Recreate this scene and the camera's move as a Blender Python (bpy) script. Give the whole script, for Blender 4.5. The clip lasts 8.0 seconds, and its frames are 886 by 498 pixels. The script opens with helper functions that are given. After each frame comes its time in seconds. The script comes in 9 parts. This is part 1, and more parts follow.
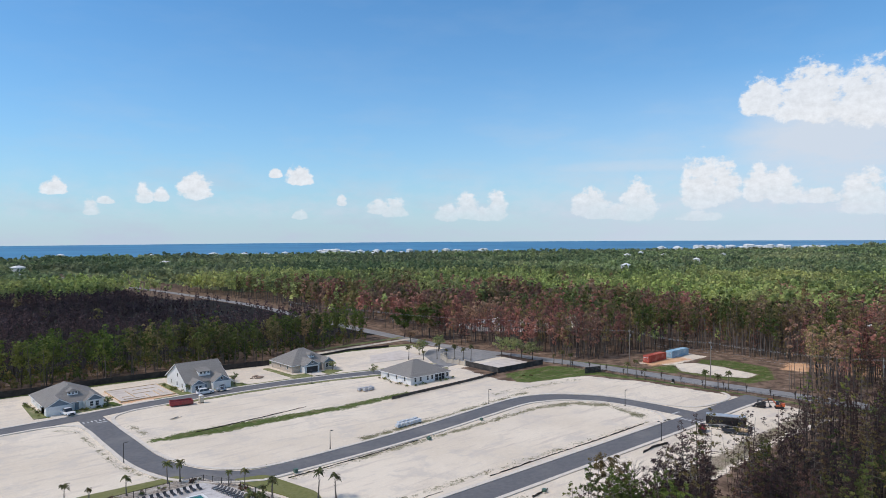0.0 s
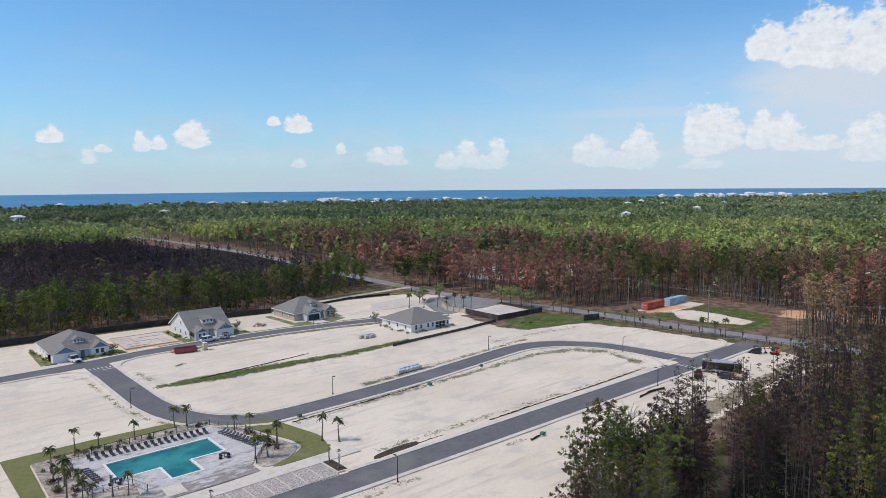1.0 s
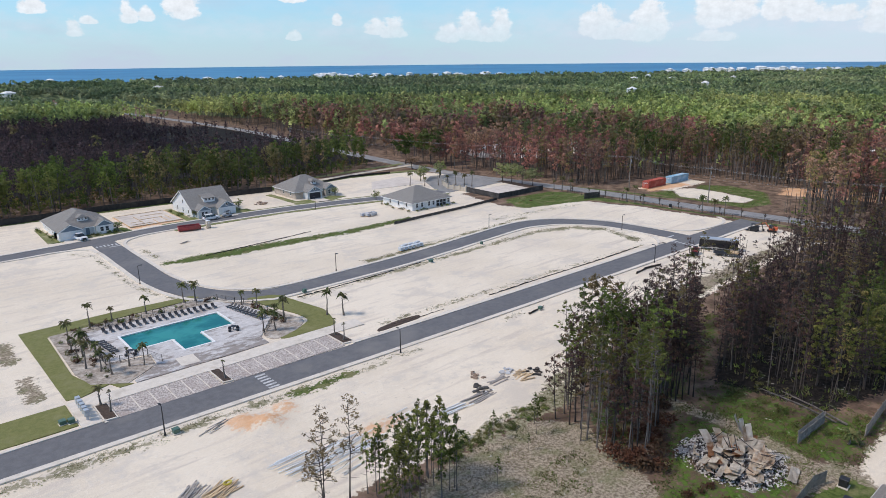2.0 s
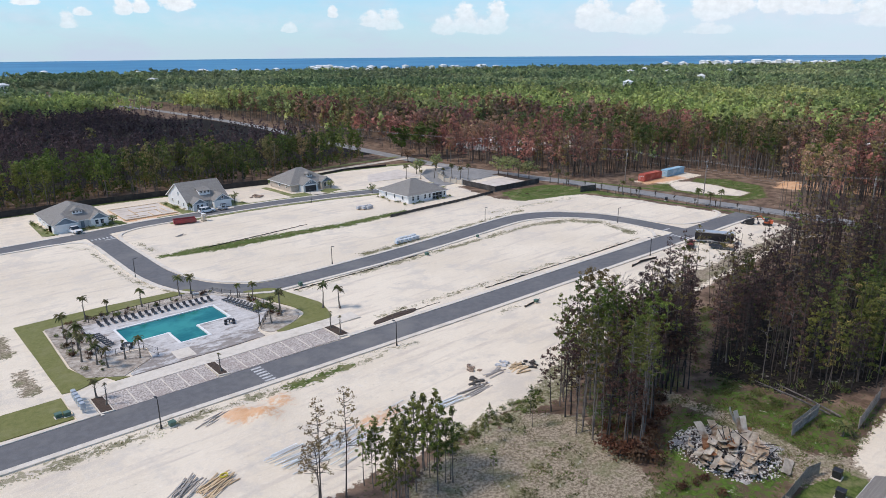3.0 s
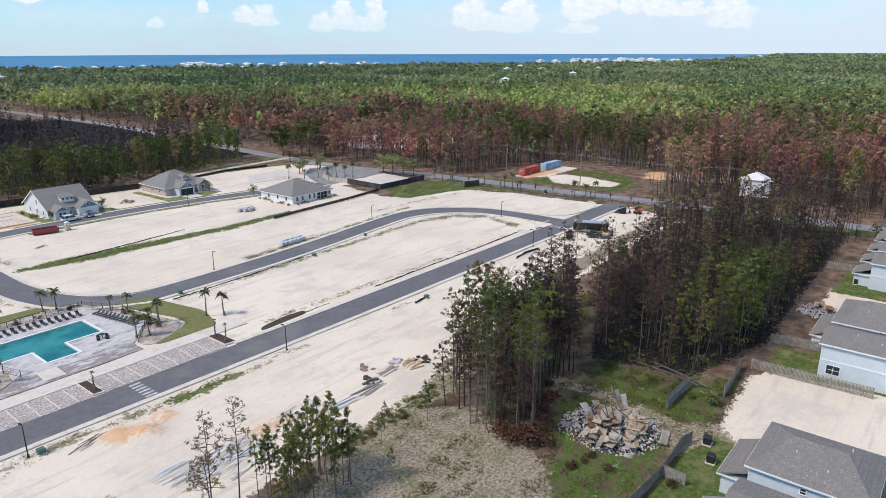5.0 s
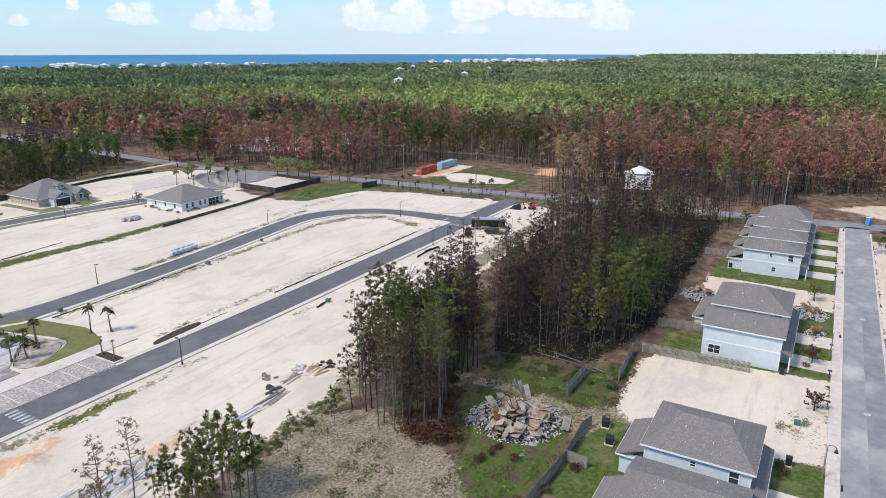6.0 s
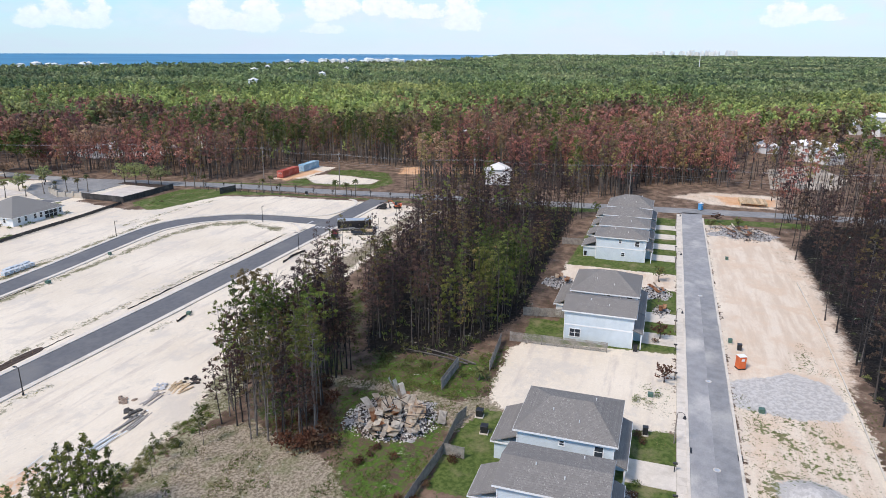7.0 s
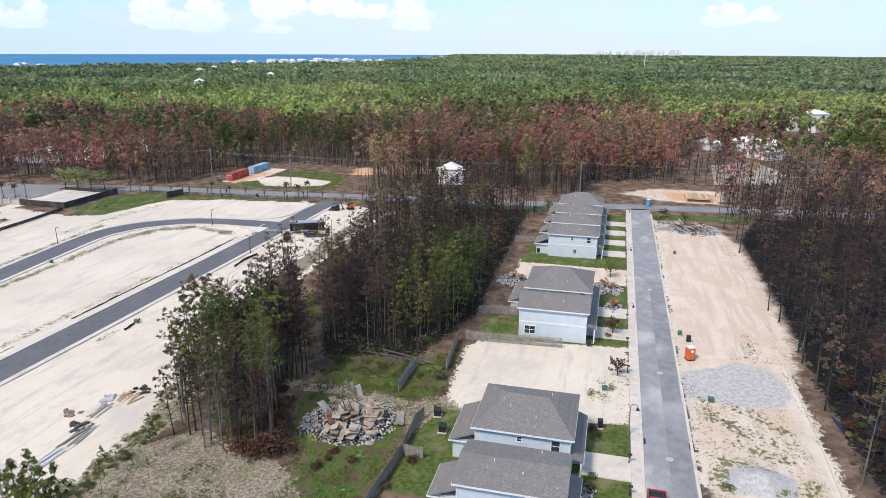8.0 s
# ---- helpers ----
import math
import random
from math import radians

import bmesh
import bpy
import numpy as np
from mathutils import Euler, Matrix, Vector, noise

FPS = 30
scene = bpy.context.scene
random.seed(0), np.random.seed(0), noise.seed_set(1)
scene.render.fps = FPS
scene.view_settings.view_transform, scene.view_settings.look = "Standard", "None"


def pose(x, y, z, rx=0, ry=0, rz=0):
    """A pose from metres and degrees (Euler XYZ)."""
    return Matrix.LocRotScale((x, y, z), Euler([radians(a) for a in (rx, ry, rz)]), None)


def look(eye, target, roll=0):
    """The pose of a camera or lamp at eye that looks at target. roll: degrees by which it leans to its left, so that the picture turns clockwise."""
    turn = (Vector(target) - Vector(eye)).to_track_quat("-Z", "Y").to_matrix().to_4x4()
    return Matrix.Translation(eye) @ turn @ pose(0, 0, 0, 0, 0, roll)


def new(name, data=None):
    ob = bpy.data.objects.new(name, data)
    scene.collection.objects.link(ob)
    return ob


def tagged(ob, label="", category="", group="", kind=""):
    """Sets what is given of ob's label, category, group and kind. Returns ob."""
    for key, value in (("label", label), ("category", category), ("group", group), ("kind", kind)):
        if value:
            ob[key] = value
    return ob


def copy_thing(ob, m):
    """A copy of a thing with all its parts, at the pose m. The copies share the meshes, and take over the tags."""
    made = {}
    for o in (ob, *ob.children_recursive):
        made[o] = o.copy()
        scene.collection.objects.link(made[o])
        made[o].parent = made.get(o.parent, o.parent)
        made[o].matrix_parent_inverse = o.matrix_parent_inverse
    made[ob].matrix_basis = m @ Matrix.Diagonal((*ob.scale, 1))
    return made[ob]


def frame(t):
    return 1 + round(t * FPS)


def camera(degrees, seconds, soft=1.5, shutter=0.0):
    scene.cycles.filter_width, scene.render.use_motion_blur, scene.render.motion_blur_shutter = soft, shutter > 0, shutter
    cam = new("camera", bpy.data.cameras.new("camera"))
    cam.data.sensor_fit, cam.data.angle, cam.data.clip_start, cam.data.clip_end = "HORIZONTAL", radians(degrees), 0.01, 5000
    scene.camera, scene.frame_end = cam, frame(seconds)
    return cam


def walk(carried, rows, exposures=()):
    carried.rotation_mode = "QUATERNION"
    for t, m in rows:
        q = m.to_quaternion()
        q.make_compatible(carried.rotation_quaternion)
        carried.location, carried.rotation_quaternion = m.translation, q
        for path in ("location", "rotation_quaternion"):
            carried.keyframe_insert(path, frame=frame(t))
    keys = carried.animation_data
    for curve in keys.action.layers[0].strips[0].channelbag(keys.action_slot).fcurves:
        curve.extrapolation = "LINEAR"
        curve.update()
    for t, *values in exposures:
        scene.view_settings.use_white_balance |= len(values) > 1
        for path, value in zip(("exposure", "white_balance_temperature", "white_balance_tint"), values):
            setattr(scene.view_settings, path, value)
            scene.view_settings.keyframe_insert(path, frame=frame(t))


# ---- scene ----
# camera: hovers on one spot, tilts down and then turns to the right
cam = camera(66.9, 8.0, soft=0.5)
EYE = (0.0, 0.0, 47.0)
ROWS = [
    (0.0, -40.97, -1.15, 0.38),
    (0.5, -40.95, -1.44, 0.37),
    (1.0, -40.96, -5.54, 0.48),
    (1.5, -40.94, -11.83, 0.60),
    (2.0, -40.90, -15.91, 0.54),
    (3.3, -41.57, -16.78, 0.42),
    (3.5, -43.41, -16.78, 0.38),
    (4.0, -46.61, -16.76, 0.30),
    (4.2, -47.46, -16.76, 0.26),
    (5.3, -53.22, -16.75, 0.06),
    (5.5, -55.06, -16.75, 0.06),
    (6.0, -59.88, -16.73, -0.02),
    (6.5, -65.71, -16.71, -0.19),
    (7.0, -71.55, -16.70, -0.32),
    (7.5, -75.54, -16.68, -0.32),
    (8.0, -75.63, -16.68, -0.26),
]
EXPOSURES = [(0.0, 0.02), (1.0, 0.0), (1.5, 0.06), (2.0, 0.13), (3.5, 0.21), (5.5, 0.31), (7.0, 0.39), (8.0, 0.43)]
walk(cam, [(t, pose(*EYE, 90 + pitch, roll, yaw)) for t, yaw, pitch, roll in ROWS], EXPOSURES)

# ---- light ----
SUN_EL, SUN_AZ = 50.0, -62.0      # azimuth clockwise from +y
world = bpy.data.worlds.new("sky")
scene.world = world
world.use_nodes = True
wt = world.node_tree
wt.nodes.clear()


def wmath(op, a, b=None, c=None, clamp=False):
    n = wt.nodes.new("ShaderNodeMath")
    n.operation, n.use_clamp = op, clamp
    for i, v in enumerate((a, b, c)):
        if v is None:
            continue
        if isinstance(v, (int, float)):
            n.inputs[i].default_value = v
        else:
            wt.links.new(v, n.inputs[i])
    return n.outputs[0]


def build_sky():
    N, L = wt.nodes, wt.links
    sky = N.new("ShaderNodeTexSky")
    sky.sky_type, sky.sun_disc = "NISHITA", False
    sky.sun_elevation, sky.sun_rotation = radians(SUN_EL), radians(SUN_AZ)
    sky.air_density, sky.dust_density, sky.ozone_density, sky.altitude = 1.0, 0.1, 3.0, 50
    co = N.new("ShaderNodeTexCoord")
    xyz = N.new("ShaderNodeSeparateXYZ")
    L.new(co.outputs["Generated"], xyz.inputs[0])
    az = wmath("MULTIPLY", wmath("ARCTAN2", xyz.outputs[0], xyz.outputs[1]), 57.2958)
    el = wmath("MULTIPLY", wmath("ARCSINE", xyz.outputs[2]), 57.2958)
    com = N.new("ShaderNodeCombineXYZ")
    L.new(az, com.inputs[0])
    L.new(el, com.inputs[1])

    def noise_of(scale, detail, rough, sy=1.0):
        v = N.new("ShaderNodeVectorMath")
        v.operation = "MULTIPLY"
        v.inputs[1].default_value = (1, sy, 1)
        L.new(com.outputs[0], v.inputs[0])
        n = N.new("ShaderNodeTexNoise")
        n.inputs["Scale"].default_value, n.inputs["Detail"].default_value, n.inputs["Roughness"].default_value = scale, detail, rough
        L.new(v.outputs[0], n.inputs["Vector"])
        return n.outputs[0]

    puff = noise_of(0.85, 8, 0.6, 1.25)
    wisp = noise_of(0.10, 6, 0.6, 3.2)
    # heaps of cumulus: azimuth, elevation of the base, half width, height above the base
    heaps = [(20.7, 3.5, 1.5, 1.9), (10.9, 3.5, 1.0, 1.1), (13.3, 2.0, 0.7, 1.1), (14.3, 2.7, 0.8, 0.5), (17.0, 3.0, 0.8, 1.2), (18.2, 3.0, 0.7, 0.9), (28.9, 4.6, 1.2, 1.5),
             (27.0, 5.0, 0.6, 0.7), (29.0, 1.6, 0.7, 0.7), (35.3, 2.1, 1.0, 1.1), (36.9, 1.9, 1.2, 1.4), (32.4, 2.7, 0.5, 0.8), (41.3, 1.5, 1.2, 1.3), (43.1, 1.8, 1.2, 2.0),
             (45.6, 1.8, 1.0, 2.4), (44.6, 1.5, 1.9, 1.1), (53.4, 2.0, 1.9, 2.1), (57.2, 1.8, 1.6, 3.0), (55.9, 1.5, 3.2, 1.1), (62.0, 2.9, 1.8, 3.6), (63.8, 3.1, 1.2, 3.2),
             (61.8, 1.2, 1.9, 0.7), (66.1, 3.0, 1.1, 2.5), (67.8, 2.9, 1.5, 2.5), (73.1, 2.0, 1.9, 2.8), (70.4, 2.5, 1.7, 1.1), (66.4, 9.6, 1.8, 2.6), (69.9, 9.1, 2.9, 4.0),
             (73.5, 8.6, 3.0, 4.1), (77.0, 8.4, 3.0, 3.6), (97.4, 2.0, 1.8, 1.5), (100.0, 2.2, 1.5, 0.9), (118, 4, 8, 5), (-20.0, 3.0, 8.0, 3.0), (150.0, 3.0, 12.0, 5.0), (200.0, 4.0, 10.0, 5.0), (-70.0, 4.0, 12.0, 6.0)]
    total = None
    for a, b, w, h in heaps:
        dx = wmath("DIVIDE", wmath("SUBTRACT", az, a), w)
        dy = wmath("DIVIDE", wmath("SUBTRACT", el, b), h)
        up = wmath("MULTIPLY", wmath("MAXIMUM", dy, 0.0), 1.0)
        dn = wmath("MULTIPLY", wmath("MINIMUM", dy, 0.0), 3.5)
        d2 = wmath("ADD", wmath("MULTIPLY", dx, dx), wmath("ADD", wmath("MULTIPLY", up, up), wmath("MULTIPLY", dn, dn)))
        blob = wmath("SUBTRACT", 1.0, d2)
        total = blob if total is None else wmath("MAXIMUM", total, blob)
    dens = wmath("ADD", wmath("MULTIPLY", wmath("SUBTRACT", puff, 0.5), 3.3), wmath("MAXIMUM", wmath("MULTIPLY", total, 1.25), -1.5))
    cover = N.new("ShaderNodeMapRange")
    cover.interpolation_type = "SMOOTHSTEP"
    cover.inputs["From Min"].default_value, cover.inputs["From Max"].default_value = 0.0, 0.7
    L.new(dens, cover.inputs["Value"])
    low = wmath("SUBTRACT", 1.0, wmath("DIVIDE", el, 12.0), clamp=True)
    veil = wmath("MULTIPLY", wmath("SUBTRACT", wisp, 0.48), 2.2, clamp=True)
    veil = wmath("MULTIPLY", veil, wmath("ADD", 0.12, wmath("MULTIPLY", low, 0.5)))
    # thin anvil spread under the tall cloud
    ax, ae = wmath("DIVIDE", wmath("SUBTRACT", az, 72.0), 8.5), wmath("DIVIDE", wmath("SUBTRACT", el, 7.0), 3.6)
    anvil = wmath("SUBTRACT", 1.0, wmath("ADD", wmath("MULTIPLY", ax, ax), wmath("MULTIPLY", ae, ae)), clamp=True)
    tail_x, tail_e = wmath("DIVIDE", wmath("SUBTRACT", az, 58.0), 9.0), wmath("DIVIDE", wmath("SUBTRACT", el, 5.6), 0.55)
    tail = wmath("SUBTRACT", 1.0, wmath("ADD", wmath("MULTIPLY", tail_x, tail_x), wmath("MULTIPLY", tail_e, tail_e)), clamp=True)
    plume = wmath("MULTIPLY", wmath("ADD", wmath("MULTIPLY", anvil, 1.5), wmath("MULTIPLY", tail, 0.45)), wmath("ADD", wisp, 0.15), clamp=True)
    # pale broken bank of low cloud behind the heaps
    rise = N.new("ShaderNodeMapRange")
    rise.interpolation_type = "SMOOTHSTEP"
    rise.inputs["From Min"].default_value, rise.inputs["From Max"].default_value = 0.9, 2.2
    L.new(el, rise.inputs["Value"])
    bank = wmath("MULTIPLY", rise.outputs[0], wmath("SUBTRACT", 1.0, wmath("DIVIDE", el, 6.2), clamp=True))
    bank = wmath("MULTIPLY", bank, wmath("MULTIPLY", wmath("SUBTRACT", noise_of(0.4, 8, 0.62, 1.7), 0.4), 3.2, clamp=True))
    # milky sheet of high cloud towards the east
    sheet_on = N.new("ShaderNodeMapRange")
    sheet_on.interpolation_type = "SMOOTHSTEP"
    sheet_on.inputs["From Min"].default_value, sheet_on.inputs["From Max"].default_value = 32.0, 74.0
    L.new(az, sheet_on.inputs["Value"])
    sheet_veil = wmath("MULTIPLY", sheet_on.outputs[0], wmath("MULTIPLY", wmath("MULTIPLY", wisp, 1.1), wmath("SUBTRACT", 1.0, wmath("DIVIDE", el, 13.0), clamp=True)), clamp=True)
    haze = wmath("MULTIPLY", wmath("POWER", 2.718, wmath("MULTIPLY", wmath("ABSOLUTE", el), -0.15)), 0.85)
    lump = noise_of(1.9, 6, 0.6, 1.2)
    shade = wmath("ADD", wmath("MULTIPLY", puff, 0.25), wmath("ADD", wmath("MULTIPLY", lump, 0.4), 0.62))
    blue = N.new("ShaderNodeMixRGB")
    blue.blend_type = "MULTIPLY"
    blue.inputs[0].default_value, blue.inputs[2].default_value = 1.0, (0.66, 1.20, 1.50, 1)
    L.new(sky.outputs[0], blue.inputs[1])
    mix1 = N.new("ShaderNodeMixRGB")
    mix1.inputs[2].default_value = (4.95, 5.85, 7.05, 1)
    L.new(blue.outputs[0], mix1.inputs[1])
    L.new(wmath("ADD", veil, haze, clamp=True), mix1.inputs[0])
    mixs = N.new("ShaderNodeMixRGB")
    mixs.inputs[2].default_value = (6.1, 6.9, 8.0, 1)
    L.new(mix1.outputs[0], mixs.inputs[1])
    L.new(wmath("ADD", wmath("MULTIPLY", bank, 0.75), wmath("ADD", wmath("MULTIPLY", plume, 0.85), wmath("MULTIPLY", sheet_veil, 1.25)), clamp=True), mixs.inputs[0])
    white = N.new("ShaderNodeVectorMath")
    white.operation = "SCALE"
    white.inputs[0].default_value = (8.2, 8.5, 9.0)
    L.new(shade, white.inputs["Scale"])
    mix2 = N.new("ShaderNodeMixRGB")
    L.new(mixs.outputs[0], mix2.inputs[1])
    L.new(white.outputs[0], mix2.inputs[2])
    thin = N.new("ShaderNodeMapRange")          # clouds low over the sea fade into the haze
    thin.interpolation_type = "SMOOTHSTEP"
    thin.inputs["From Min"].default_value, thin.inputs["From Max"].default_value = 0.6, 4.2
    thin.inputs["To Min"].default_value, thin.inputs["To Max"].default_value = 0.3, 0.95
    L.new(el, thin.inputs["Value"])
    L.new(wmath("MULTIPLY", cover.outputs[0], thin.outputs[0]), mix2.inputs[0])
    # broken cloud overhead
    roof = N.new("ShaderNodeMapRange")
    roof.interpolation_type = "SMOOTHSTEP"
    roof.inputs["From Min"].default_value, roof.inputs["From Max"].default_value = 24.0, 42.0
    L.new(el, roof.inputs["Value"])
    over = N.new("ShaderNodeTexNoise")
    over.inputs["Scale"].default_value, over.inputs["Detail"].default_value = 3.0, 6
    L.new(co.outputs["Generated"], over.inputs["Vector"])
    deck = wmath("MULTIPLY", roof.outputs[0], wmath("MULTIPLY", wmath("SUBTRACT", over.outputs[0], 0.32), 3.0, clamp=True), clamp=True)
    mix3 = N.new("ShaderNodeMixRGB")
    mix3.inputs[2].default_value = (6.5, 6.45, 7.0, 1)
    L.new(mix2.outputs[0], mix3.inputs[1])
    L.new(wmath("MULTIPLY", deck, 0.85), mix3.inputs[0])
    bg = N.new("ShaderNodeBackground")
    bg.inputs[1].default_value = 0.10
    L.new(mix3.outputs[0], bg.inputs[0])
    out = N.new("ShaderNodeOutputWorld")
    L.new(bg.outputs[0], out.inputs[0])


build_sky()
sun_data = bpy.data.lights.new("sun", "SUN")
sun_data.energy, sun_data.angle, sun_data.color = 2.65, radians(12.0), (1.0, 0.89, 0.80)
sun = new("sun", sun_data)
sun_dir = Vector((math.sin(radians(SUN_AZ)) * math.cos(radians(SUN_EL)), math.cos(radians(SUN_AZ)) * math.cos(radians(SUN_EL)), math.sin(radians(SUN_EL))))
sun.matrix_world = look(sun_dir * 400, (0, 0, 0))

# ---- materials ----
def nodes_of(name):
    m = bpy.data.materials.new(name)
    m.use_nodes = True
    t = m.node_tree
    return m, t, t.nodes["Principled BSDF"]


def put(t, value, socket):
    if isinstance(value, (int, float)):
        socket.default_value = value
    elif isinstance(value, tuple):
        socket.default_value = (*value, 1) if len(value) == 3 else value
    else:
        t.links.new(value, socket)


def mixc(t, fac, a, b, mode="MIX"):
    n = t.nodes.new("ShaderNodeMixRGB")
    n.blend_type = mode
    put(t, fac, n.inputs[0]), put(t, a, n.inputs[1]), put(t, b, n.inputs[2])
    return n.outputs[0]


def calc(t, op, a, b=0.0, clamp=False):
    n = t.nodes.new("ShaderNodeMath")
    n.operation, n.use_clamp = op, clamp
    put(t, a, n.inputs[0]), put(t, b, n.inputs[1])
    return n.outputs[0]


def ramp(t, value, lo, hi, smooth=True):
    n = t.nodes.new("ShaderNodeMapRange")
    n.interpolation_type = "SMOOTHSTEP" if smooth else "LINEAR"
    n.inputs["From Min"].default_value, n.inputs["From Max"].default_value = lo, hi
    put(t, value, n.inputs["Value"])
    return n.outputs[0]


def coords(t, local=False, stretch=None):
    if local:
        out = t.nodes.new("ShaderNodeTexCoord").outputs["Object"]
    else:
        out = t.nodes.new("ShaderNodeNewGeometry").outputs["Position"]
    if stretch:
        v = t.nodes.new("ShaderNodeVectorMath")
        v.operation = "MULTIPLY"
        v.inputs[1].default_value = stretch
        t.links.new(out, v.inputs[0])
        out = v.outputs[0]
    return out


def grain(t, co, scale, detail=4, rough=0.6):
    n = t.nodes.new("ShaderNodeTexNoise")
    n.inputs["Scale"].default_value, n.inputs["Detail"].default_value, n.inputs["Roughness"].default_value = scale, detail, rough
    t.links.new(co, n.inputs["Vector"])
    return n.outputs[0]


def bump(t, b, height, strength, distance=0.05):
    n = t.nodes.new("ShaderNodeBump")
    n.inputs["Strength"].default_value, n.inputs["Distance"].default_value = strength, distance
    t.links.new(height, n.inputs["Height"])
    t.links.new(n.outputs[0], b.inputs["Normal"])


def surface(name, c1, c2, scale=2.0, rough=0.85, c3=None, scale3=0.2, fine=0.25, relief=0.3, metal=0.0, local=True, vary=0.0, stretch=None):
    """Two colours mixed by grain, a third in larger stains, fine speckle, bump; vary: brightness from thing to thing."""
    m, t, b = nodes_of(name)
    co = coords(t, local, stretch)
    n1 = grain(t, co, scale)
    col = mixc(t, ramp(t, n1, 0.3, 0.7), c1, c2)
    if c3:
        col = mixc(t, ramp(t, grain(t, co, scale3, 5), 0.48, 0.72), col, c3)
    n2 = grain(t, co, scale * 9, 3)
    col = mixc(t, 1.0, col, mixc(t, fine, (1, 1, 1), mixc(t, n2, (0.3, 0.3, 0.3), (1.7, 1.7, 1.7))), "MULTIPLY")
    if vary:
        rnd = t.nodes.new("ShaderNodeObjectInfo").outputs["Random"]
        k = calc(t, "ADD", calc(t, "MULTIPLY", rnd, 2 * vary), 1 - vary)
        v = t.nodes.new("ShaderNodeCombineColor")
        for i in range(3):
            t.links.new(k, v.inputs[i])
        col = mixc(t, 1.0, col, v.outputs[0], "MULTIPLY")
    t.links.new(col, b.inputs["Base Color"])
    b.inputs["Roughness"].default_value, b.inputs["Metallic"].default_value = rough, metal
    if relief:
        bump(t, b, n2, relief, 0.03)
    return m


def leafy(name, c1, c2, c3, patch=0.06, rough=0.7, vary=0.0):
    """Needles and leaves: each clump its own shade, and patches of trees apart in hue."""
    m, t, b = nodes_of(name)
    isl = t.nodes.new("ShaderNodeNewGeometry").outputs["Random Per Island"]
    col = mixc(t, isl, c1, c2)
    col = mixc(t, ramp(t, grain(t, coords(t), patch, 4), 0.42, 0.62), col, c3)
    tree = grain(t, coords(t, stretch=(1, 1, 0.35)), 0.14, 2)
    col = mixc(t, 1.0, col, mixc(t, ramp(t, tree, 0.3, 0.7), (0.62, 0.64, 0.66), (1.3, 1.28, 1.2)), "MULTIPLY")
    at = t.nodes.new("ShaderNodeAttribute")
    at.attribute_name = "tone"
    tone = calc(t, "ADD", at.outputs["Fac"], 0.5, True)
    col = mixc(t, 1.0, col, mixc(t, tone, (0.58, 0.63, 0.67), (1.48, 1.4, 1.25)), "MULTIPLY")
    if vary:
        rnd = t.nodes.new("ShaderNodeObjectInfo").outputs["Random"]
        col = mixc(t, 1.0, col, mixc(t, rnd, (1 - vary, 1 - vary, 1 - 0.8 * vary), (1 + vary * 1.1, 1 + vary, 1 + 0.8 * vary)), "MULTIPLY")
    t.links.new(col, b.inputs["Base Color"])
    b.inputs["Roughness"].default_value = rough
    b.inputs["Specular IOR Level"].default_value = 0.2
    tr = t.nodes.new("ShaderNodeBsdfTranslucent")
    t.links.new(col, tr.inputs[0])
    mx = t.nodes.new("ShaderNodeMixShader")
    mx.inputs[0].default_value = 0.35
    t.links.new(b.outputs[0], mx.inputs[1]), t.links.new(tr.outputs[0], mx.inputs[2])
    t.links.new(mx.outputs[0], t.nodes["Material Output"].inputs[0])
    return m


M = {}
M["asphalt"] = surface("asphalt", (0.115, 0.115, 0.12), (0.145, 0.145, 0.15), 0.9, 0.85, (0.18, 0.176, 0.17), 0.11, 0.35, 0.3, local=False)
M["asphalt_old"] = surface("old_asphalt", (0.26, 0.26, 0.265), (0.33, 0.33, 0.332), 0.6, 0.9, (0.52, 0.50, 0.47), 0.12, 0.3, 0.3, local=False, stretch=(0.8, 1, 1))
M["asphalt_patch"] = surface("greyer_asphalt", (0.21, 0.212, 0.217), (0.28, 0.282, 0.287), 0.6, 0.9, (0.40, 0.39, 0.37), 0.1, 0.3, 0.3, local=False)
M["asphalt_worn"] = surface("worn_asphalt", (0.19, 0.19, 0.19), (0.26, 0.26, 0.255), 0.6, 0.9, (0.33, 0.32, 0.30), 0.1, 0.3, 0.3, local=False)
M["concrete"] = surface("concrete", (0.61, 0.555, 0.475), (0.68, 0.62, 0.54), 1.2, 0.85, (0.52, 0.465, 0.39), 0.4, 0.25, 0.2, local=False)
M["paint_white"] = surface("white_road_paint", (0.40, 0.40, 0.40), (0.62, 0.62, 0.61), 2.0, 0.7, (0.22, 0.22, 0.22), 0.9, 0.4, 0.1, local=False)
M["bark"] = surface("bark", (0.045, 0.038, 0.033), (0.10, 0.084, 0.072), 3.0, 0.95, (0.03, 0.028, 0.027), 0.5, 0.4, 0.6, stretch=(1, 1, 0.2))
M["bark_pale"] = surface("pale_bark", (0.095, 0.081, 0.07), (0.225, 0.192, 0.165), 3.0, 0.95, (0.05, 0.045, 0.042), 0.5, 0.4, 0.6, stretch=(1, 1, 0.2))
M["bark_burnt"] = surface("burnt_bark", (0.018, 0.016, 0.016), (0.05, 0.042, 0.037), 2.0, 0.95, (0.09, 0.074, 0.063), 0.3, 0.4, 0.6, local=False, stretch=(1, 1, 0.15))
M["bark_far"] = surface("far_bark", (0.06, 0.051, 0.045), (0.20, 0.17, 0.145), 0.6, 0.95, (0.035, 0.031, 0.029), 0.3, 0.3, 0.0, local=False, stretch=(1, 1, 0.1))
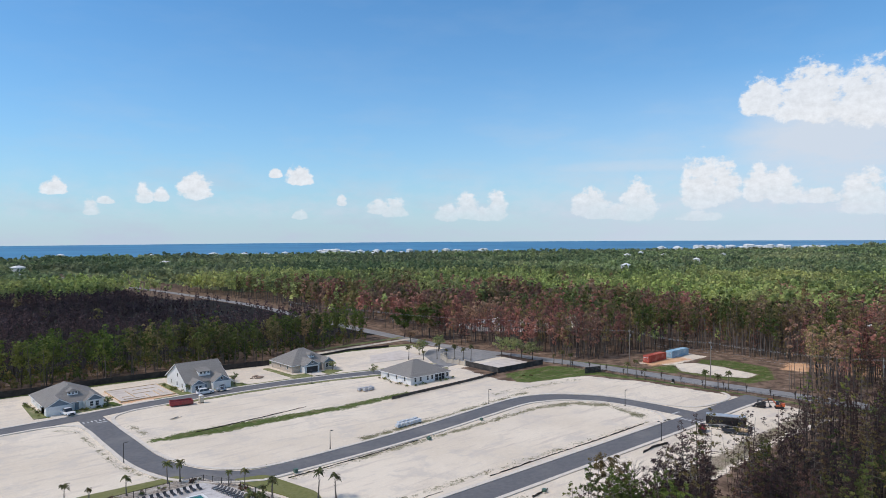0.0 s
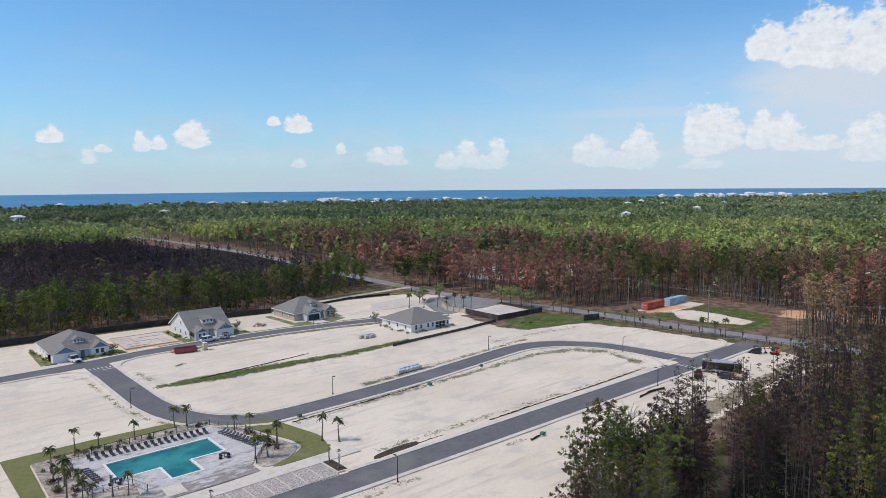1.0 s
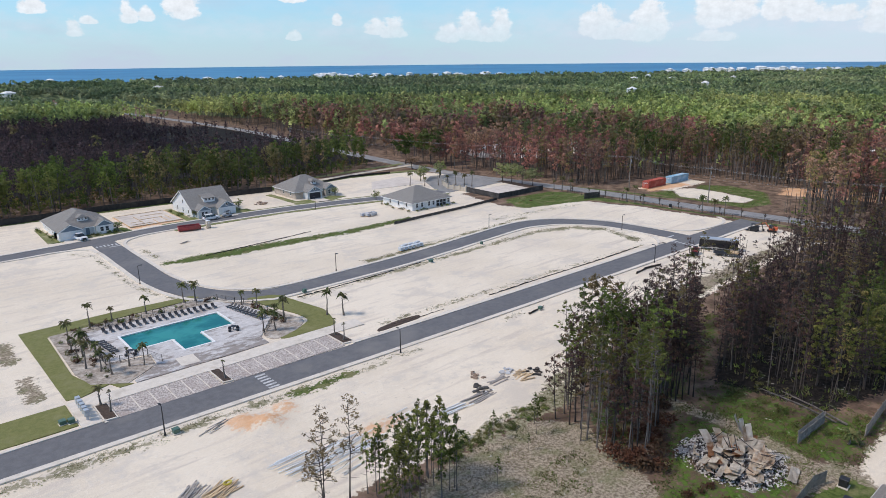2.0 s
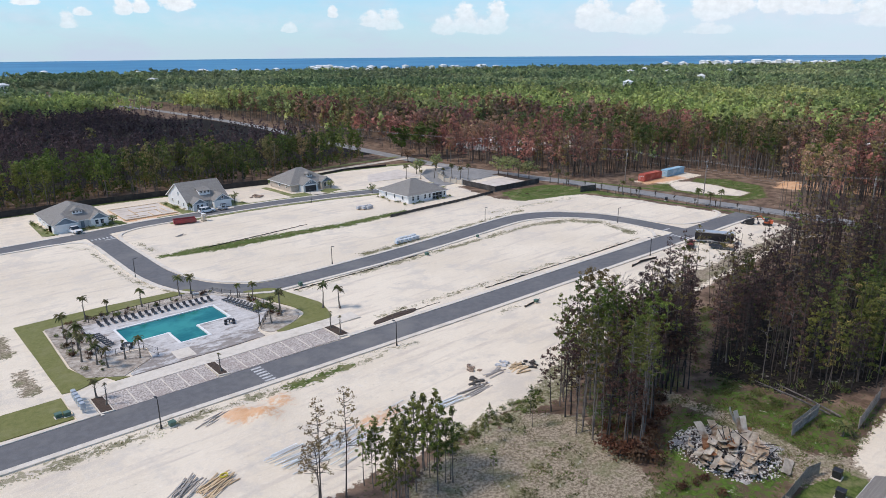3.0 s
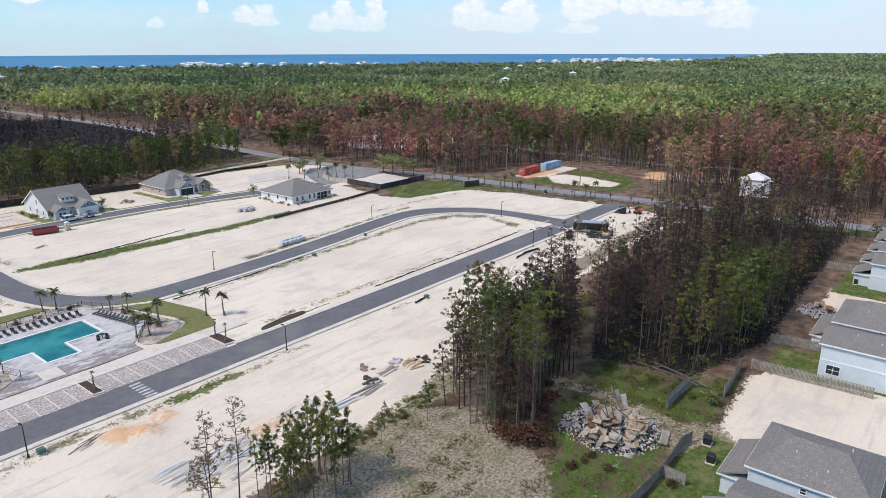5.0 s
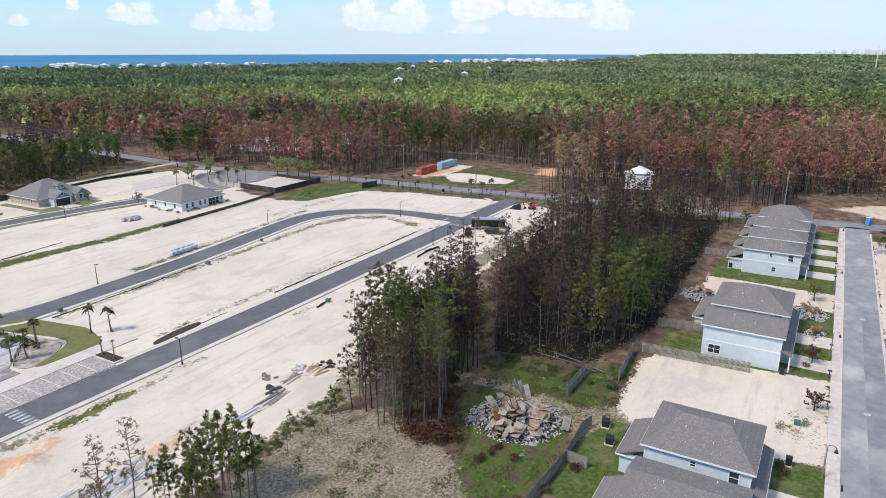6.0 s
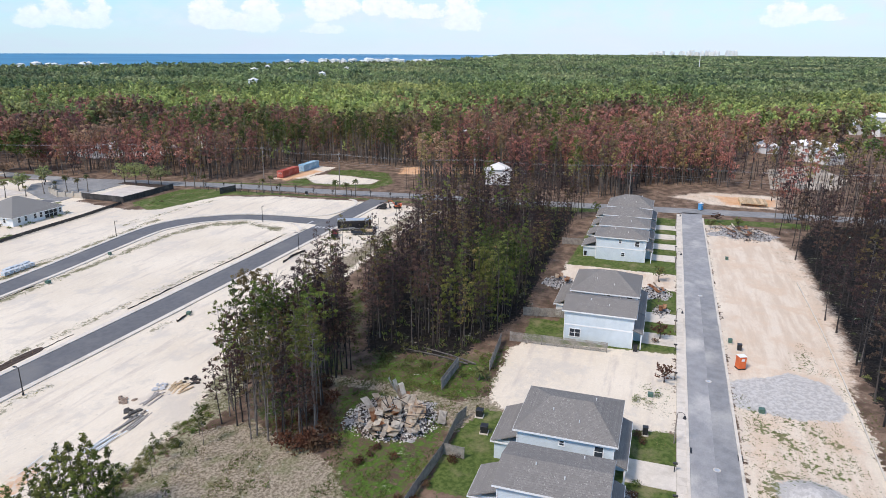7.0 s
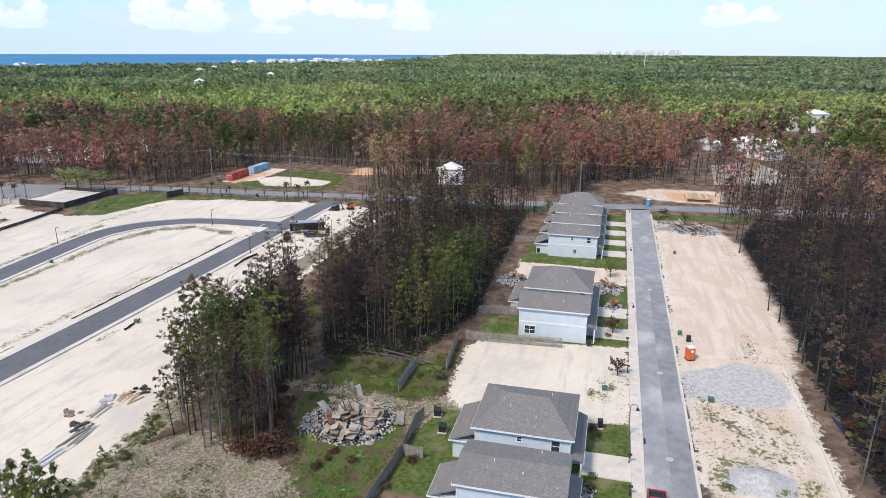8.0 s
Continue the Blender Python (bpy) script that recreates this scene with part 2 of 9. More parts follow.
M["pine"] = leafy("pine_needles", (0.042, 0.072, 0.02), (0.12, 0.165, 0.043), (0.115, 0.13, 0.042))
M["pine_single"] = leafy("single_pine_needles", (0.062, 0.098, 0.026), (0.185, 0.24, 0.06), (0.155, 0.165, 0.052), vary=0.45)
M["singed_single"] = leafy("single_singed_needles", (0.09, 0.08, 0.032), (0.21, 0.18, 0.072), (0.17, 0.12, 0.064), 0.05, vary=0.4)
M["browned_single"] = leafy("single_browned_needles", (0.08, 0.047, 0.041), (0.175, 0.102, 0.088), (0.13, 0.095, 0.075), 0.05, vary=0.35)
M["charred_single"] = leafy("single_charred_twigs", (0.045, 0.03, 0.032), (0.12, 0.078, 0.08), (0.085, 0.056, 0.06), 0.03, vary=0.35)
# Aerial haze is put into the base colour: far needles paler than near.
M["pine_far_hazed"] = leafy("hazed_far_needles", (0.22, 0.28, 0.105), (0.36, 0.435, 0.17), (0.35, 0.375, 0.165), 0.012)
M["pine_distant_hazed"] = leafy("hazed_distant_needles", (0.16, 0.225, 0.11), (0.305, 0.37, 0.195), (0.285, 0.315, 0.18), 0.006)
M["scorched"] = leafy("scorched_needles", (0.205, 0.092, 0.085), (0.41, 0.188, 0.165), (0.30, 0.205, 0.15), 0.03)
M["browned"] = leafy("browned_needles", (0.075, 0.044, 0.039), (0.16, 0.094, 0.082), (0.115, 0.08, 0.065), 0.05)
M["singed"] = leafy("singed_needles", (0.12, 0.112, 0.05), (0.27, 0.235, 0.105), (0.235, 0.17, 0.10), 0.05)
M["charred"] = leafy("charred_twigs", (0.05, 0.033, 0.036), (0.12, 0.078, 0.082), (0.09, 0.058, 0.063), 0.03)
M["burnt_twigs"] = leafy("burnt_twigs", (0.05, 0.035, 0.042), (0.11, 0.078, 0.09), (0.085, 0.058, 0.066), 0.03)
M["shrub"] = leafy("shrub_leaves", (0.07, 0.11, 0.028), (0.19, 0.25, 0.075), (0.17, 0.165, 0.065), 0.3, vary=0.3)
M["palm"] = leafy("palm_fronds", (0.06, 0.085, 0.03), (0.17, 0.19, 0.08), (0.16, 0.14, 0.07), 0.3)


def ground_material():
    m, t, b = nodes_of("ground")
    co = coords(t)

    def attr(name):
        n = t.nodes.new("ShaderNodeAttribute")
        n.attribute_name = name
        return n.outputs["Fac"]
    big, mid, small, tiny = grain(t, co, 0.035, 5), grain(t, co, 0.3, 6), grain(t, co, 1.6, 5), grain(t, co, 9.0, 3)
    track = grain(t, coords(t, stretch=(0.12, 0.9, 1)), 0.6, 5)
    sand = mixc(t, ramp(t, big, 0.35, 0.65), (0.75, 0.665, 0.54), (0.67, 0.585, 0.465))
    sand = mixc(t, ramp(t, track, 0.5, 0.7), sand, (0.59, 0.515, 0.43))
    sand = mixc(t, calc(t, "MULTIPLY", ramp(t, small, 0.5, 0.8), 0.5), sand, (0.82, 0.765, 0.67))
    clods = grain(t, co, 0.11, 8, 0.72)
    sand = mixc(t, calc(t, "MULTIPLY", ramp(t, clods, 0.5, 0.62), 0.7), sand, (0.575, 0.52, 0.45))
    specks = calc(t, "MULTIPLY", ramp(t, grain(t, co, 1.1, 7, 0.78), 0.60, 0.68), ramp(t, grain(t, co, 0.06, 5, 0.65), 0.42, 0.6))
    sand = mixc(t, calc(t, "MULTIPLY", specks, 0.75), sand, (0.33, 0.29, 0.24))
    sand = mixc(t, calc(t, "MULTIPLY", ramp(t, grain(t, co, 0.028, 6, 0.7), 0.52, 0.72), 0.6), sand, (0.63, 0.555, 0.46))
    floor = mixc(t, ramp(t, mid, 0.35, 0.65), (0.10, 0.068, 0.05), (0.24, 0.165, 0.12))
    floor = mixc(t, ramp(t, small, 0.55, 0.72), floor, (0.06, 0.08, 0.028))
    burnt = mixc(t, ramp(t, small, 0.35, 0.7), (0.009, 0.0085, 0.008), (0.034, 0.029, 0.026))
    burnt = mixc(t, ramp(t, mid, 0.58, 0.7), burnt, (0.05, 0.065, 0.022))
    grass = mixc(t, ramp(t, small, 0.35, 0.65), (0.056, 0.088, 0.022), (0.115, 0.15, 0.043))
    grass = mixc(t, ramp(t, mid, 0.47, 0.72), grass, (0.21, 0.195, 0.10))
    weeds = mixc(t, ramp(t, small, 0.4, 0.6), (0.13, 0.13, 0.065), (0.32, 0.29, 0.20))
    rust = mixc(t, ramp(t, mid, 0.35, 0.65), (0.60, 0.34, 0.18), (0.68, 0.44, 0.275))
    grey = mixc(t, ramp(t, grain(t, co, 2.6, 8, 0.75), 0.38, 0.62), (0.15, 0.12, 0.083), (0.41, 0.345, 0.26))
    grey = mixc(t, calc(t, "MULTIPLY", ramp(t, mid, 0.46, 0.66), 0.55), grey, (0.12, 0.14, 0.05))
    wob = calc(t, "ADD", calc(t, "MULTIPLY", calc(t, "SUBTRACT", mid, 0.5), 1.1), calc(t, "MULTIPLY", calc(t, "SUBTRACT", small, 0.5), 1.1))

    def mask(name, lo=0.42, hi=0.58):
        return ramp(t, calc(t, "ADD", attr(name), wob), lo, hi)
    col = mixc(t, mask("sand"), floor, sand)
    col = mixc(t, mask("ash", 0.43, 0.57), col, burnt)
    scrub = mixc(t, ramp(t, small, 0.38, 0.6), (0.03, 0.058, 0.01), (0.086, 0.145, 0.026))
    scrub = mixc(t, ramp(t, grain(t, co, 0.22, 7, 0.7), 0.53, 0.64), scrub, mixc(t, ramp(t, tiny, 0.4, 0.6), (0.05, 0.036, 0.026), (0.13, 0.10, 0.072)))
    col = mixc(t, mask("scrub", 0.35, 0.7), col, scrub)
    tan = mixc(t, ramp(t, track, 0.4, 0.62), (0.70, 0.60, 0.485), (0.60, 0.485, 0.375))
    tan = mixc(t, ramp(t, clods, 0.45, 0.62), tan, (0.63, 0.49, 0.365))
    col = mixc(t, mask("tan", 0.3, 1.0), col, tan)
    col = mixc(t, mask("rust", 0.25, 0.65), col, rust)
    col = mixc(t, mask("dirt"), col, grey)
    col = mixc(t, mask("gravel", 0.2, 0.5), col, mixc(t, ramp(t, small, 0.4, 0.6), (0.42, 0.40, 0.375), (0.55, 0.525, 0.495)))
    col = mixc(t, mask("weeds"), col, weeds)
    col = mixc(t, mask("thin"), col, grass)
    col = mixc(t, mask("grass"), col, grass)
    col = mixc(t, 1.0, col, mixc(t, 0.42, (1, 1, 1), mixc(t, tiny, (0.35, 0.35, 0.35), (1.65, 1.65, 1.65))), "MULTIPLY")
    t.links.new(col, b.inputs["Base Color"])
    b.inputs["Roughness"].default_value = 0.95
    b.inputs["Specular IOR Level"].default_value = 0.1
    bump(t, b, small, 0.3, 0.1)
    return m


M["ground"] = ground_material()

# ---- mesh helpers ----
def link_bm(name, bm, mat, parent=None, label="", smooth=False):
    me = bpy.data.meshes.new(name)
    bm.to_mesh(me)
    bm.free()
    for mm in (mat if isinstance(mat, (list, tuple)) else [mat]):
        me.materials.append(mm)
    if smooth:
        for p in me.polygons:
            p.use_smooth = True
    ob = new(name, me)
    if parent is not None:
        ob.parent = parent
    if label:
        ob["label"] = label
    return ob


def part(name, bm, mat, parent, label="", smooth=False):
    return link_bm(name, bm, mat, parent, label, smooth)


def thing(name, label, category, x, y, z=0.0, turn=0.0, group=""):
    e = new(name)
    e.empty_display_size = 0.3
    e.matrix_basis = pose(x, y, z, 0, 0, turn)
    return tagged(e, label, category, group)


def box(bm, x0, x1, y0, y1, z0, z1, bevel=0.0):
    r = bmesh.ops.create_cube(bm, size=1.0)
    vs = r["verts"]
    for v in vs:
        v.co = Vector(((x0 + x1) / 2 + v.co.x * (x1 - x0), (y0 + y1) / 2 + v.co.y * (y1 - y0), (z0 + z1) / 2 + v.co.z * (z1 - z0)))
    if bevel:
        es = {e for v in vs for e in v.link_edges}
        bmesh.ops.bevel(bm, geom=list(es), offset=bevel, segments=1, affect="EDGES")
    return vs


def tube(bm, p0, p1, r0, r1, n=8, cap=True):
    p0, p1 = Vector(p0), Vector(p1)
    q = (p1 - p0).to_track_quat("Z", "Y")
    a = [bm.verts.new(p0 + q @ Vector((r0 * math.cos(2 * math.pi * i / n), r0 * math.sin(2 * math.pi * i / n), 0))) for i in range(n)]
    b = [bm.verts.new(p1 + q @ Vector((r1 * math.cos(2 * math.pi * i / n), r1 * math.sin(2 * math.pi * i / n), 0))) for i in range(n)]
    for i in range(n):
        bm.faces.new((a[i], a[(i + 1) % n], b[(i + 1) % n], b[i]))
    if cap:
        bm.faces.new(a[::-1]), bm.faces.new(b)


def poly(bm, pts, z0, z1):
    """A flat slab over the outline pts, counter-clockwise."""
    lo = [bm.verts.new((x, y, z0)) for x, y in pts]
    hi = [bm.verts.new((x, y, z1)) for x, y in pts]
    n = len(pts)
    bm.faces.new(hi), bm.faces.new(lo[::-1])
    for i in range(n):
        bm.faces.new((lo[i], lo[(i + 1) % n], hi[(i + 1) % n], hi[i]))


def face(bm, *pts):
    return bm.faces.new([bm.verts.new(p) for p in pts])


def slab_face(bm, pts, thick):
    """A sloping panel with thickness below it."""
    n = Vector(pts[1]) - Vector(pts[0])
    n = n.cross(Vector(pts[2]) - Vector(pts[0])).normalized()
    hi = [bm.verts.new(p) for p in pts]
    lo = [bm.verts.new(Vector(p) - n * thick) for p in pts]
    bm.faces.new(hi), bm.faces.new(lo[::-1])
    for i in range(len(pts)):
        j = (i + 1) % len(pts)
        bm.faces.new((lo[i], lo[j], hi[j], hi[i]))


def spline(pts, step=2.0):
    """A smooth line through pts."""
    P = [Vector(p).to_2d() if len(p) > 2 else Vector(p) for p in pts]
    out = []
    for i in range(len(P) - 1):
        a, b = P[i], P[i + 1]
        pa, nb = P[max(i - 1, 0)], P[min(i + 2, len(P) - 1)]
        n = max(1, int((b - a).length / step))
        for k in range(n):
            u = k / n
            out.append(0.5 * (2 * a + (b - pa) * u + (2 * pa - 5 * a + 4 * b - nb) * u * u + (3 * a - pa - 3 * b + nb) * u ** 3))
    out.append(P[-1])
    return out


def ribbon(bm, line, left, right, z0, z1):
    """A slab along a line, from the offset left to the offset right (to the left is plus)."""
    rows = []
    for i, p in enumerate(line):
        d = (line[min(i + 1, len(line) - 1)] - line[max(i - 1, 0)]).normalized()
        nrm = Vector((-d.y, d.x))
        a, b = p + nrm * left, p + nrm * right
        rows.append([bm.verts.new((a.x, a.y, z0)), bm.verts.new((a.x, a.y, z1)), bm.verts.new((b.x, b.y, z1)), bm.verts.new((b.x, b.y, z0))])
    for r, s in zip(rows, rows[1:]):
        for k in range(3):
            bm.faces.new((r[k], s[k], s[k + 1], r[k + 1]))
    bm.faces.new(rows[0]), bm.faces.new(rows[-1][::-1])
    bmesh.ops.recalc_face_normals(bm, faces=bm.faces)


# ---- ground: one sheet from underfoot to the horizon ----
FAR = 4900.0


def soft_area(X, Y, pts, soft=1.5):
    """1 inside the outline, 0 outside, with a soft edge."""
    inside = np.zeros(X.shape, bool)
    dist = np.full(X.shape, 1e9)
    n = len(pts)
    for i in range(n):
        (x0, y0), (x1, y1) = pts[i], pts[(i + 1) % n]
        cross = ((y0 > Y) != (y1 > Y))
        with np.errstate(divide="ignore", invalid="ignore"):
            inside ^= cross & (X < (x1 - x0) * (Y - y0) / (y1 - y0 if y1 != y0 else 1e-9) + x0)
        L2 = (x1 - x0) ** 2 + (y1 - y0) ** 2
        u = np.clip(((X - x0) * (x1 - x0) + (Y - y0) * (y1 - y0)) / L2, 0, 1)
        dist = np.minimum(dist, np.hypot(X - x0 - u * (x1 - x0), Y - y0 - u * (y1 - y0)))
    return np.clip(0.5 + np.where(inside, dist, -dist) / (2 * soft), 0, 1)


def lines_of(lo, hi, step):
    mid = list(np.arange(lo, hi + 0.01, step))
    out, d, p = [], step, hi
    while p < FAR * 1.02:
        d *= 1.28
        p += d
        out.append(p)
    low, d, p = [], step, lo
    while p > -FAR * 1.02:
        d *= 1.28
        p -= d
        low.append(p)
    return np.array(low[::-1] + mid + out)


SAND = [[(157, 176), (188, 176), (190, 192), (176, 188), (158, 184)], [(-60, 55), (40, 56), (62, 55), (70, 56), (92, 61), (110, 61), (130, 63), (160, 64), (186, 62), (191, 80), (189.5, 100), (187.5, 120), (182, 136), (176, 141), (160, 143), (156, 152), (160, 175), (186, 178),
         (183, 215), (178, 226), (150, 233), (110, 229), (60, 232.5), (20, 236), (-60, 236)],
        [(81, -4.8), (106.5, -4.8), (103, 19), (98, 21.5), (79.5, 20.5), (78, 8), (79.5, 1)],
        [(136, 19), (136, -4.8), (147, -4.8), (149, 19)],
        [(70, -12.2), (196, -12.2), (192, -27), (140, -29), (68, -28)],
        [(221, 128), (229, 124), (229, 113), (225, 99.5), (217, 99.5), (211.6, 110), (211.4, 120)], [(213, 138), (219, 127), (244, 127.5), (246, 138)],
        [(235, 225), (300, 200), (330, 232), (275, 262)]]
RUST = [[(29.5, 80.8), (33, 80.8), (37, 77), (35.5, 74.3), (31, 77)], [(36.6, 80), (40, 79.6), (39.6, 77.6), (37, 77.8)], [(41, 66.5), (45, 67), (49, 66), (45, 64)], [(238.6, 97.7), (249.8, 67.7), (272, 74.4), (253.7, 101.4)],
        [(225, -20), (226, -33), (238, -36), (238, -16)], [(212, 131), (216, 138), (236, 134), (234, 128)], [(55, 202), (55, 222), (70, 222), (70, 203)]]
DIRT = [[(81, 45), (81.4, 36), (80, 27), (79.6, 21), (77.4, 21), (77.4, 27.5), (78.8, 36), (78.4, 45)], [(92, 61), (130, 64), (160, 66), (186, 64), (186, 70), (130, 69), (92, 66)], [(13, 131), (10.6, 131), (10.4, 121), (13, 121)], [(13.2, 114), (11.2, 114), (11, 104), (13.6, 104)], [(70, 20), (79, 17), (83, 21), (76, 27)], [(36, 30), (33, 46), (42, 53), (51, 53.8), (62, 53.4), (66, 48), (63.5, 40), (61, 34), (52, 27)]]
GRASS = [
         [(158, 146), (160, 143), (184, 137), (190, 120), (192.5, 100), (194, 68), (196, 68), (194, 100), (190, 150), (186, 156.5), (164, 157.5)],
         [(60, 22), (60, -4.8), (81, -4.8), (79.5, 3), (78, 12), (79, 20), (73, 22)], [(103, 15.5), (105.5, -4.8), (136, -4.8), (136, 15)], [(102.6, 20), (103, 15), (113, 15), (113, 20.5)], [(147, 19), (147, -4.8), (200, -4.8), (200, 17)],
         [(195, -12.2), (203, -12.2), (206, -40), (200, -40)], [(200, 20), (206, 14), (203, 66), (196, 66)],
         [(20, 233), (60, 231.5), (110, 228), (150, 231), (178, 226), (178, 229), (150, 236), (60, 238), (20, 238)], [(34, 200), (55, 200), (54, 207), (34, 207)], [(73, 199), (93, 199), (92, 206), (73, 206)],
         [(196, 172), (202, 150), (209, 120), (207, 118), (200, 150), (194, 172)]]
LOTS = [[(66, -12.2), (95, -12.2), (95, -13.5), (89, -18), (84, -13.5), (66, -14)], [(66, -27.3), (100, -27), (107, -25), (107, -28), (93, -29), (66, -29.4)]]
GRAVEL = [[(91.0, -12.3), (98.4, -12.6), (104, -21.5), (101.5, -25.6), (95.5, -27.0), (91.4, -25.2), (89.8, -20.5)], [(69.6, -15.6), (73.4, -15.3), (75, -19), (73.6, -22.6), (70.2, -22), (68.8, -18.6)]]
THIN = [[(76, -13), (91, -13), (90, -25), (66, -27), (66, -13)], [(104, -26), (118, -25), (112, -22), (104, -20)], [(77, -4.3), (80, -4.3), (79, 3), (75, 8), (73, 4)], [(84, -4.2), (95, -4.2), (93, 1), (86, 1)], [(140, 141), (158, 139), (176, 137), (176, 134), (156, 136), (140, 138)]]
ASH = [[(-20, 262), (60, 264), (120, 262), (186, 262), (192, 330), (198, 420), (196, 520), (140, 560), (60, 560), (-20, 560)], [(60, -31), (95, -31.5), (120, -32), (180, -33), (206, -42), (206, -90), (60, -80)], [(90, 43), (105, 49), (118, 55), (130, 57), (200, 53), (203, 24), (113, 22.5), (104, 25), (93, 28)]]
TAN = [[(137, 18), (137, -4.5), (146, -4.5), (148, 18)], [(222, -18), (222, -34), (244, -38), (244, -14), (232, -2)], [(66, -12.5), (196, -12.5), (192, -28), (176, -32.5), (131, -32.8), (112, -31.5), (98, -29), (104, -27), (66, -27)]]
SCRUB = [[(84, 41), (90.5, 44), (105, 50.5), (116.5, 55.6), (115.5, 57.5), (104, 52.4), (92.5, 46.5), (85, 43)], [(44, 38), (50, 36), (57, 40), (60, 45), (52, 45), (46, 42)], [(78, 20), (100, 21), (93, 28), (91, 42), (84, 42)], [(72, 53), (92, 57), (104, 57), (92, 48), (83, 43), (76, 44), (66, 40), (63, 44)], [(98, 50), (114, 58), (116, 55), (104, 48.6)], [(66, 22), (78, 22), (90, 26), (90, 40), (84, 41.5), (79, 42), (70, 40), (63, 35), (56, 34), (48, 28), (44, 22)], [(92, 56), (112, 64), (116, 61), (98, 48), (90, 48)]]
WEEDS = [[(26, 81), (36, 80.5), (39, 81), (54, 80), (65, 80.8), (65, 82.6), (54, 82.8), (26, 83.2)], [(84, 82), (90, 82), (90, 80), (84, 80)], [(60, 56), (90, 66), (92, 63), (70, 52), (52, 52), (48, 56)], [(62, 118.4), (140, 122.5), (152, 118), (157, 110), (154, 96), (148, 94), (153, 108), (148, 115), (138, 119), (62, 116)],
         [(66, 93.8), (150, 92.2), (150, 93.6), (66, 96)], [(40, 83.5), (-10, 85), (-10, 81.5), (20, 80.5), (40, 81)], [(49, 178), (49.5, 166), (51.5, 166), (51, 178)],
         [(35, 187), (39.3, 180), (40.2, 150), (42, 140), (45, 134), (43, 133), (39.5, 140), (38.3, 150), (38, 178), (34, 185)], [(86, 127), (140, 132.5), (150, 133), (150, 136), (138, 135), (86, 131)], [(58, 126), (66, 126), (66, 128), (58, 128)], [(45.7, 55.3), (49.7, 55.4), (56.6, 56.8), (63.2, 57.2), (65.1, 55.8), (61.9, 52.8), (51, 53), (45.7, 51.8)]]
RAGGED = [[(208.5, 131), (221, 128), (211.6, 119), (213, 110), (217, 99.5), (225, 99.5), (229, 113), (229, 124), (237, 126.4), (243, 117), (240, 102), (222, 92), (209, 95)], [(56, 157), (66, 155.6), (75, 155.8), (100, 154.2), (124, 156), (124, 160), (100, 159.4), (76, 161.6), (60, 163), (50, 162.5), (48, 160)], [(39.2, 82.6), (41, 79.6), (46.7, 79.9), (52.3, 80.7), (54.5, 81.6), (49.4, 82.9)], [(158, 153), (170, 146), (184, 141), (186, 156), (170, 157)]]


def build_ground():
    xs, ys = lines_of(0, 262, 0.95), lines_of(-44, 250, 0.95)
    X, Y = np.meshgrid(xs, ys)
    r = np.hypot(X, Y)
    k = np.where(r > FAR, FAR / np.maximum(r, 1), 1.0)
    X, Y = X * k, Y * k
    Z = np.zeros_like(X)
    near = (X > -20) & (X < 262) & (Y > -44) & (Y < 250)
    Z += np.where(near, 0.05 * np.sin(X * 0.33 + 1.3 * np.sin(Y * 0.21)) * np.sin(Y * 0.41 + np.sin(X * 0.17)), 0) - 0.06
    for mx, my, mr, mh in ((31.9, 79.2, 2.4, 0.5), (34.7, 76.6, 2.4, 0.9), (38.4, 78.7, 1.8, 0.5), (71.9, -19, 3.3, 1.3), (70, 30, 7, 0.5), (165, 149, 5, 0.5), (65, 62, 7, 0.25), (193, -22, 9, 0.4)):
        Z += mh * np.exp(-((X - mx) ** 2 + (Y - my) ** 2) / (mr * mr) * 1.6)
    Z = np.where((X > 27.2) & (X < 47.2) & (Y > 112.1) & (Y < 121.9) | (X > 33.9) & (X < 41.1) & (Y > 106.5) & (Y < 113), -1.6, Z)
    ny, nx = X.shape
    me = bpy.data.meshes.new("ground")
    idx = np.arange(nx * ny).reshape(ny, nx)
    quads = np.stack([idx[:-1, :-1], idx[:-1, 1:], idx[1:, 1:], idx[1:, :-1]], -1).reshape(-1, 4)
    me.vertices.add(nx * ny)
    me.vertices.foreach_set("co", np.stack([X, Y, Z], -1).astype(np.float32).ravel())
    me.loops.add(quads.size)
    me.loops.foreach_set("vertex_index", quads.astype(np.int32).ravel())
    me.polygons.add(len(quads))
    me.polygons.foreach_set("loop_start", (np.arange(len(quads)) * 4).astype(np.int32))
    me.polygons.foreach_set("use_smooth", np.ones(len(quads), bool))
    me.update(calc_edges=True)
    for name, areas, soft in (("sand", SAND, 1.6), ("rust", RUST, 2.2), ("dirt", DIRT, 1.8), ("grass", GRASS, 0.8), ("weeds", WEEDS, 1.4), ("scrub", SCRUB, 2.5), ("gravel", GRAVEL, 1.0), ("ash", ASH, 2.5), ("tan", TAN, 2.0), ("thin", THIN + LOTS, 1.5)):
        best = np.zeros_like(X)
        for a in areas:
            best = np.maximum(best, soft_area(X, Y, a, soft))
        if name == "grass":
            for a in RAGGED:
                best = np.maximum(best, 0.78 * soft_area(X, Y, a, 1.8))
        if name in ("weeds", "rust", "scrub", "thin"):
            best = best * (0.40 if name == "thin" else 0.85 if name == "rust" else 0.6)
        at = me.attributes.new(name, "FLOAT", "POINT")
        at.data.foreach_set("value", best.astype(np.float32).ravel())
    me.materials.append(M["ground"])
    return tagged(new("ground", me), "pale sand lots, scrub grass and dark forest floor", "ground", kind="structure")


build_ground()


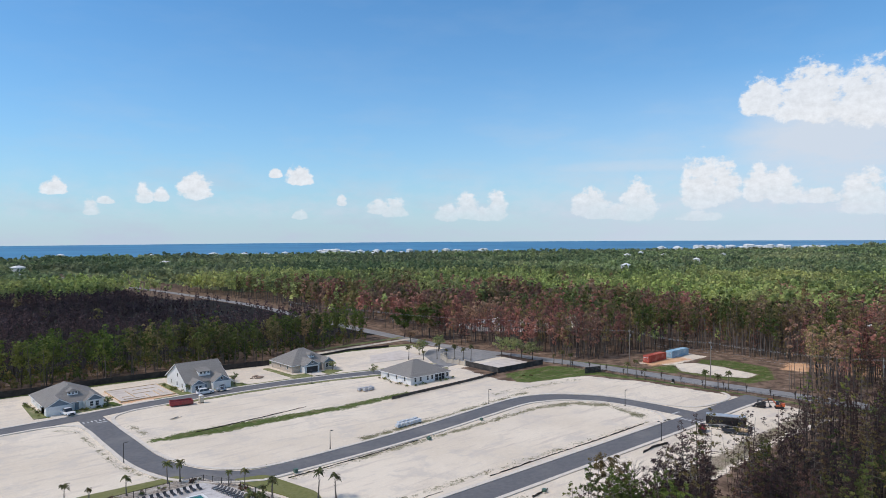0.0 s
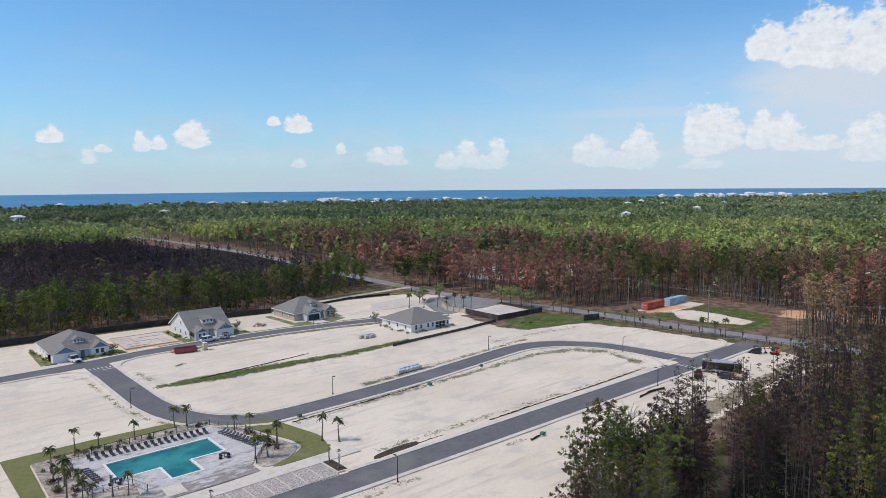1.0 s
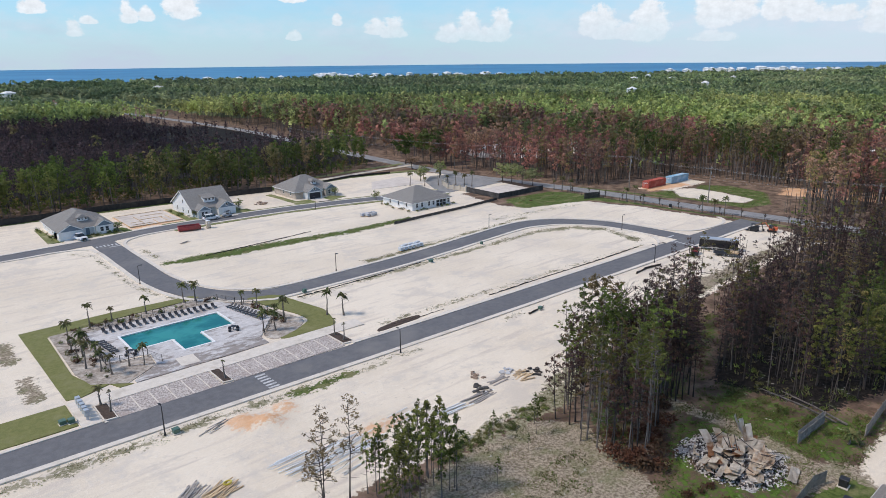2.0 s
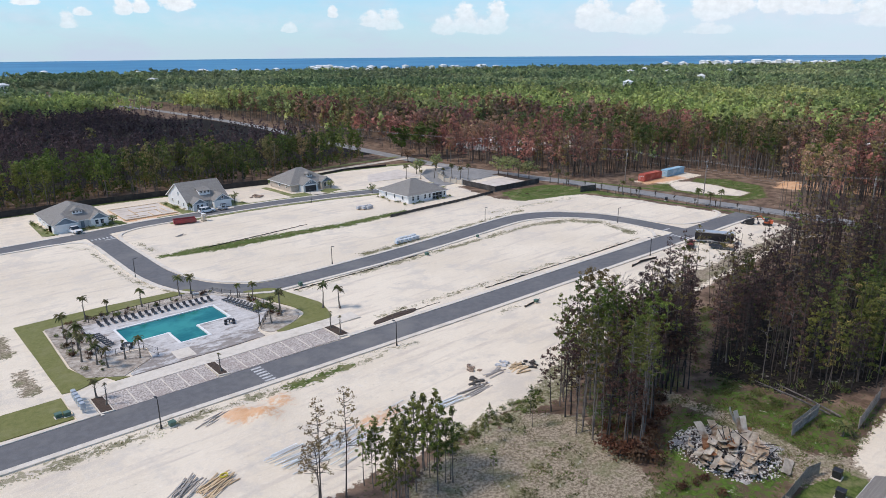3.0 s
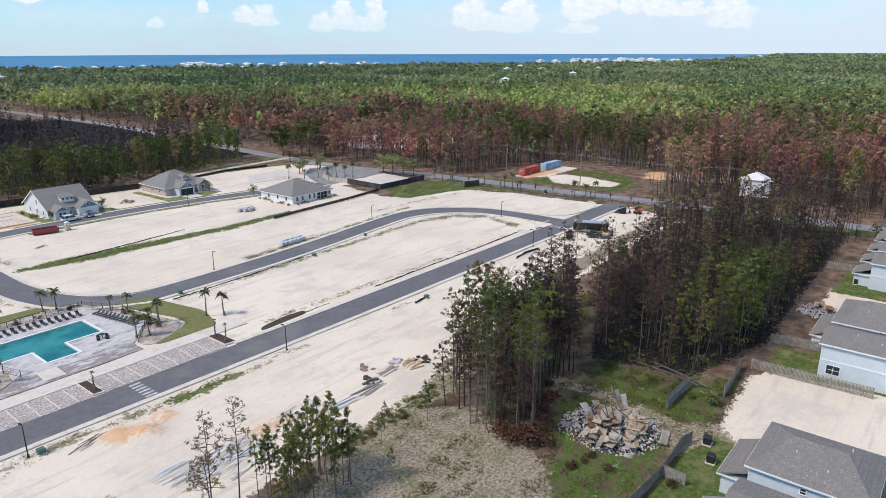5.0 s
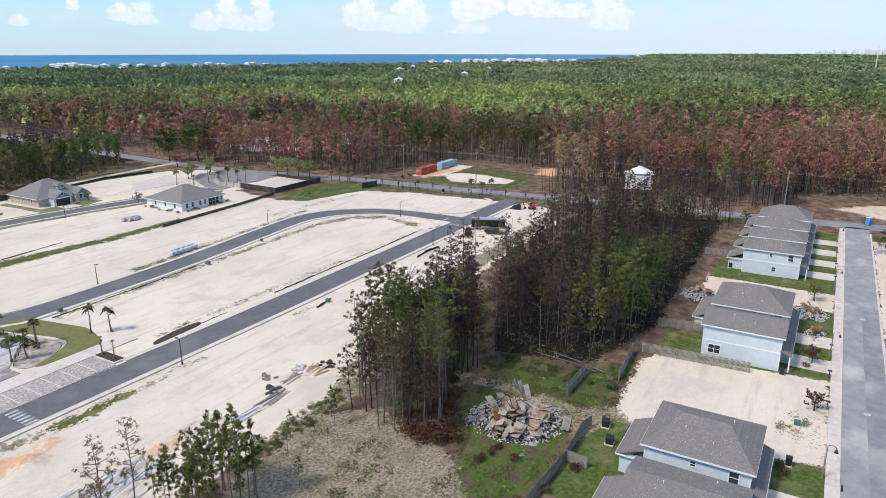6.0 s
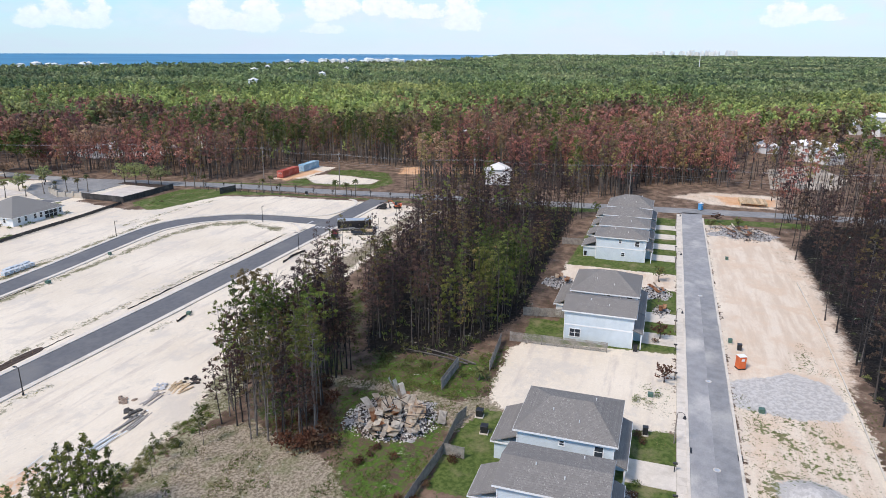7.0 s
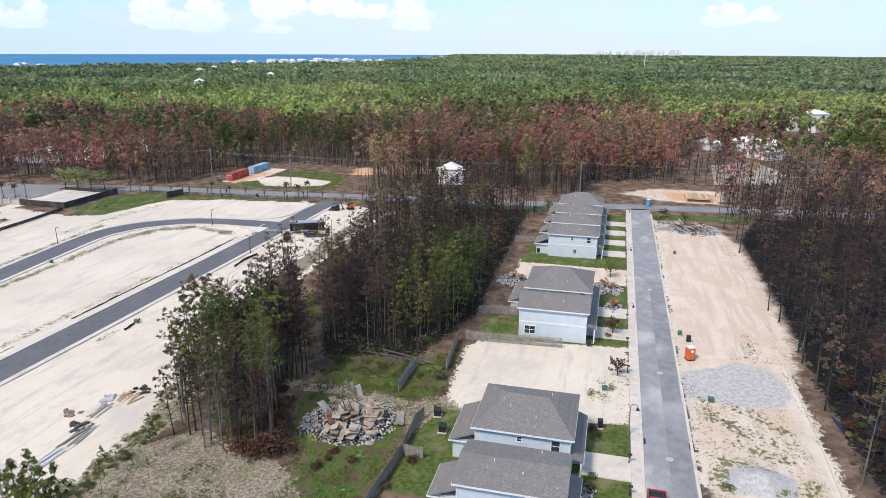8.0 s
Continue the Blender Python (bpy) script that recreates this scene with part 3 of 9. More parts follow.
# coast: bearing from +y and distance
COAST = [(-40, 1500), (0, 1380), (25, 1360), (41, 1400), (58, 1540), (68, 1720), (73, 2100), (76, 2900), (77.5, 4890)]


def build_sea():
    m, t, b = nodes_of("sea_water")
    wave = grain(t, coords(t, stretch=(1, 1, 1)), 0.02, 6)
    t.links.new(mixc(t, ramp(t, grain(t, coords(t), 0.0022, 4), 0.35, 0.65), (0.035, 0.16, 0.30), (0.06, 0.22, 0.37)), b.inputs["Base Color"])
    b.inputs["Roughness"].default_value = 0.45
    b.inputs["Specular IOR Level"].default_value = 0.25
    bump(t, b, wave, 0.6, 2.0)
    bm = bmesh.new()
    near, far = [], []
    for a, d in COAST:
        s, c = math.sin(radians(a)), math.cos(radians(a))
        near.append(bm.verts.new((s * d, c * d, 1.0)))
        far.append(bm.verts.new((s * FAR, c * FAR, 1.0)))
    for i in range(len(COAST) - 1):
        bm.faces.new((near[i], far[i], far[i + 1], near[i + 1]))
    bmesh.ops.recalc_face_normals(bm, faces=bm.faces)
    for f in bm.faces:
        if f.normal.z < 0:
            f.normal_flip()
    tagged(link_bm("water", bm, m), "deep blue gulf water reaching the horizon", "sea", kind="structure")


build_sea()

# ---- roads ----
NEAR_LINE = spline([(-60, 89.4), (10, 88.5), (80, 87.0), (150, 86.5), (194, 86.3)], 6)
LOOP_LINE = spline([(44.3, 193), (44.3, 165), (44.6, 148), (47.4, 135.5), (52.5, 128), (61, 123.3), (85, 123.6), (104, 124.9), (122, 127), (139, 128.6), (147, 127.2), (153, 123.5), (159, 115.5), (161.2, 108), (162.3, 99), (162.5, 87.5)], 1.2)
HOUSE_LINE = spline([(-40, 191), (20, 192.5), (42, 194), (61, 196.6), (92, 196.2), (116, 193), (138, 187.8), (158, 183)], 3)
EAST_LINE = spline([(30, -9.0), (209, -9.0)], 6)
MAIN_LINE = spline([(150, 990), (177, 911), (186, 825), (190, 712), (198, 583), (202, 475), (200, 400), (192.8, 329), (187.5, 250), (187, 205), (191.5, 180), (196.5, 150), (198.5, 128), (200, 105), (203, 80), (207.5, 30), (213.5, -27), (219, -80), (240, -250)], 6)


def road(name, label, line, half, mat, curb=0.55, z=0.0):
    bm = bmesh.new()
    ribbon(bm, line, half, -half, -0.2, 0.02 + z)
    ob = tagged(link_bm(name, bm, mat), label, "road", kind="structure")
    if curb:
        for s in (1, -1):
            bm = bmesh.new()
            ribbon(bm, line, s * half, s * (half + curb), -0.2, 0.13 + z)
            part("kerb", bm, M["concrete"], ob, "pale concrete kerb")
    return ob


def kerb(pts, side=1, wide=0.5, step=1.5):
    bm = bmesh.new()
    ribbon(bm, spline(pts, step), 0, side * wide, -0.2, 0.13)
    return tagged(link_bm("kerb", bm, M["concrete"]), "pale concrete kerb along a street", "kerb", kind="structure")


kerb([(-60, 92.5), (10, 91.6), (18, 91.45)])
kerb([(57.6, 90.6), (80, 90.1), (148, 89.6), (152, 90.2), (156, 93), (158.6, 98), (158.2, 107), (156, 114), (150.5, 121), (145, 124.1), (138, 125.6), (122, 124), (104, 121.9), (85, 120.6), (61, 120.3), (57, 121.1), (50.5, 125.6), (44.4, 133.8), (41.6, 147), (41.3, 165), (41.2, 182), (39, 187.5), (33, 189.9), (20, 189.5), (-40, 188)], 1, 0.95)
kerb([(158, 180), (138, 184.8), (116, 190), (92, 193.2), (61, 193.5), (52.5, 192), (48.4, 188), (47.3, 180), (47.3, 165), (47.7, 148.5), (50.2, 137.5), (55, 130.5), (62.5, 126.4), (85, 126.6), (104, 127.9), (122, 130), (139, 131.6), (148.5, 130.1), (155.5, 125.6), (162, 117), (164.3, 108.5), (165.7, 100), (168, 94), (173, 90.6), (184, 89.7), (190, 92), (192, 95)], 1, 0.95)
kerb([(-60, 86.3), (10, 85.4), (80, 83.9), (150, 83.4), (188, 83.2), (193, 80)], -1, 0.95, 6)
kerb([(-40, 194), (20, 195.5), (42, 197), (61, 199.6), (92, 199.2), (116, 196), (138, 190.8), (158, 186)], 1, 0.95)
kerb([(30, -6.2), (206, -6.2)], 1, 0.35, 10)
kerb([(30, -11.8), (203, -11.8)], -1, 0.35, 10)


road("road_near", "dark new asphalt street with pale concrete kerbs", NEAR_LINE, 3.1, M["asphalt"], 0.0)
road("road_loop", "dark new asphalt loop street", LOOP_LINE, 3.0, M["asphalt"], 0.0, 0.004)
road("road_houses", "grey asphalt street before the new houses", HOUSE_LINE, 3.0, M["asphalt"], 0.0, 0.008)
road("road_east", "worn grey asphalt street with dusty sand stains", EAST_LINE, 2.8, M["asphalt_old"], 0.0, 0.0)
for y0, y1 in ((-11.7, -9.1),):
    bm = bmesh.new()
    poly(bm, [(30, y0), (140, y0), (140, y1), (30, y1)], 0, 0.024)
    bmesh.ops.recalc_face_normals(bm, faces=bm.faces)
    tagged(link_bm("road_lane", bm, M["asphalt_patch"]), "darker relaid lane of the worn street", "road", kind="structure")
road("road_main", "faded grey two-lane through road", MAIN_LINE, 3.6, M["asphalt_worn"], 0.0, 0.0)


for s0, s1, label in ((4.1, 5.4, "narrow mown verge before the new houses"), (-4.1, -5.6, "weedy verge along the sand lots")):
    bm = bmesh.new()
    ribbon(bm, [p for p in HOUSE_LINE if p.x > 62], s0, s1, -0.2, 0.04)
    tagged(link_bm("verge", bm, surface("verge_grass", (0.12, 0.145, 0.045), (0.24, 0.235, 0.095), 1.0, 0.95, (0.42, 0.37, 0.24), 0.35, 0.5, 0.4, local=False)), label, "grass", kind="structure")

# ---- woods ----
rng = np.random.default_rng(7)


def quads_at(C, out, size, flat=0.7):
    """Ragged four-cornered tufts round the points C, facing roughly along out."""
    n = len(C)
    nrm = out * flat + rng.normal(0, 0.55, (n, 3))
    nrm /= np.linalg.norm(nrm, axis=1, keepdims=True) + 1e-9
    a = np.cross(nrm, rng.normal(0, 1, (n, 3)))
    a /= np.linalg.norm(a, axis=1, keepdims=True) + 1e-9
    b = np.cross(nrm, a)
    s = size[:, None] if isinstance(size, np.ndarray) else size
    k = rng.uniform(0.5, 1.2, (n, 4, 1))
    V = np.stack([C + a * s * k[:, 0], C + b * s * 0.8 * k[:, 1], C - a * s * k[:, 2], C - b * s * 0.8 * k[:, 3]], 1)
    return V.reshape(-1, 3)


def tris_at(C, out, size, flat=0.8):
    """Three-cornered tufts for trees far off."""
    n = len(C)
    nrm = out * flat + rng.normal(0, 0.5, (n, 3))
    nrm /= np.linalg.norm(nrm, axis=1, keepdims=True) + 1e-9
    a = np.cross(nrm, rng.normal(0, 1, (n, 3)))
    a /= np.linalg.norm(a, axis=1, keepdims=True) + 1e-9
    b = np.cross(nrm, a)
    s = size[:, None]
    k = rng.uniform(0.6, 1.2, (n, 3, 1))
    return np.stack([C + a * s * k[:, 0], C + (b * 0.87 - a * 0.5) * s * k[:, 1], C - (b * 0.87 + a * 0.5) * s * k[:, 2]], 1).reshape(-1, 3)


def blades_at(C, D, length, width):
    """Slim pointed blades from the points C along D: pine needles in bundles, stalks of grass."""
    n = len(C)
    D = D / (np.linalg.norm(D, axis=1, keepdims=True) + 1e-9)
    a = np.cross(D, rng.normal(0, 1, (n, 3)))
    a /= np.linalg.norm(a, axis=1, keepdims=True) + 1e-9
    w = np.asarray(width).reshape(-1, 1)
    return np.stack([C + a * w, C - a * w, C + D * np.asarray(length).reshape(-1, 1)], 1).reshape(-1, 3)


def mesh_mixed(name, quads, tris, mats, tone=None):
    """Trunks as quads in the first material, tufts as triangles in the second."""
    V = np.concatenate([quads, tris]) if len(quads) else tris
    nq, nt = len(quads) // 4, len(tris) // 3
    me = bpy.data.meshes.new(name)
    me.vertices.add(len(V))
    me.vertices.foreach_set("co", V.astype(np.float32).ravel())
    me.loops.add(len(V))
    me.loops.foreach_set("vertex_index", np.arange(len(V), dtype=np.int32))
    me.polygons.add(nq + nt)
    me.polygons.foreach_set("loop_start", np.concatenate([np.arange(nq) * 4, 4 * nq + np.arange(nt) * 3]).astype(np.int32))
    for mm in mats:
        me.materials.append(mm)
    me.polygons.foreach_set("material_index", np.concatenate([np.zeros(nq), np.ones(nt)]).astype(np.int32))
    if tone is not None:
        me.attributes.new("tone", "FLOAT", "FACE").data.foreach_set("value", np.concatenate([np.zeros(nq), tone]).astype(np.float32))
    me.update(calc_edges=True)
    return me


def mesh_of(name, V, mats, which=None):
    """A mesh of loose quads, four rows of V each."""
    n = len(V) // 4
    me = bpy.data.meshes.new(name)
    me.vertices.add(len(V))
    me.vertices.foreach_set("co", V.astype(np.float32).ravel())
    me.loops.add(4 * n)
    me.loops.foreach_set("vertex_index", np.arange(4 * n, dtype=np.int32))
    me.polygons.add(n)
    me.polygons.foreach_set("loop_start", (np.arange(n) * 4).astype(np.int32))
    for mm in mats:
        me.materials.append(mm)
    if which is not None:
        me.polygons.foreach_set("material_index", which.astype(np.int32))
    me.update(calc_edges=True)
    return me


def trunk_quads(B, top, r, lean=0.3):
    """Three-sided trunks from the feet B up to the heights top."""
    n = len(B)
    off = rng.normal(0, lean, (n, 2))
    V = []
    for i in range(3):
        a0, a1 = 2 * math.pi * i / 3, 2 * math.pi * (i + 1) / 3
        lo0 = B + np.stack([r * math.cos(a0), r * math.sin(a0), np.zeros(n)], 1)
        lo1 = B + np.stack([r * math.cos(a1), r * math.sin(a1), np.zeros(n)], 1)
        sh = np.stack([off[:, 0], off[:, 1], top], 1)
        hi0 = B + sh + np.stack([r * 0.4 * math.cos(a0), r * 0.4 * math.sin(a0), np.zeros(n)], 1)
        hi1 = B + sh + np.stack([r * 0.4 * math.cos(a1), r * 0.4 * math.sin(a1), np.zeros(n)], 1)
        V.append(np.stack([lo0, lo1, hi1, hi0], 1))
    return np.concatenate(V).reshape(-1, 3)


def crown_clumps(B, top, depth, radius, n, size, clumps, needles=False):
    """Domed crowns: each a heap of rounded clumps below the top, each clump a shell of n // clumps tufts."""
    k = len(B)
    T = np.repeat(np.arange(k), clumps)
    m = k * clumps
    h = (np.tile(np.arange(clumps), k) + rng.uniform(0, 1, m)) / clumps
    wide = np.sqrt(np.clip(1 - (h * 0.96) ** 2.4, 0.03, 1)) * np.clip(0.4 + 1.2 * h, 0, 1)
    a = rng.uniform(0, 2 * math.pi, m)
    out = radius[T] * wide * rng.uniform(0.15, 0.8, m)
    mid = B[T] + np.stack([out * np.cos(a), out * np.sin(a), top[T] - depth[T] * (1 - h)], 1)
    ball = radius[T] * rng.uniform(0.3, 0.56, m) * (1 - 0.35 * h)
    Q = np.repeat(np.arange(m), n // clumps)
    d = rng.normal(0, 1, (len(Q), 3))
    d[:, 2] = d[:, 2] * 0.8 + 0.35
    d /= np.linalg.norm(d, axis=1, keepdims=True)
    if needles:
        ball = ball * 0.72
        d = d * np.array([1, 1, 0.8])
    C = mid[Q] + d * (ball[Q] * rng.uniform(0.55, 1.08, len(Q)))[:, None] * np.array([1, 1, 0.78])
    return tris_at(C, d + np.array([0, 0, 0.3]), size[T[Q]] * rng.uniform(0.55, 1.3, len(Q)), 1.15)


CLEAR = [[(196, 66), (234, 68), (240, 54), (230, 38), (221, 24), (220, -4), (196, -4)], [(184, 212), (188, 60), (207, 58), (204, 130), (196, 212)], [(200, 152), (204, 84), (226, 84), (254, 92), (254, 144), (212, 152)], [(150, 690), (190, 690), (186, 860), (160, 930), (130, 900)], [(-80, 54), (62, 54), (90, 66), (106, 69), (132, 77), (160, 71), (190, 66), (196, 66), (190, 150), (186, 205), (180, 228), (150, 236), (110, 232), (60, 236), (-80, 240)],
         [(30, 56), (64, 56), (66, 40), (80, 46), (86, 42), (96, 32), (106, 24), (140, 24), (206, 24), (214, -12), (214, -30), (60, -30), (30, -44), (-60, -44), (-60, 60)],
         [(205, 148), (210, 90), (224, 88), (242, 98), (248, 122), (250, 139), (214, 140)], [(214, 6), (216, -42), (252, -44), (254, -2), (236, 10)],
         [(228, 226), (240, 262), (262, 262), (275, 212), (255, 205)], [(228, 63), (227, 54), (238, 53), (238, 63)],
         [(150, 236), (180, 226), (188, 205), (192, 208), (186, 230), (178, 252), (160, 246)], [(306, 78), (330, 78), (330, 98), (306, 98)]]
SPARSE = [[(140, 330), (196, 330), (206, 420), (207, 500), (202, 620), (150, 600)], [(218, -44), (230, -30), (250, -22), (300, -26), (358, -42), (368, -78), (378, -114), (335, -108), (300, -84), (262, -76), (226, -60)], [(400, -88), (455, -92), (480, -112), (480, -128), (400, -114)]]
LANES = [(MAIN_LINE, 8.5), (spline([(130, 236), (159, 238.5), (190, 241)], 4), 4.5)]


def clear_of(P):
    bad = np.zeros(len(P), bool)
    for a in CLEAR:
        bad |= soft_area(P[:, 0], P[:, 1], a, 0.5) > 0.5
    for line, w in LANES:
        for q in line:
            bad |= np.hypot(P[:, 0] - q.x, P[:, 1] - q.y) < w + (0 if w < 8 else 3.5 if q.y > 250 else -1.5)
    for a in SPARSE:
        bad |= (soft_area(P[:, 0], P[:, 1], a, 0.5) > 0.5) & (rng.uniform(0, 1, len(P)) > 0.14)
    return ~bad


def coast_at(bearing):
    return np.interp(bearing, [c[0] for c in COAST], [c[1] for c in COAST], right=4900)


def scatter(r0, r1, area, a0=-4.0, a1=118.0):
    """Points between two distances, one for each area, short of the coast."""
    n = int(radians(a1 - a0) / 2 * (r1 * r1 - r0 * r0) / area)
    r = np.sqrt(rng.uniform(r0 * r0, r1 * r1, n))
    a = rng.uniform(a0, a1, n)
    keep = r < coast_at(a) - 15
    r, a = r[keep], a[keep]
    return np.stack([r * np.sin(np.radians(a)), r * np.cos(np.radians(a)), np.zeros(len(r))], 1)


def field(P, scale, seed):
    """A smooth number from 0 to 1 over the plan, by sums of waves."""
    g = np.random.default_rng(seed)
    v = np.zeros(len(P))
    for i in range(9):
        a, f, ph = g.uniform(0, 6.28), g.uniform(0.6, 1.9) / scale, g.uniform(0, 6.28)
        v += np.sin((P[:, 0] * math.cos(a) + P[:, 1] * math.sin(a)) * f * 6.28 + ph)
    return 0.5 + v / 9


# how far the fire reached: bearing from +y and distance
FIRE_A, FIRE_R = [0, 18, 30, 45, 55, 62, 70, 80, 88, 95, 110], [470, 500, 470, 440, 400, 330, 370, 440, 470, 420, 380]


def fire_of(P):
    """How a tree fared in the fire: 0 green, 1 singed, 2 scorched brown, 3 charred."""
    r = np.hypot(P[:, 0], P[:, 1])
    a = np.degrees(np.arctan2(P[:, 0], P[:, 1]))
    f, g = field(P, 90, 3), field(P, 35, 5)
    limit = np.interp(a, FIRE_A, FIRE_R)
    s = (limit - r) / 110 + (f - 0.5) * 2.2 + (g - 0.5) * 1.2
    kind = np.where(s < 0.05, 0, np.where(s < 0.45, 1, 2))
    dark = (P[:, 0] < 192) & (P[:, 1] > 264 + 14 * (g - 0.5)) & (r < 545 + 60 * (f - 0.5))
    kind = np.where((P[:, 0] < 196) & (r > 560), 0, kind)
    strip = (P[:, 1] > 226) & (P[:, 1] < 262) & (P[:, 0] < 185)
    kind = np.where((P[:, 0] < 192) & (P[:, 1] > 226) & (r < 545) & (kind == 2), 0, kind)
    kind = np.where(strip, np.where(g > 0.66, 1, 0), kind)
    # single trees that fared better or worse than their neighbours
    u = rng.uniform(0, 1, len(P))
    kind = np.where((kind == 2) & (u < 0.27), 1, np.where((kind == 2) & (u > 0.95), 3, np.where((kind == 0) & (r < limit + 70) & (u < 0.10) & (P[:, 0] > 192), 2, np.where((kind == 1) & (u < 0.25), 0, kind))))
    kind = np.where(dark, np.where(rng.uniform(0, 1, len(P)) < 0.995, 3, 1), kind)
    east = (P[:, 1] < -26) & (r < 280)
    kind = np.where(east, np.where(g < 0.56, 3, np.where(g < 0.8, 2, 1)), kind)
    return kind


NEEDLES = ["pine", "singed_single", "browned", "charred"]
BURNT = ["pine", "singed", "scorched", "burnt_twigs"]
NAMES = ["green pine woods with slender bare trunks", "singed olive-brown pine woods", "scorched rust-brown pine woods", "charred purple-black burnt pine woods"]


def lean_of(P):
    """Stands darker or fresher green than the rest; past 640 m the dark is painted cloud shade."""
    r, a = np.hypot(P[:, 0], P[:, 1]), np.degrees(np.arctan2(P[:, 0], P[:, 1]))
    # Cloud shade over the far woods, put in as darker needle tone by bearing.
    v = np.where(r > 640, np.interp(a, [15, 48, 62, 84, 96], [-0.3, -0.22, 0.08, 0.0, -0.15]), 0.0)
    v = np.where((P[:, 1] > 224) & (P[:, 1] < 264) & (P[:, 0] < 190), 0.3, v)
    v = np.where((P[:, 0] < 196) & (r > 555) & (r < 660), 0.35, v)
    return np.where((a > 42) & (r > 195) & (r < 330), 0.2, v)


def wood(name, P, kind, mats, hi, n, size, spread, trunks=True, clumps=7, stem=1.0, deep=1.0, needles=False):
    for k in range(4):
        B = P[kind == k]
        if not len(B):
            continue
        m = len(B)
        top = rng.uniform(hi[0], hi[1], m) * (0.7 if k == 3 and name == "pine_woods" else 1.0) * (0.78 + 0.44 * field(B, 70, 11)) * rng.uniform(0.88, 1.1, m)
        top *= np.where((B[:, 0] > 204) & (B[:, 1] > -40), 1.18, 0.98)
        depth = top * (rng.uniform(0.34, 0.52, m) if k == 0 else rng.uniform(0.45, 0.72, m)) * np.where((B[:, 1] > 224) & (k == 0), 1.25, 1.0) * deep
        rad = rng.uniform(spread[0], spread[1], m) * (0.55 if k == 3 else 1.0)
        per = max(4, int(n * (0.95 if k >= 2 else 1.0))) // clumps * clumps
        C = crown_clumps(B, top, depth, rad, per, np.full(m, size * (0.5 if k == 3 else 1.0)), clumps, needles)
        Tq = trunk_quads(B, top * 0.95, rng.uniform(0.06, 0.19, m) * stem, 0.7) if trunks else np.zeros((0, 3))
        # The broad 260 m tone waves stand in for rolling cloud shadows.
        me = mesh_mixed(name, Tq, C, [(M["bark_far"] if name == "pine_woods" else M["bark"]) if k < 3 else M["bark_burnt"], M[mats[k]]],
                        np.repeat(np.clip(lean_of(B) + (field(B, 260, 31) - 0.5) * 1.1 + (field(B, 30, 37) - 0.5) * 0.5 + rng.normal(0, 0.24, m), -0.5, 0.5), per))
        tagged(new(name, me), NAMES[k], "woods", kind="stuff")


GROVE = [(63, 51.5), (70, 54), (92, 57.5), (110, 57.5), (130, 58), (150, 58), (170, 57), (198, 54), (203, 21), (172, 21.5), (150, 24), (128, 24), (113, 22.5), (104, 24), (97, 26.5), (92.5, 28), (92, 35), (90, 38), (91, 42.7), (84, 42), (78, 43.5), (71.7, 40.4), (64.5, 36.5), (62.3, 39.5), (62, 46)]
GLADE = [(83, 40), (90.5, 43.2), (105, 49.6), (117.5, 55), (115.5, 58.2), (104, 53.2), (92.5, 47.3), (84, 43.4)]


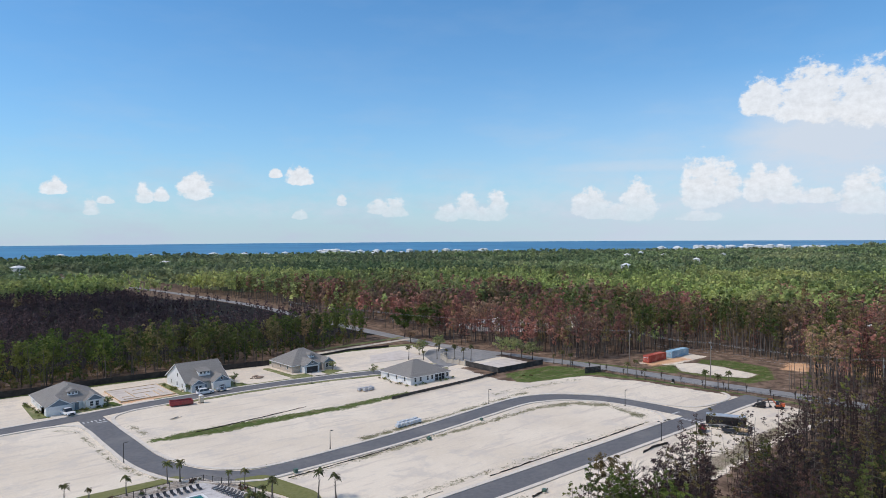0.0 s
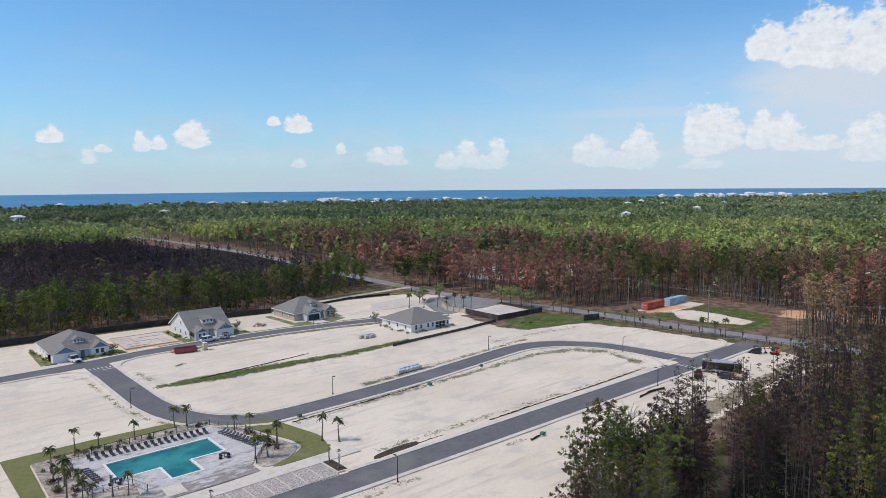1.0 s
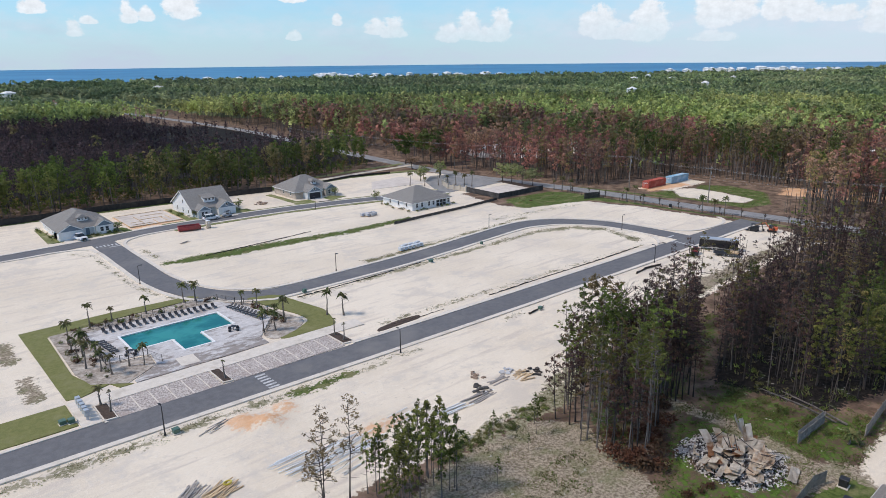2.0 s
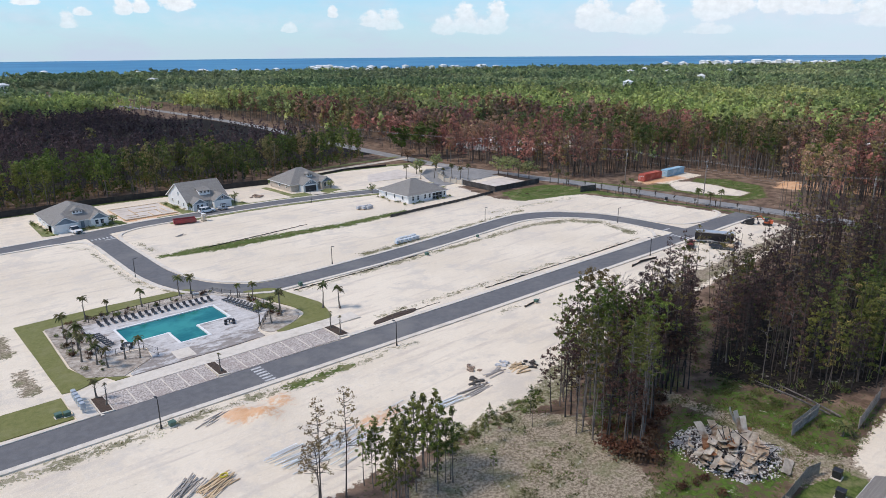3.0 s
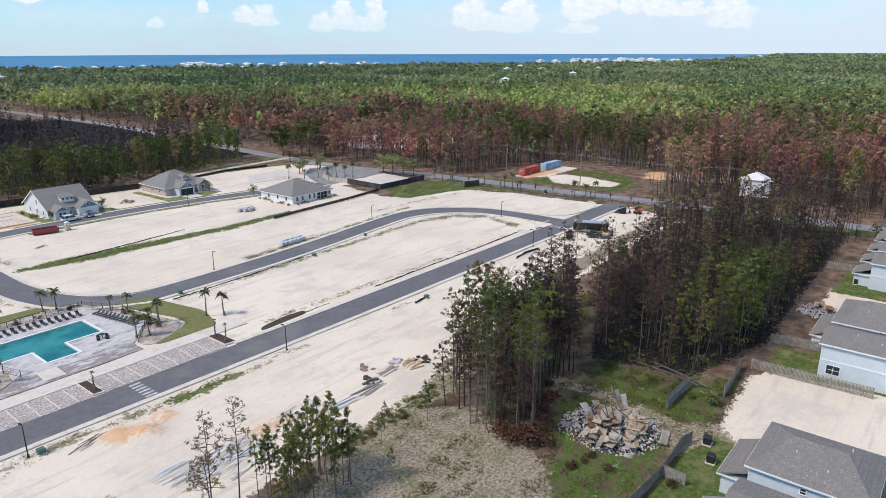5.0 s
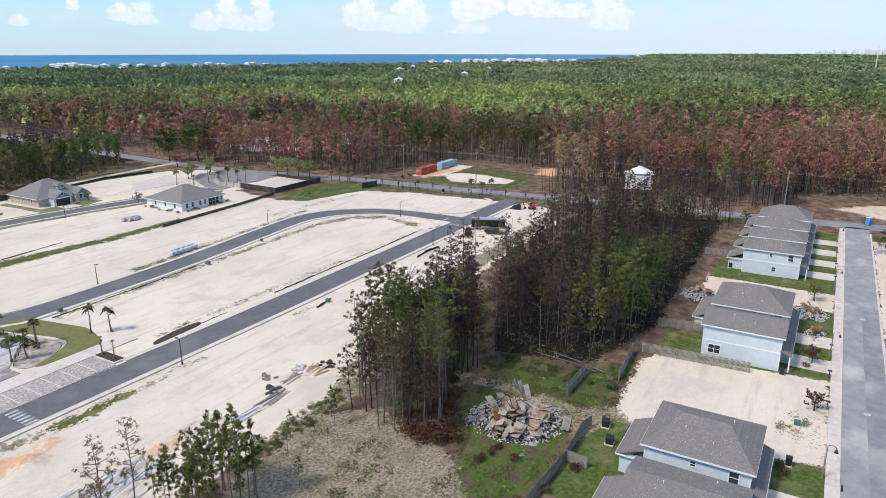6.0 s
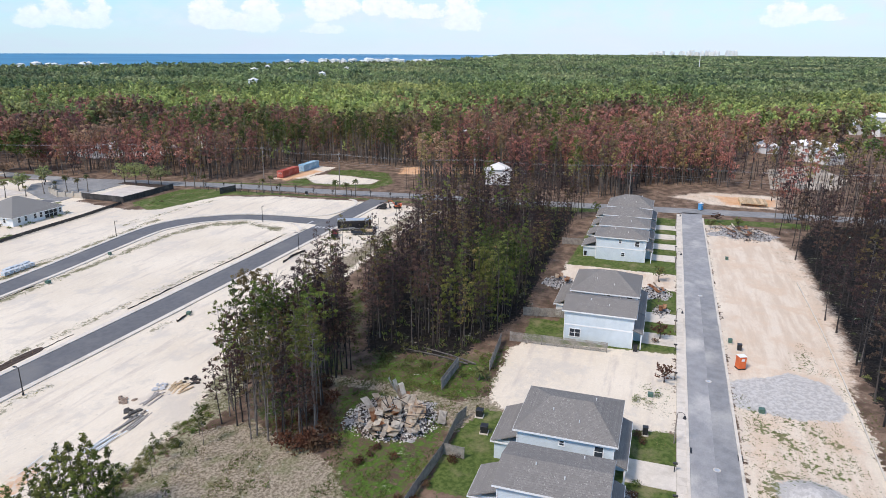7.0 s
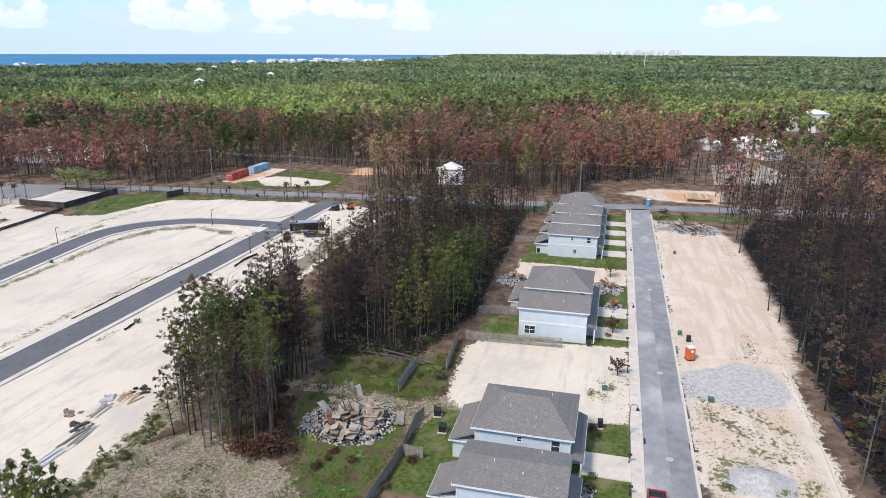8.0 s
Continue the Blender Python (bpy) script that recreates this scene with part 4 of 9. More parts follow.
def build_woods():
    P = scatter(60, 330, 16)
    P = P[clear_of(P)]
    P = P[~((P[:, 0] < 215) & (P[:, 1] < 80) & (np.hypot(P[:, 0], P[:, 1]) < 205))]
    wood("pine_woods", P, fire_of(P), BURNT, (12.5, 16.5), 171, 0.41, (2.3, 3.7), clumps=9)
    U = np.stack([rng.uniform(-10, 184, 900), rng.uniform(239, 264, 900), np.zeros(900)], 1)
    U = U[clear_of(U)]
    wood("undergrowth", U, np.where(rng.uniform(0, 1, len(U)) < 0.75, 0, 1), NEEDLES, (2.0, 5.0), 44, 0.28, (1.0, 1.9), trunks=False, clumps=4)
    G = np.stack([rng.uniform(64, 200, 1150), rng.uniform(21, 60, 1150), np.zeros(1150)], 1)
    G = G[(soft_area(G[:, 0], G[:, 1], GROVE, 0.1) > 0.9) & (soft_area(G[:, 0], G[:, 1], GLADE, 0.1) < 0.3) & ((G[:, 0] > 90) | (rng.uniform(0, 1, 1150) < 0.12))]
    u = rng.uniform(0, 1, len(G))
    green = (G[:, 0] > 100) & (G[:, 0] < 132) & (G[:, 1] < 34)
    kind = np.where(green, np.where(u < 0.84, 0, np.where(u < 0.92, 1, 3)), np.where(G[:, 0] > 150, np.where(u < 0.05, 1, np.where(u < 0.16, 2, 3)), np.where(u < 0.04, 0, np.where(u < 0.2, 1, np.where(u < 0.5, 2, 3)))))
    wood("grove_thicket", G, kind, NEEDLES, (7.5, 15), 260, 0.15, (1.4, 2.5), clumps=10, stem=0.5, needles=True)
    E2 = np.stack([rng.uniform(75, 206, 430), rng.uniform(-78, -35, 430), np.zeros(430)], 1)
    u = rng.uniform(0, 1, len(E2))
    wood("grove_thicket", E2, np.where(u < 0.02, 1, np.where(u < 0.28, 2, 3)), NEEDLES, (8, 14), 240, 0.155, (1.5, 2.6), clumps=10, stem=0.55, needles=True)
    # bare stems left standing between the crowned pines
    for mat, n in (("bark_far", 2600), ("bark_burnt", 2600)):
        r, a = np.sqrt(rng.uniform(206 ** 2, 300 ** 2, n)), rng.uniform(36, 108, n)
        B = np.stack([r * np.sin(np.radians(a)), r * np.cos(np.radians(a)), np.zeros(n)], 1)
        B = B[clear_of(B) & (B[:, 0] > 205)]
        m = len(B)
        me = mesh_of("bare_stems", trunk_quads(B, rng.uniform(6, 14.5, m), rng.uniform(0.08, 0.16, m)), [M[mat]])
        tagged(new("bare_stems", me), "bare standing stems of burnt pines", "woods", kind="stuff")
    P = scatter(330, 640, 26)
    P = P[clear_of(P)]
    wood("pine_woods", P, fire_of(P), ["pine_far_hazed", "singed", "scorched", "burnt_twigs"], (12, 15), 42, 1.02, (2.7, 4.2), clumps=7, deep=0.8)
    U = scatter(228, 335, 30, 30, 108)
    U = U[clear_of(U) & (U[:, 0] > 216)]
    wood("undergrowth", U, fire_of(U), ["pine_far_hazed", "singed", "scorched", "burnt_twigs"], (5, 9.5), 36, 0.5, (1.4, 2.4), trunks=False, clumps=6)
    U = scatter(320, 660, 44)
    U = U[clear_of(U)]
    wood("undergrowth", U, fire_of(U), ["pine_far_hazed", "singed", "scorched", "burnt_twigs"], (7.5, 11), 12, 1.45, (2.4, 3.8), trunks=False, clumps=4, deep=0.7)
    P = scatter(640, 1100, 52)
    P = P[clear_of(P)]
    wood("far_woods", P, np.zeros(len(P), int), ["pine_distant_hazed"] * 4, (11, 13.8), 20, 1.6, (3.6, 5.2), trunks=False, clumps=4, deep=0.5)
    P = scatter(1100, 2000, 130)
    wood("far_woods", P, np.zeros(len(P), int), ["pine_distant_hazed"] * 4, (10.5, 13), 15, 2.6, (5.0, 7.5), trunks=False, clumps=3, deep=0.4)
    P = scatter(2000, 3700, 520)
    wood("far_woods", P, np.zeros(len(P), int), ["pine_distant_hazed"] * 4, (10, 13), 12, 5.0, (10, 15), trunks=False, clumps=3, deep=0.4)


build_woods()


def build_canopy():
    """The closed roof of the woods far out, where single trees can no longer be told."""
    bm = bmesh.new()
    rr = [400 * 1.03 ** i for i in range(86)]
    aa = np.linspace(-6, 122, 150)
    lane = [p for p in MAIN_LINE if p.y > 380]
    grid = []
    for r in rr:
        row = []
        for a in aa:
            q = min(r, coast_at(a) - 12, FAR - 5)
            x, y = q * math.sin(radians(a)), q * math.cos(radians(a))
            burnt = 640 if x < 200 else np.interp(a, FIRE_A, FIRE_R) + 70
            u = min(max((q - burnt) / 80, 0), 1)
            z = 8.8 + 1.6 * noise.noise((x * 0.02, y * 0.02, 0)) + 2.5 * noise.noise((x * 0.0025, y * 0.0025, 4)) * min(1, r / 1500) - 16 * (1 - u * u * (3 - 2 * u))
            if min((x - p.x) ** 2 + (y - p.y) ** 2 for p in lane) < 45 ** 2:
                z = -6.0
            row.append(bm.verts.new((x, y, z)))
        grid.append(row)
    for r0, r1 in zip(grid, grid[1:]):
        for i in range(len(aa) - 1):
            bm.faces.new((r0[i], r0[i + 1], r1[i + 1], r1[i]))
    bmesh.ops.recalc_face_normals(bm, faces=bm.faces)
    m, t, b = nodes_of("canopy")
    co = coords(t)
    c = mixc(t, ramp(t, grain(t, co, 0.09, 6), 0.35, 0.65), (0.085, 0.12, 0.05), (0.19, 0.235, 0.105))
    c = mixc(t, ramp(t, grain(t, co, 0.006, 5), 0.5, 0.7), c, (0.12, 0.14, 0.075))
    t.links.new(c, b.inputs["Base Color"])
    b.inputs["Roughness"].default_value = 0.9
    bump(t, b, grain(t, co, 0.12, 6), 1.0, 6.0)
    tagged(link_bm("far_canopy", bm, m, smooth=True), "unbroken green forest canopy far off", "woods", kind="stuff")


build_canopy()


# ---- single trees ----
def bent_trunk(h, r, lean, bend, sides=6, segs=6):
    """A tapering, slightly crooked stem and the line of its axis."""
    bm = bmesh.new()
    a = random.uniform(0, 6.28)
    dx, dy = math.cos(a), math.sin(a)
    axis = []
    for i in range(segs + 1):
        u = i / segs
        s = lean * u * h + bend * math.sin(u * 3.1)
        axis.append(Vector((dx * s + random.uniform(-0.04, 0.04), dy * s + random.uniform(-0.04, 0.04), u * h)))
    rings = []
    for i, p in enumerate(axis):
        u = i / segs
        rr = r * (1 - 0.82 * u) * (1.35 if i == 0 else 1)
        rings.append([bm.verts.new(p + Vector((rr * math.cos(6.2832 * k / sides), rr * math.sin(6.2832 * k / sides), 0))) for k in range(sides)])
    for r0, r1 in zip(rings, rings[1:]):
        for k in range(sides):
            bm.faces.new((r0[k], r0[(k + 1) % sides], r1[(k + 1) % sides], r1[k]))
    bm.faces.new(rings[-1])

    def at(u):
        f = min(max(u, 0), 0.999) * segs
        i = int(f)
        return axis[i].lerp(axis[i + 1], f - i)
    return bm, at


def limb(bm, p0, p1, r):
    mid = (p0 + p1) / 2 + Vector((0, 0, -0.12 * (p1 - p0).length * random.uniform(-0.6, 1)))
    tube(bm, p0, mid, r, r * 0.7, 3, False)
    tube(bm, mid, p1, r * 0.7, r * 0.25, 3, False)


def pine(name, label, h, r, crown_from, reach, limbs, tufts, tuft, needles, bark, stubs=8, droop=0.1):
    tree = thing(name, label, "tree", 0, 0)
    bm, at = bent_trunk(h, r, random.uniform(0.0, 0.04), random.uniform(-0.25, 0.25))
    ends = []
    for i in range(limbs):
        u = crown_from + (0.985 - crown_from) * ((i + random.random()) / limbs)
        rel = (u - crown_from) / (1 - crown_from)
        ln = reach * (0.45 + 0.75 * math.sin(math.pi * min(1, 0.25 + 0.75 * rel))) * random.uniform(0.55, 1.15) * (1.12 - 0.55 * rel)
        a = random.uniform(0, 6.2832)
        p0 = at(u)
        p1 = p0 + Vector((math.cos(a) * ln, math.sin(a) * ln, ln * random.uniform(-droop, 0.65)))
        limb(bm, p0, p1, 0.028 + 0.012 * ln)
        ends.append((p1, 1.0))
        if ln > 1.0:
            ends.append((p0.lerp(p1, 0.62) + Vector((random.uniform(-0.3, 0.3), random.uniform(-0.3, 0.3), 0.2)), 0.8))
    ends.append((at(0.99) + Vector((0, 0, 0.2)), 0.9))
    for i in range(stubs):
        u = random.uniform(0.25, crown_from)
        a, ln = random.uniform(0, 6.28), random.uniform(0.4, 1.4)
        p0 = at(u)
        limb(bm, p0, p0 + Vector((math.cos(a) * ln, math.sin(a) * ln, ln * random.uniform(-0.4, 0.4))), 0.022)
    part("trunk", bm, bark, tree)
    C, O = [], []
    for p, k in ends:
        for j in range(max(2, int(1.5 * tufts * k * random.uniform(0.6, 1.3)))):
            d = Vector((random.gauss(0, 1), random.gauss(0, 1), random.gauss(0.35, 0.8)))
            d.normalize()
            C.append(p + d * random.uniform(0.1, 0.5) * (0.45 + 0.3 * reach / 2))
            O.append(d)
    me = mesh_mixed("crown", np.zeros((0, 3)), tris_at(np.array(C), np.array(O), rng.uniform(0.6, 1.3, len(C)) * tuft, 0.9), [needles, needles])
    ob = new("crown", me)
    ob.parent = tree
    return tree


PINES = {0: [], 1: [], 2: [], 3: [], 4: []}
for i in range(5):
    PINES[0].append(pine("pine_tree", "tall slender pine with green needle tufts", random.uniform(14.5, 17.5), 0.1, random.uniform(0.56, 0.68), random.uniform(1.4, 2.0), 15, 22, 0.13, M["pine_single"], M["bark_pale"], 14))
    PINES[1].append(pine("pine_tree", "tall pine singed olive brown by fire", random.uniform(13.5, 17), 0.1, random.uniform(0.5, 0.62), random.uniform(1.4, 2.1), 17, 20, 0.125, M["singed_single"], M["bark_pale"], 22))
    PINES[2].append(pine("pine_tree", "scorched pine with rust-brown dead needles", random.uniform(12.5, 16), 0.115, random.uniform(0.35, 0.5), random.uniform(1.5, 2.1), 26, 20, 0.14, M["browned_single"], M["bark_burnt"], 20))
    PINES[3].append(pine("pine_tree", "charred pine with bare blackened branches", random.uniform(12, 17), 0.115, random.uniform(0.35, 0.5), random.uniform(1.7, 2.5), 34, 14, 0.125, M["charred_single"], M["bark_burnt"], 26))
for i in range(3):
    PINES[4].append(pine("pine_tree", "dense green pine with a full low crown", random.uniform(11.5, 14), 0.13, random.uniform(0.12, 0.2), random.uniform(2.1, 2.6), 44, 24, 0.16, M["pine_single"], M["bark"], 3))


def plant_grove():
    pts = []

    def ok(x, y, gap):
        return all((x - a) ** 2 + (y - b) ** 2 > gap * gap for a, b in pts)
    tries = 0
    while len(pts) < 230 and tries < 20000:
        tries += 1
        if len(pts) < 108:
            x, y = random.uniform(62, 84), random.uniform(36, 56)
        elif len(pts) < 152:
            x, y = random.uniform(80, 116), random.uniform(42, 60)
        else:
            x, y = random.uniform(88, 200), random.uniform(22, 60)
        a = np.array([x]), np.array([y])
        if soft_area(a[0], a[1], GROVE, 0.1)[0] < 0.6 or soft_area(a[0], a[1], GLADE, 0.1)[0] > 0.4:
            continue
        if ok(x, y, 0.8 if len(pts) < 108 else 1.2 if len(pts) < 152 else 2.4):
            pts.append((x, y))
    n = 0
    for i, (x, y) in enumerate(pts):
        u = random.random()
        if x < 80:
            k = 0 if u < 0.5 else 1 if u < 0.76 else 2 if u < 0.86 else 3
        elif y > 0.42 * x + 6 or x < 96:
            k = 0 if u < 0.07 else 1 if u < 0.27 else 2 if u < 0.5 else 3
        elif 99 < x < 134 and y < 35:
            k = 4 if u < 0.58 else 0 if u < 0.72 else 1 if u < 0.82 else 2 if u < 0.88 else 3
        else:
            k = 4 if u < 0.06 and x < 140 else 1 if u < 0.16 else 2 if u < 0.36 else 3
        src = random.choice(PINES[k])
        s = random.uniform(0.72, 0.98) if x < 80 else random.uniform(0.75, 1.02)
        t = copy_thing(src, pose(x, y, -0.1, random.uniform(-2, 2), random.uniform(-2, 2), random.uniform(0, 360)))
        t.scale = (s, s, s)
        t["group"] = "pines of the half-burnt grove"
    pts2 = []
    for x, y, k in ((129.2, -30.3, 3), (110.5, -31.3, 3), (106.3, -30.9, 3), (99.4, -31.2, 2), (91.5, -30.4, 2), (73.5, -29.4, 1), (156.5, -33.2, 3), (137.4, -35.4, 3), (88.1, -36.1, 1), (112.5, -32.4, 1)):
        t = copy_thing(PINES[k][int(x) % 5], pose(x, y, -0.1, 0, 2, x * 37))
        t["group"] = "burnt pines beside the east lots"
        pts2.append((x, y))
    tries = 0
    while len(pts2) < 78 and tries < 9000:
        tries += 1
        x, y = random.uniform(70, 205), random.uniform(-72, -29.5)
        if y < -0.42 * x - 4 or (x < 120 and y > -31) or not all((x - a) ** 2 + (y - b) ** 2 > 7.5 for a, b in pts2):
            continue
        if 128 < x < 165 and y > -36 and random.random() < 0.6:
            continue
        pts2.append((x, y))
        u = random.random()
        src = random.choice(PINES[0 if u < 0.02 else 1 if u < 0.06 else 2 if u < 0.4 else 3])
        s = random.uniform(0.85, 1.2)
        t = copy_thing(src, pose(x, y, -0.1, random.uniform(-2, 2), random.uniform(-2, 2), random.uniform(0, 360)))
        t.scale = (s, s, s)
        t["group"] = "burnt pines beside the east lots"


plant_grove()
for x, y, k in ((222.5, 66.5, 2), (225.5, 63.0, 1), (221.5, 57.5, 4), (223.0, 50.0, 2), (220.5, 46.0, 3), (226.0, 45.0, 2), (231.0, 68.5, 2), (222.0, 40.5, 3), (228.0, 37.5, 2), (220.0, 34.0, 3)):
    t = copy_thing(PINES[k][int(x) % 3], pose(x, y, -0.1, 0, 2, x * 37))
    t["group"] = "scorched pines round the white house"
umbrella = pine("pine_tree", "flat-topped olive pine on a tall bare trunk", 14.2, 0.17, 0.72, 3.3, 30, 30, 0.14, M["singed_single"], M["bark_pale"], 10, 0.0)
umbrella.matrix_basis = pose(82.5, 58.0, -0.1)
umbrella["group"] = "pines of the half-burnt grove"


def fallen_tree(x, y, turn, L, rise, label):
    t = thing("fallen_tree", label, "tree", x, y, 0.0, turn)
    bm = bmesh.new()
    tube(bm, (0, 0, 0.12), (L * 0.5, 0.1, 0.12 + rise * 0.55), 0.16, 0.12, 6)
    tube(bm, (L * 0.5, 0.1, 0.12 + rise * 0.55), (L, 0.3, 0.12 + rise), 0.12, 0.05, 6)
    part("trunk", bm, M["bark_pale"], t)
    for i in range(9):
        u = random.uniform(0.35, 0.95)
        p = Vector((L * u, 0.2 * u, 0.12 + rise * u))
        bm = bmesh.new()
        limb(bm, p, p + Vector((random.uniform(0.2, 1.2), random.uniform(-1.1, 1.1), random.uniform(-0.3, 0.9))), 0.035)
        part("branch", bm, M["bark_pale"], t)


fallen_tree(90.8, 26.0, 118, 9.5, 3.4, "dead pine leaning out of the woods")
fallen_tree(91.2, 24.8, 104, 8.0, 2.6, "bare dead pine fallen against the fence")
for k in PINES:                      # the patterns themselves stand inside the woods behind the grove
    for j, src in enumerate(PINES[k]):
        src.matrix_basis = pose(150 + 9 * k + 3 * (j % 2), 30 + 6.5 * j, -0.1) if k < 4 else pose(104 + 7 * j, 27 + 2 * j, -0.1)
        src["group"] = "pines of the half-burnt grove"


def tuft_cloud(name, centre_list, mat, parent, n, size, spread, label=""):
    C, O = [], []
    for c in centre_list:
        for j in range(n):
            d = Vector((random.gauss(0, 1), random.gauss(0, 1), abs(random.gauss(0, 0.8))))
            d.normalize()
            C.append((c[0] + d.x * spread * c[3] * random.uniform(0.3, 1), c[1] + d.y * spread * c[3] * random.uniform(0.3, 1), c[2] + d.z * spread * c[3] * random.uniform(0.2, 1)))
            O.append(d + Vector((0, 0, 0.4)))
    me = mesh_of(name, quads_at(np.array(C), np.array(O), np.full(len(C), size) * rng.uniform(0.6, 1.4, len(C))), [mat])
    ob = new(name, me)
    ob.parent = parent
    if label:
        ob["label"] = label
    return ob


def shrub(label, mat, x, y, r, h, size=0.16, n=110, group=""):
    s = thing("shrub", label, "shrub", x, y, -0.05, 0, group)
    bm = bmesh.new()
    for i in range(6):
        a = random.uniform(0, 6.28)
        tube(bm, (0, 0, 0), (math.cos(a) * r * 0.6, math.sin(a) * r * 0.6, h * random.uniform(0.5, 0.9)), 0.03, 0.01, 3, False)
    part("stem", bm, M["bark"], s)
    cs = [(random.uniform(-r, r) * 0.5, random.uniform(-r, r) * 0.5, h * random.uniform(0.15, 0.5), random.uniform(0.6, 1.0)) for _ in range(4)]
    tuft_cloud("leaves", cs, mat, s, n // 4, size, r * 0.75)
    return s


M["dead_shrub"] = leafy("dead_shrub_leaves", (0.07, 0.03, 0.022), (0.15, 0.07, 0.045), (0.11, 0.07, 0.045), 0.4)
GREEN_S, DEAD_S = [], []
for i in range(3):
    GREEN_S.append(shrub("low green scrub bush on sandy ground", M["shrub"], 47 + i * 2.3, 55.5 + 0.4 * i, 1.4, 1.1, 0.12, 190))
    DEAD_S.append(shrub("fire-browned dead bush on bare ground", M["dead_shrub"], 66 + i * 2, 43.5 - 1.5 * i, 1.3, 1.5, 0.12, 220))


def plant(sources, x0, x1, y0, y1, n, group, smin=0.5, smax=1.2, area=None):
    for i in range(n):
        for _ in range(30):
            x, y = random.uniform(x0, x1), random.uniform(y0, y1)
            if area is None or soft_area(np.array([x]), np.array([y]), area, 0.1)[0] > 0.5:
                break
        t = copy_thing(random.choice(sources), pose(x, y, -0.05, 0, 0, random.uniform(0, 360)))
        s = random.uniform(smin, smax)
        t.scale = (s, s, s * random.uniform(0.8, 1.1))
        t["group"] = group


plant(GREEN_S, 46, 70, 50, 62, 110, "scrub along the edge of the sand", 0.18, 0.55, [(45.7, 55), (49.7, 55.2), (56.6, 56.6), (63.2, 57), (68, 56.5), (65.1, 54), (61.9, 53.1), (51, 53.3), (45.7, 52.1)])
plant(DEAD_S, 60, 79, 34, 48, 40, "dead bushes at the grove", 0.8, 1.8, [(61.5, 40), (63.5, 35), (72, 39.5), (79, 42.5), (77, 46), (66, 44)])
plant(DEAD_S, 56, 66, 20, 32, 12, "dead bushes round the ruin", 0.4, 0.9)
plant(GREEN_S, 80, 100, 24, 42, 22, "bushes round the ruin", 0.3, 0.8)
plant(DEAD_S, 72, 110, -45, -30.5, 14, "dead bushes beside the east lots", 0.6, 1.3)
plant(GREEN_S, 72, 110, -38, -30.0, 14, "bushes beside the east lots", 0.3, 0.7)

# young pines and two scorched poles at the near edge of the sand
for x, y, hh in ((31.0, 56.3, 12.2), (33.2, 54.6, 13.2), (30.0, 55.0, 8.0)):
    t = pine("pine_tree", "slim scorched pine with sparse brown tufts", hh, 0.1, 0.45, 1.7, 30, 13, 0.11, M["singed"], M["bark"], 16, 0.0)
    t.matrix_basis = pose(x, y, -0.1)
YOUNG = [pine("young_pine", "slim young green pine", random.uniform(8.2, 10.2), 0.07, 0.45, 0.95, 22, 22, 0.12, M["pine_single"], M["bark_pale"], 6, 0.0) for _ in range(3)]
for i, yp in enumerate(YOUNG):
    yp.matrix_basis = pose(37.2 + i * 1.3, 50.8 + 0.8 * i, -0.1)
    yp["group"] = "young pines at the edge of the sand"
for i in range(34):
    t = copy_thing(YOUNG[i % 3], pose(34.5 + random.uniform(0, 9.5), 48 + random.uniform(0, 7.5), -0.1, 0, 0, random.uniform(0, 360)))
    s = random.uniform(0.6, 1.12)
    t.scale = (s, s, s)
    t["group"] = "young pines at the edge of the sand"
for x, y, s in ((47.6, 46.2, 0.42), (55.7, 48.8, 0.26), (54.2, 53.5, 0.45), (59.3, 50.6, 0.5), (52, 52, 0.45), (61, 52.5, 0.5)):
    t = copy_thing(YOUNG[0], pose(x, y, -0.05))
    t.scale = (s, s, s)


# low growth: weeds and grass tussocks
M["weed_green"] = leafy("weed_leaves", (0.09, 0.13, 0.035), (0.20, 0.26, 0.08), (0.18, 0.18, 0.08), 0.3)
M["weed_dry"] = leafy("dry_weed_stalks", (0.16, 0.13, 0.07), (0.30, 0.25, 0.14), (0.12, 0.11, 0.05), 0.3)


def tussocks(areas, dense, size, dry, label):
    """Tussocks of blades strewn over outlines of the plan, thick in clumps and bare between."""
    spots = []
    for a in areas:
        xs, ys = [p[0] for p in a], [p[1] for p in a]
        n = int((max(xs) - min(xs)) * (max(ys) - min(ys)) * dense)
        P = np.stack([rng.uniform(min(xs) - 0.5, max(xs) + 0.5, n), rng.uniform(min(ys) - 0.5, max(ys) + 0.5, n), np.zeros(n)], 1)
        spots.append(P[(soft_area(P[:, 0], P[:, 1], a, 1.0) > rng.uniform(0.3, 0.8, n)) & (field(P, 4.5, 71) + rng.normal(0, 0.12, n) > 0.5)])
    P = np.concatenate(spots)
    n = len(P)
    for mat, sel in (("weed_green", rng.uniform(0, 1, n) > dry), ("weed_dry", None)):
        keep = sel if sel is not None else ~last
        last = keep
        Q = np.repeat(P[keep], 4, axis=0)
        if not len(Q):
            continue
        s = np.repeat(rng.uniform(0.5, 1.5, keep.sum()), 4) * size
        Q = Q + rng.normal(0, 1, Q.shape) * s[:, None] * np.array([0.7, 0.7, 0.12]) + np.array([0, 0, 0.35]) * s[:, None]
        d = rng.normal(0, 1, Q.shape)
        d[:, 2] = np.abs(d[:, 2]) + 0.3
        me = mesh_mixed("weed_tussocks", np.zeros((0, 3)), blades_at(Q - np.array([0, 0, 0.3]) * s[:, None], d * np.array([0.8, 0.8, 1.3]), s * 2.6, s * 0.36), [M["bark"], M[mat]])
        tagged(new("weed_tussocks", me), label if mat == "weed_green" else label + ", dry and brown", "weeds", kind="stuff")


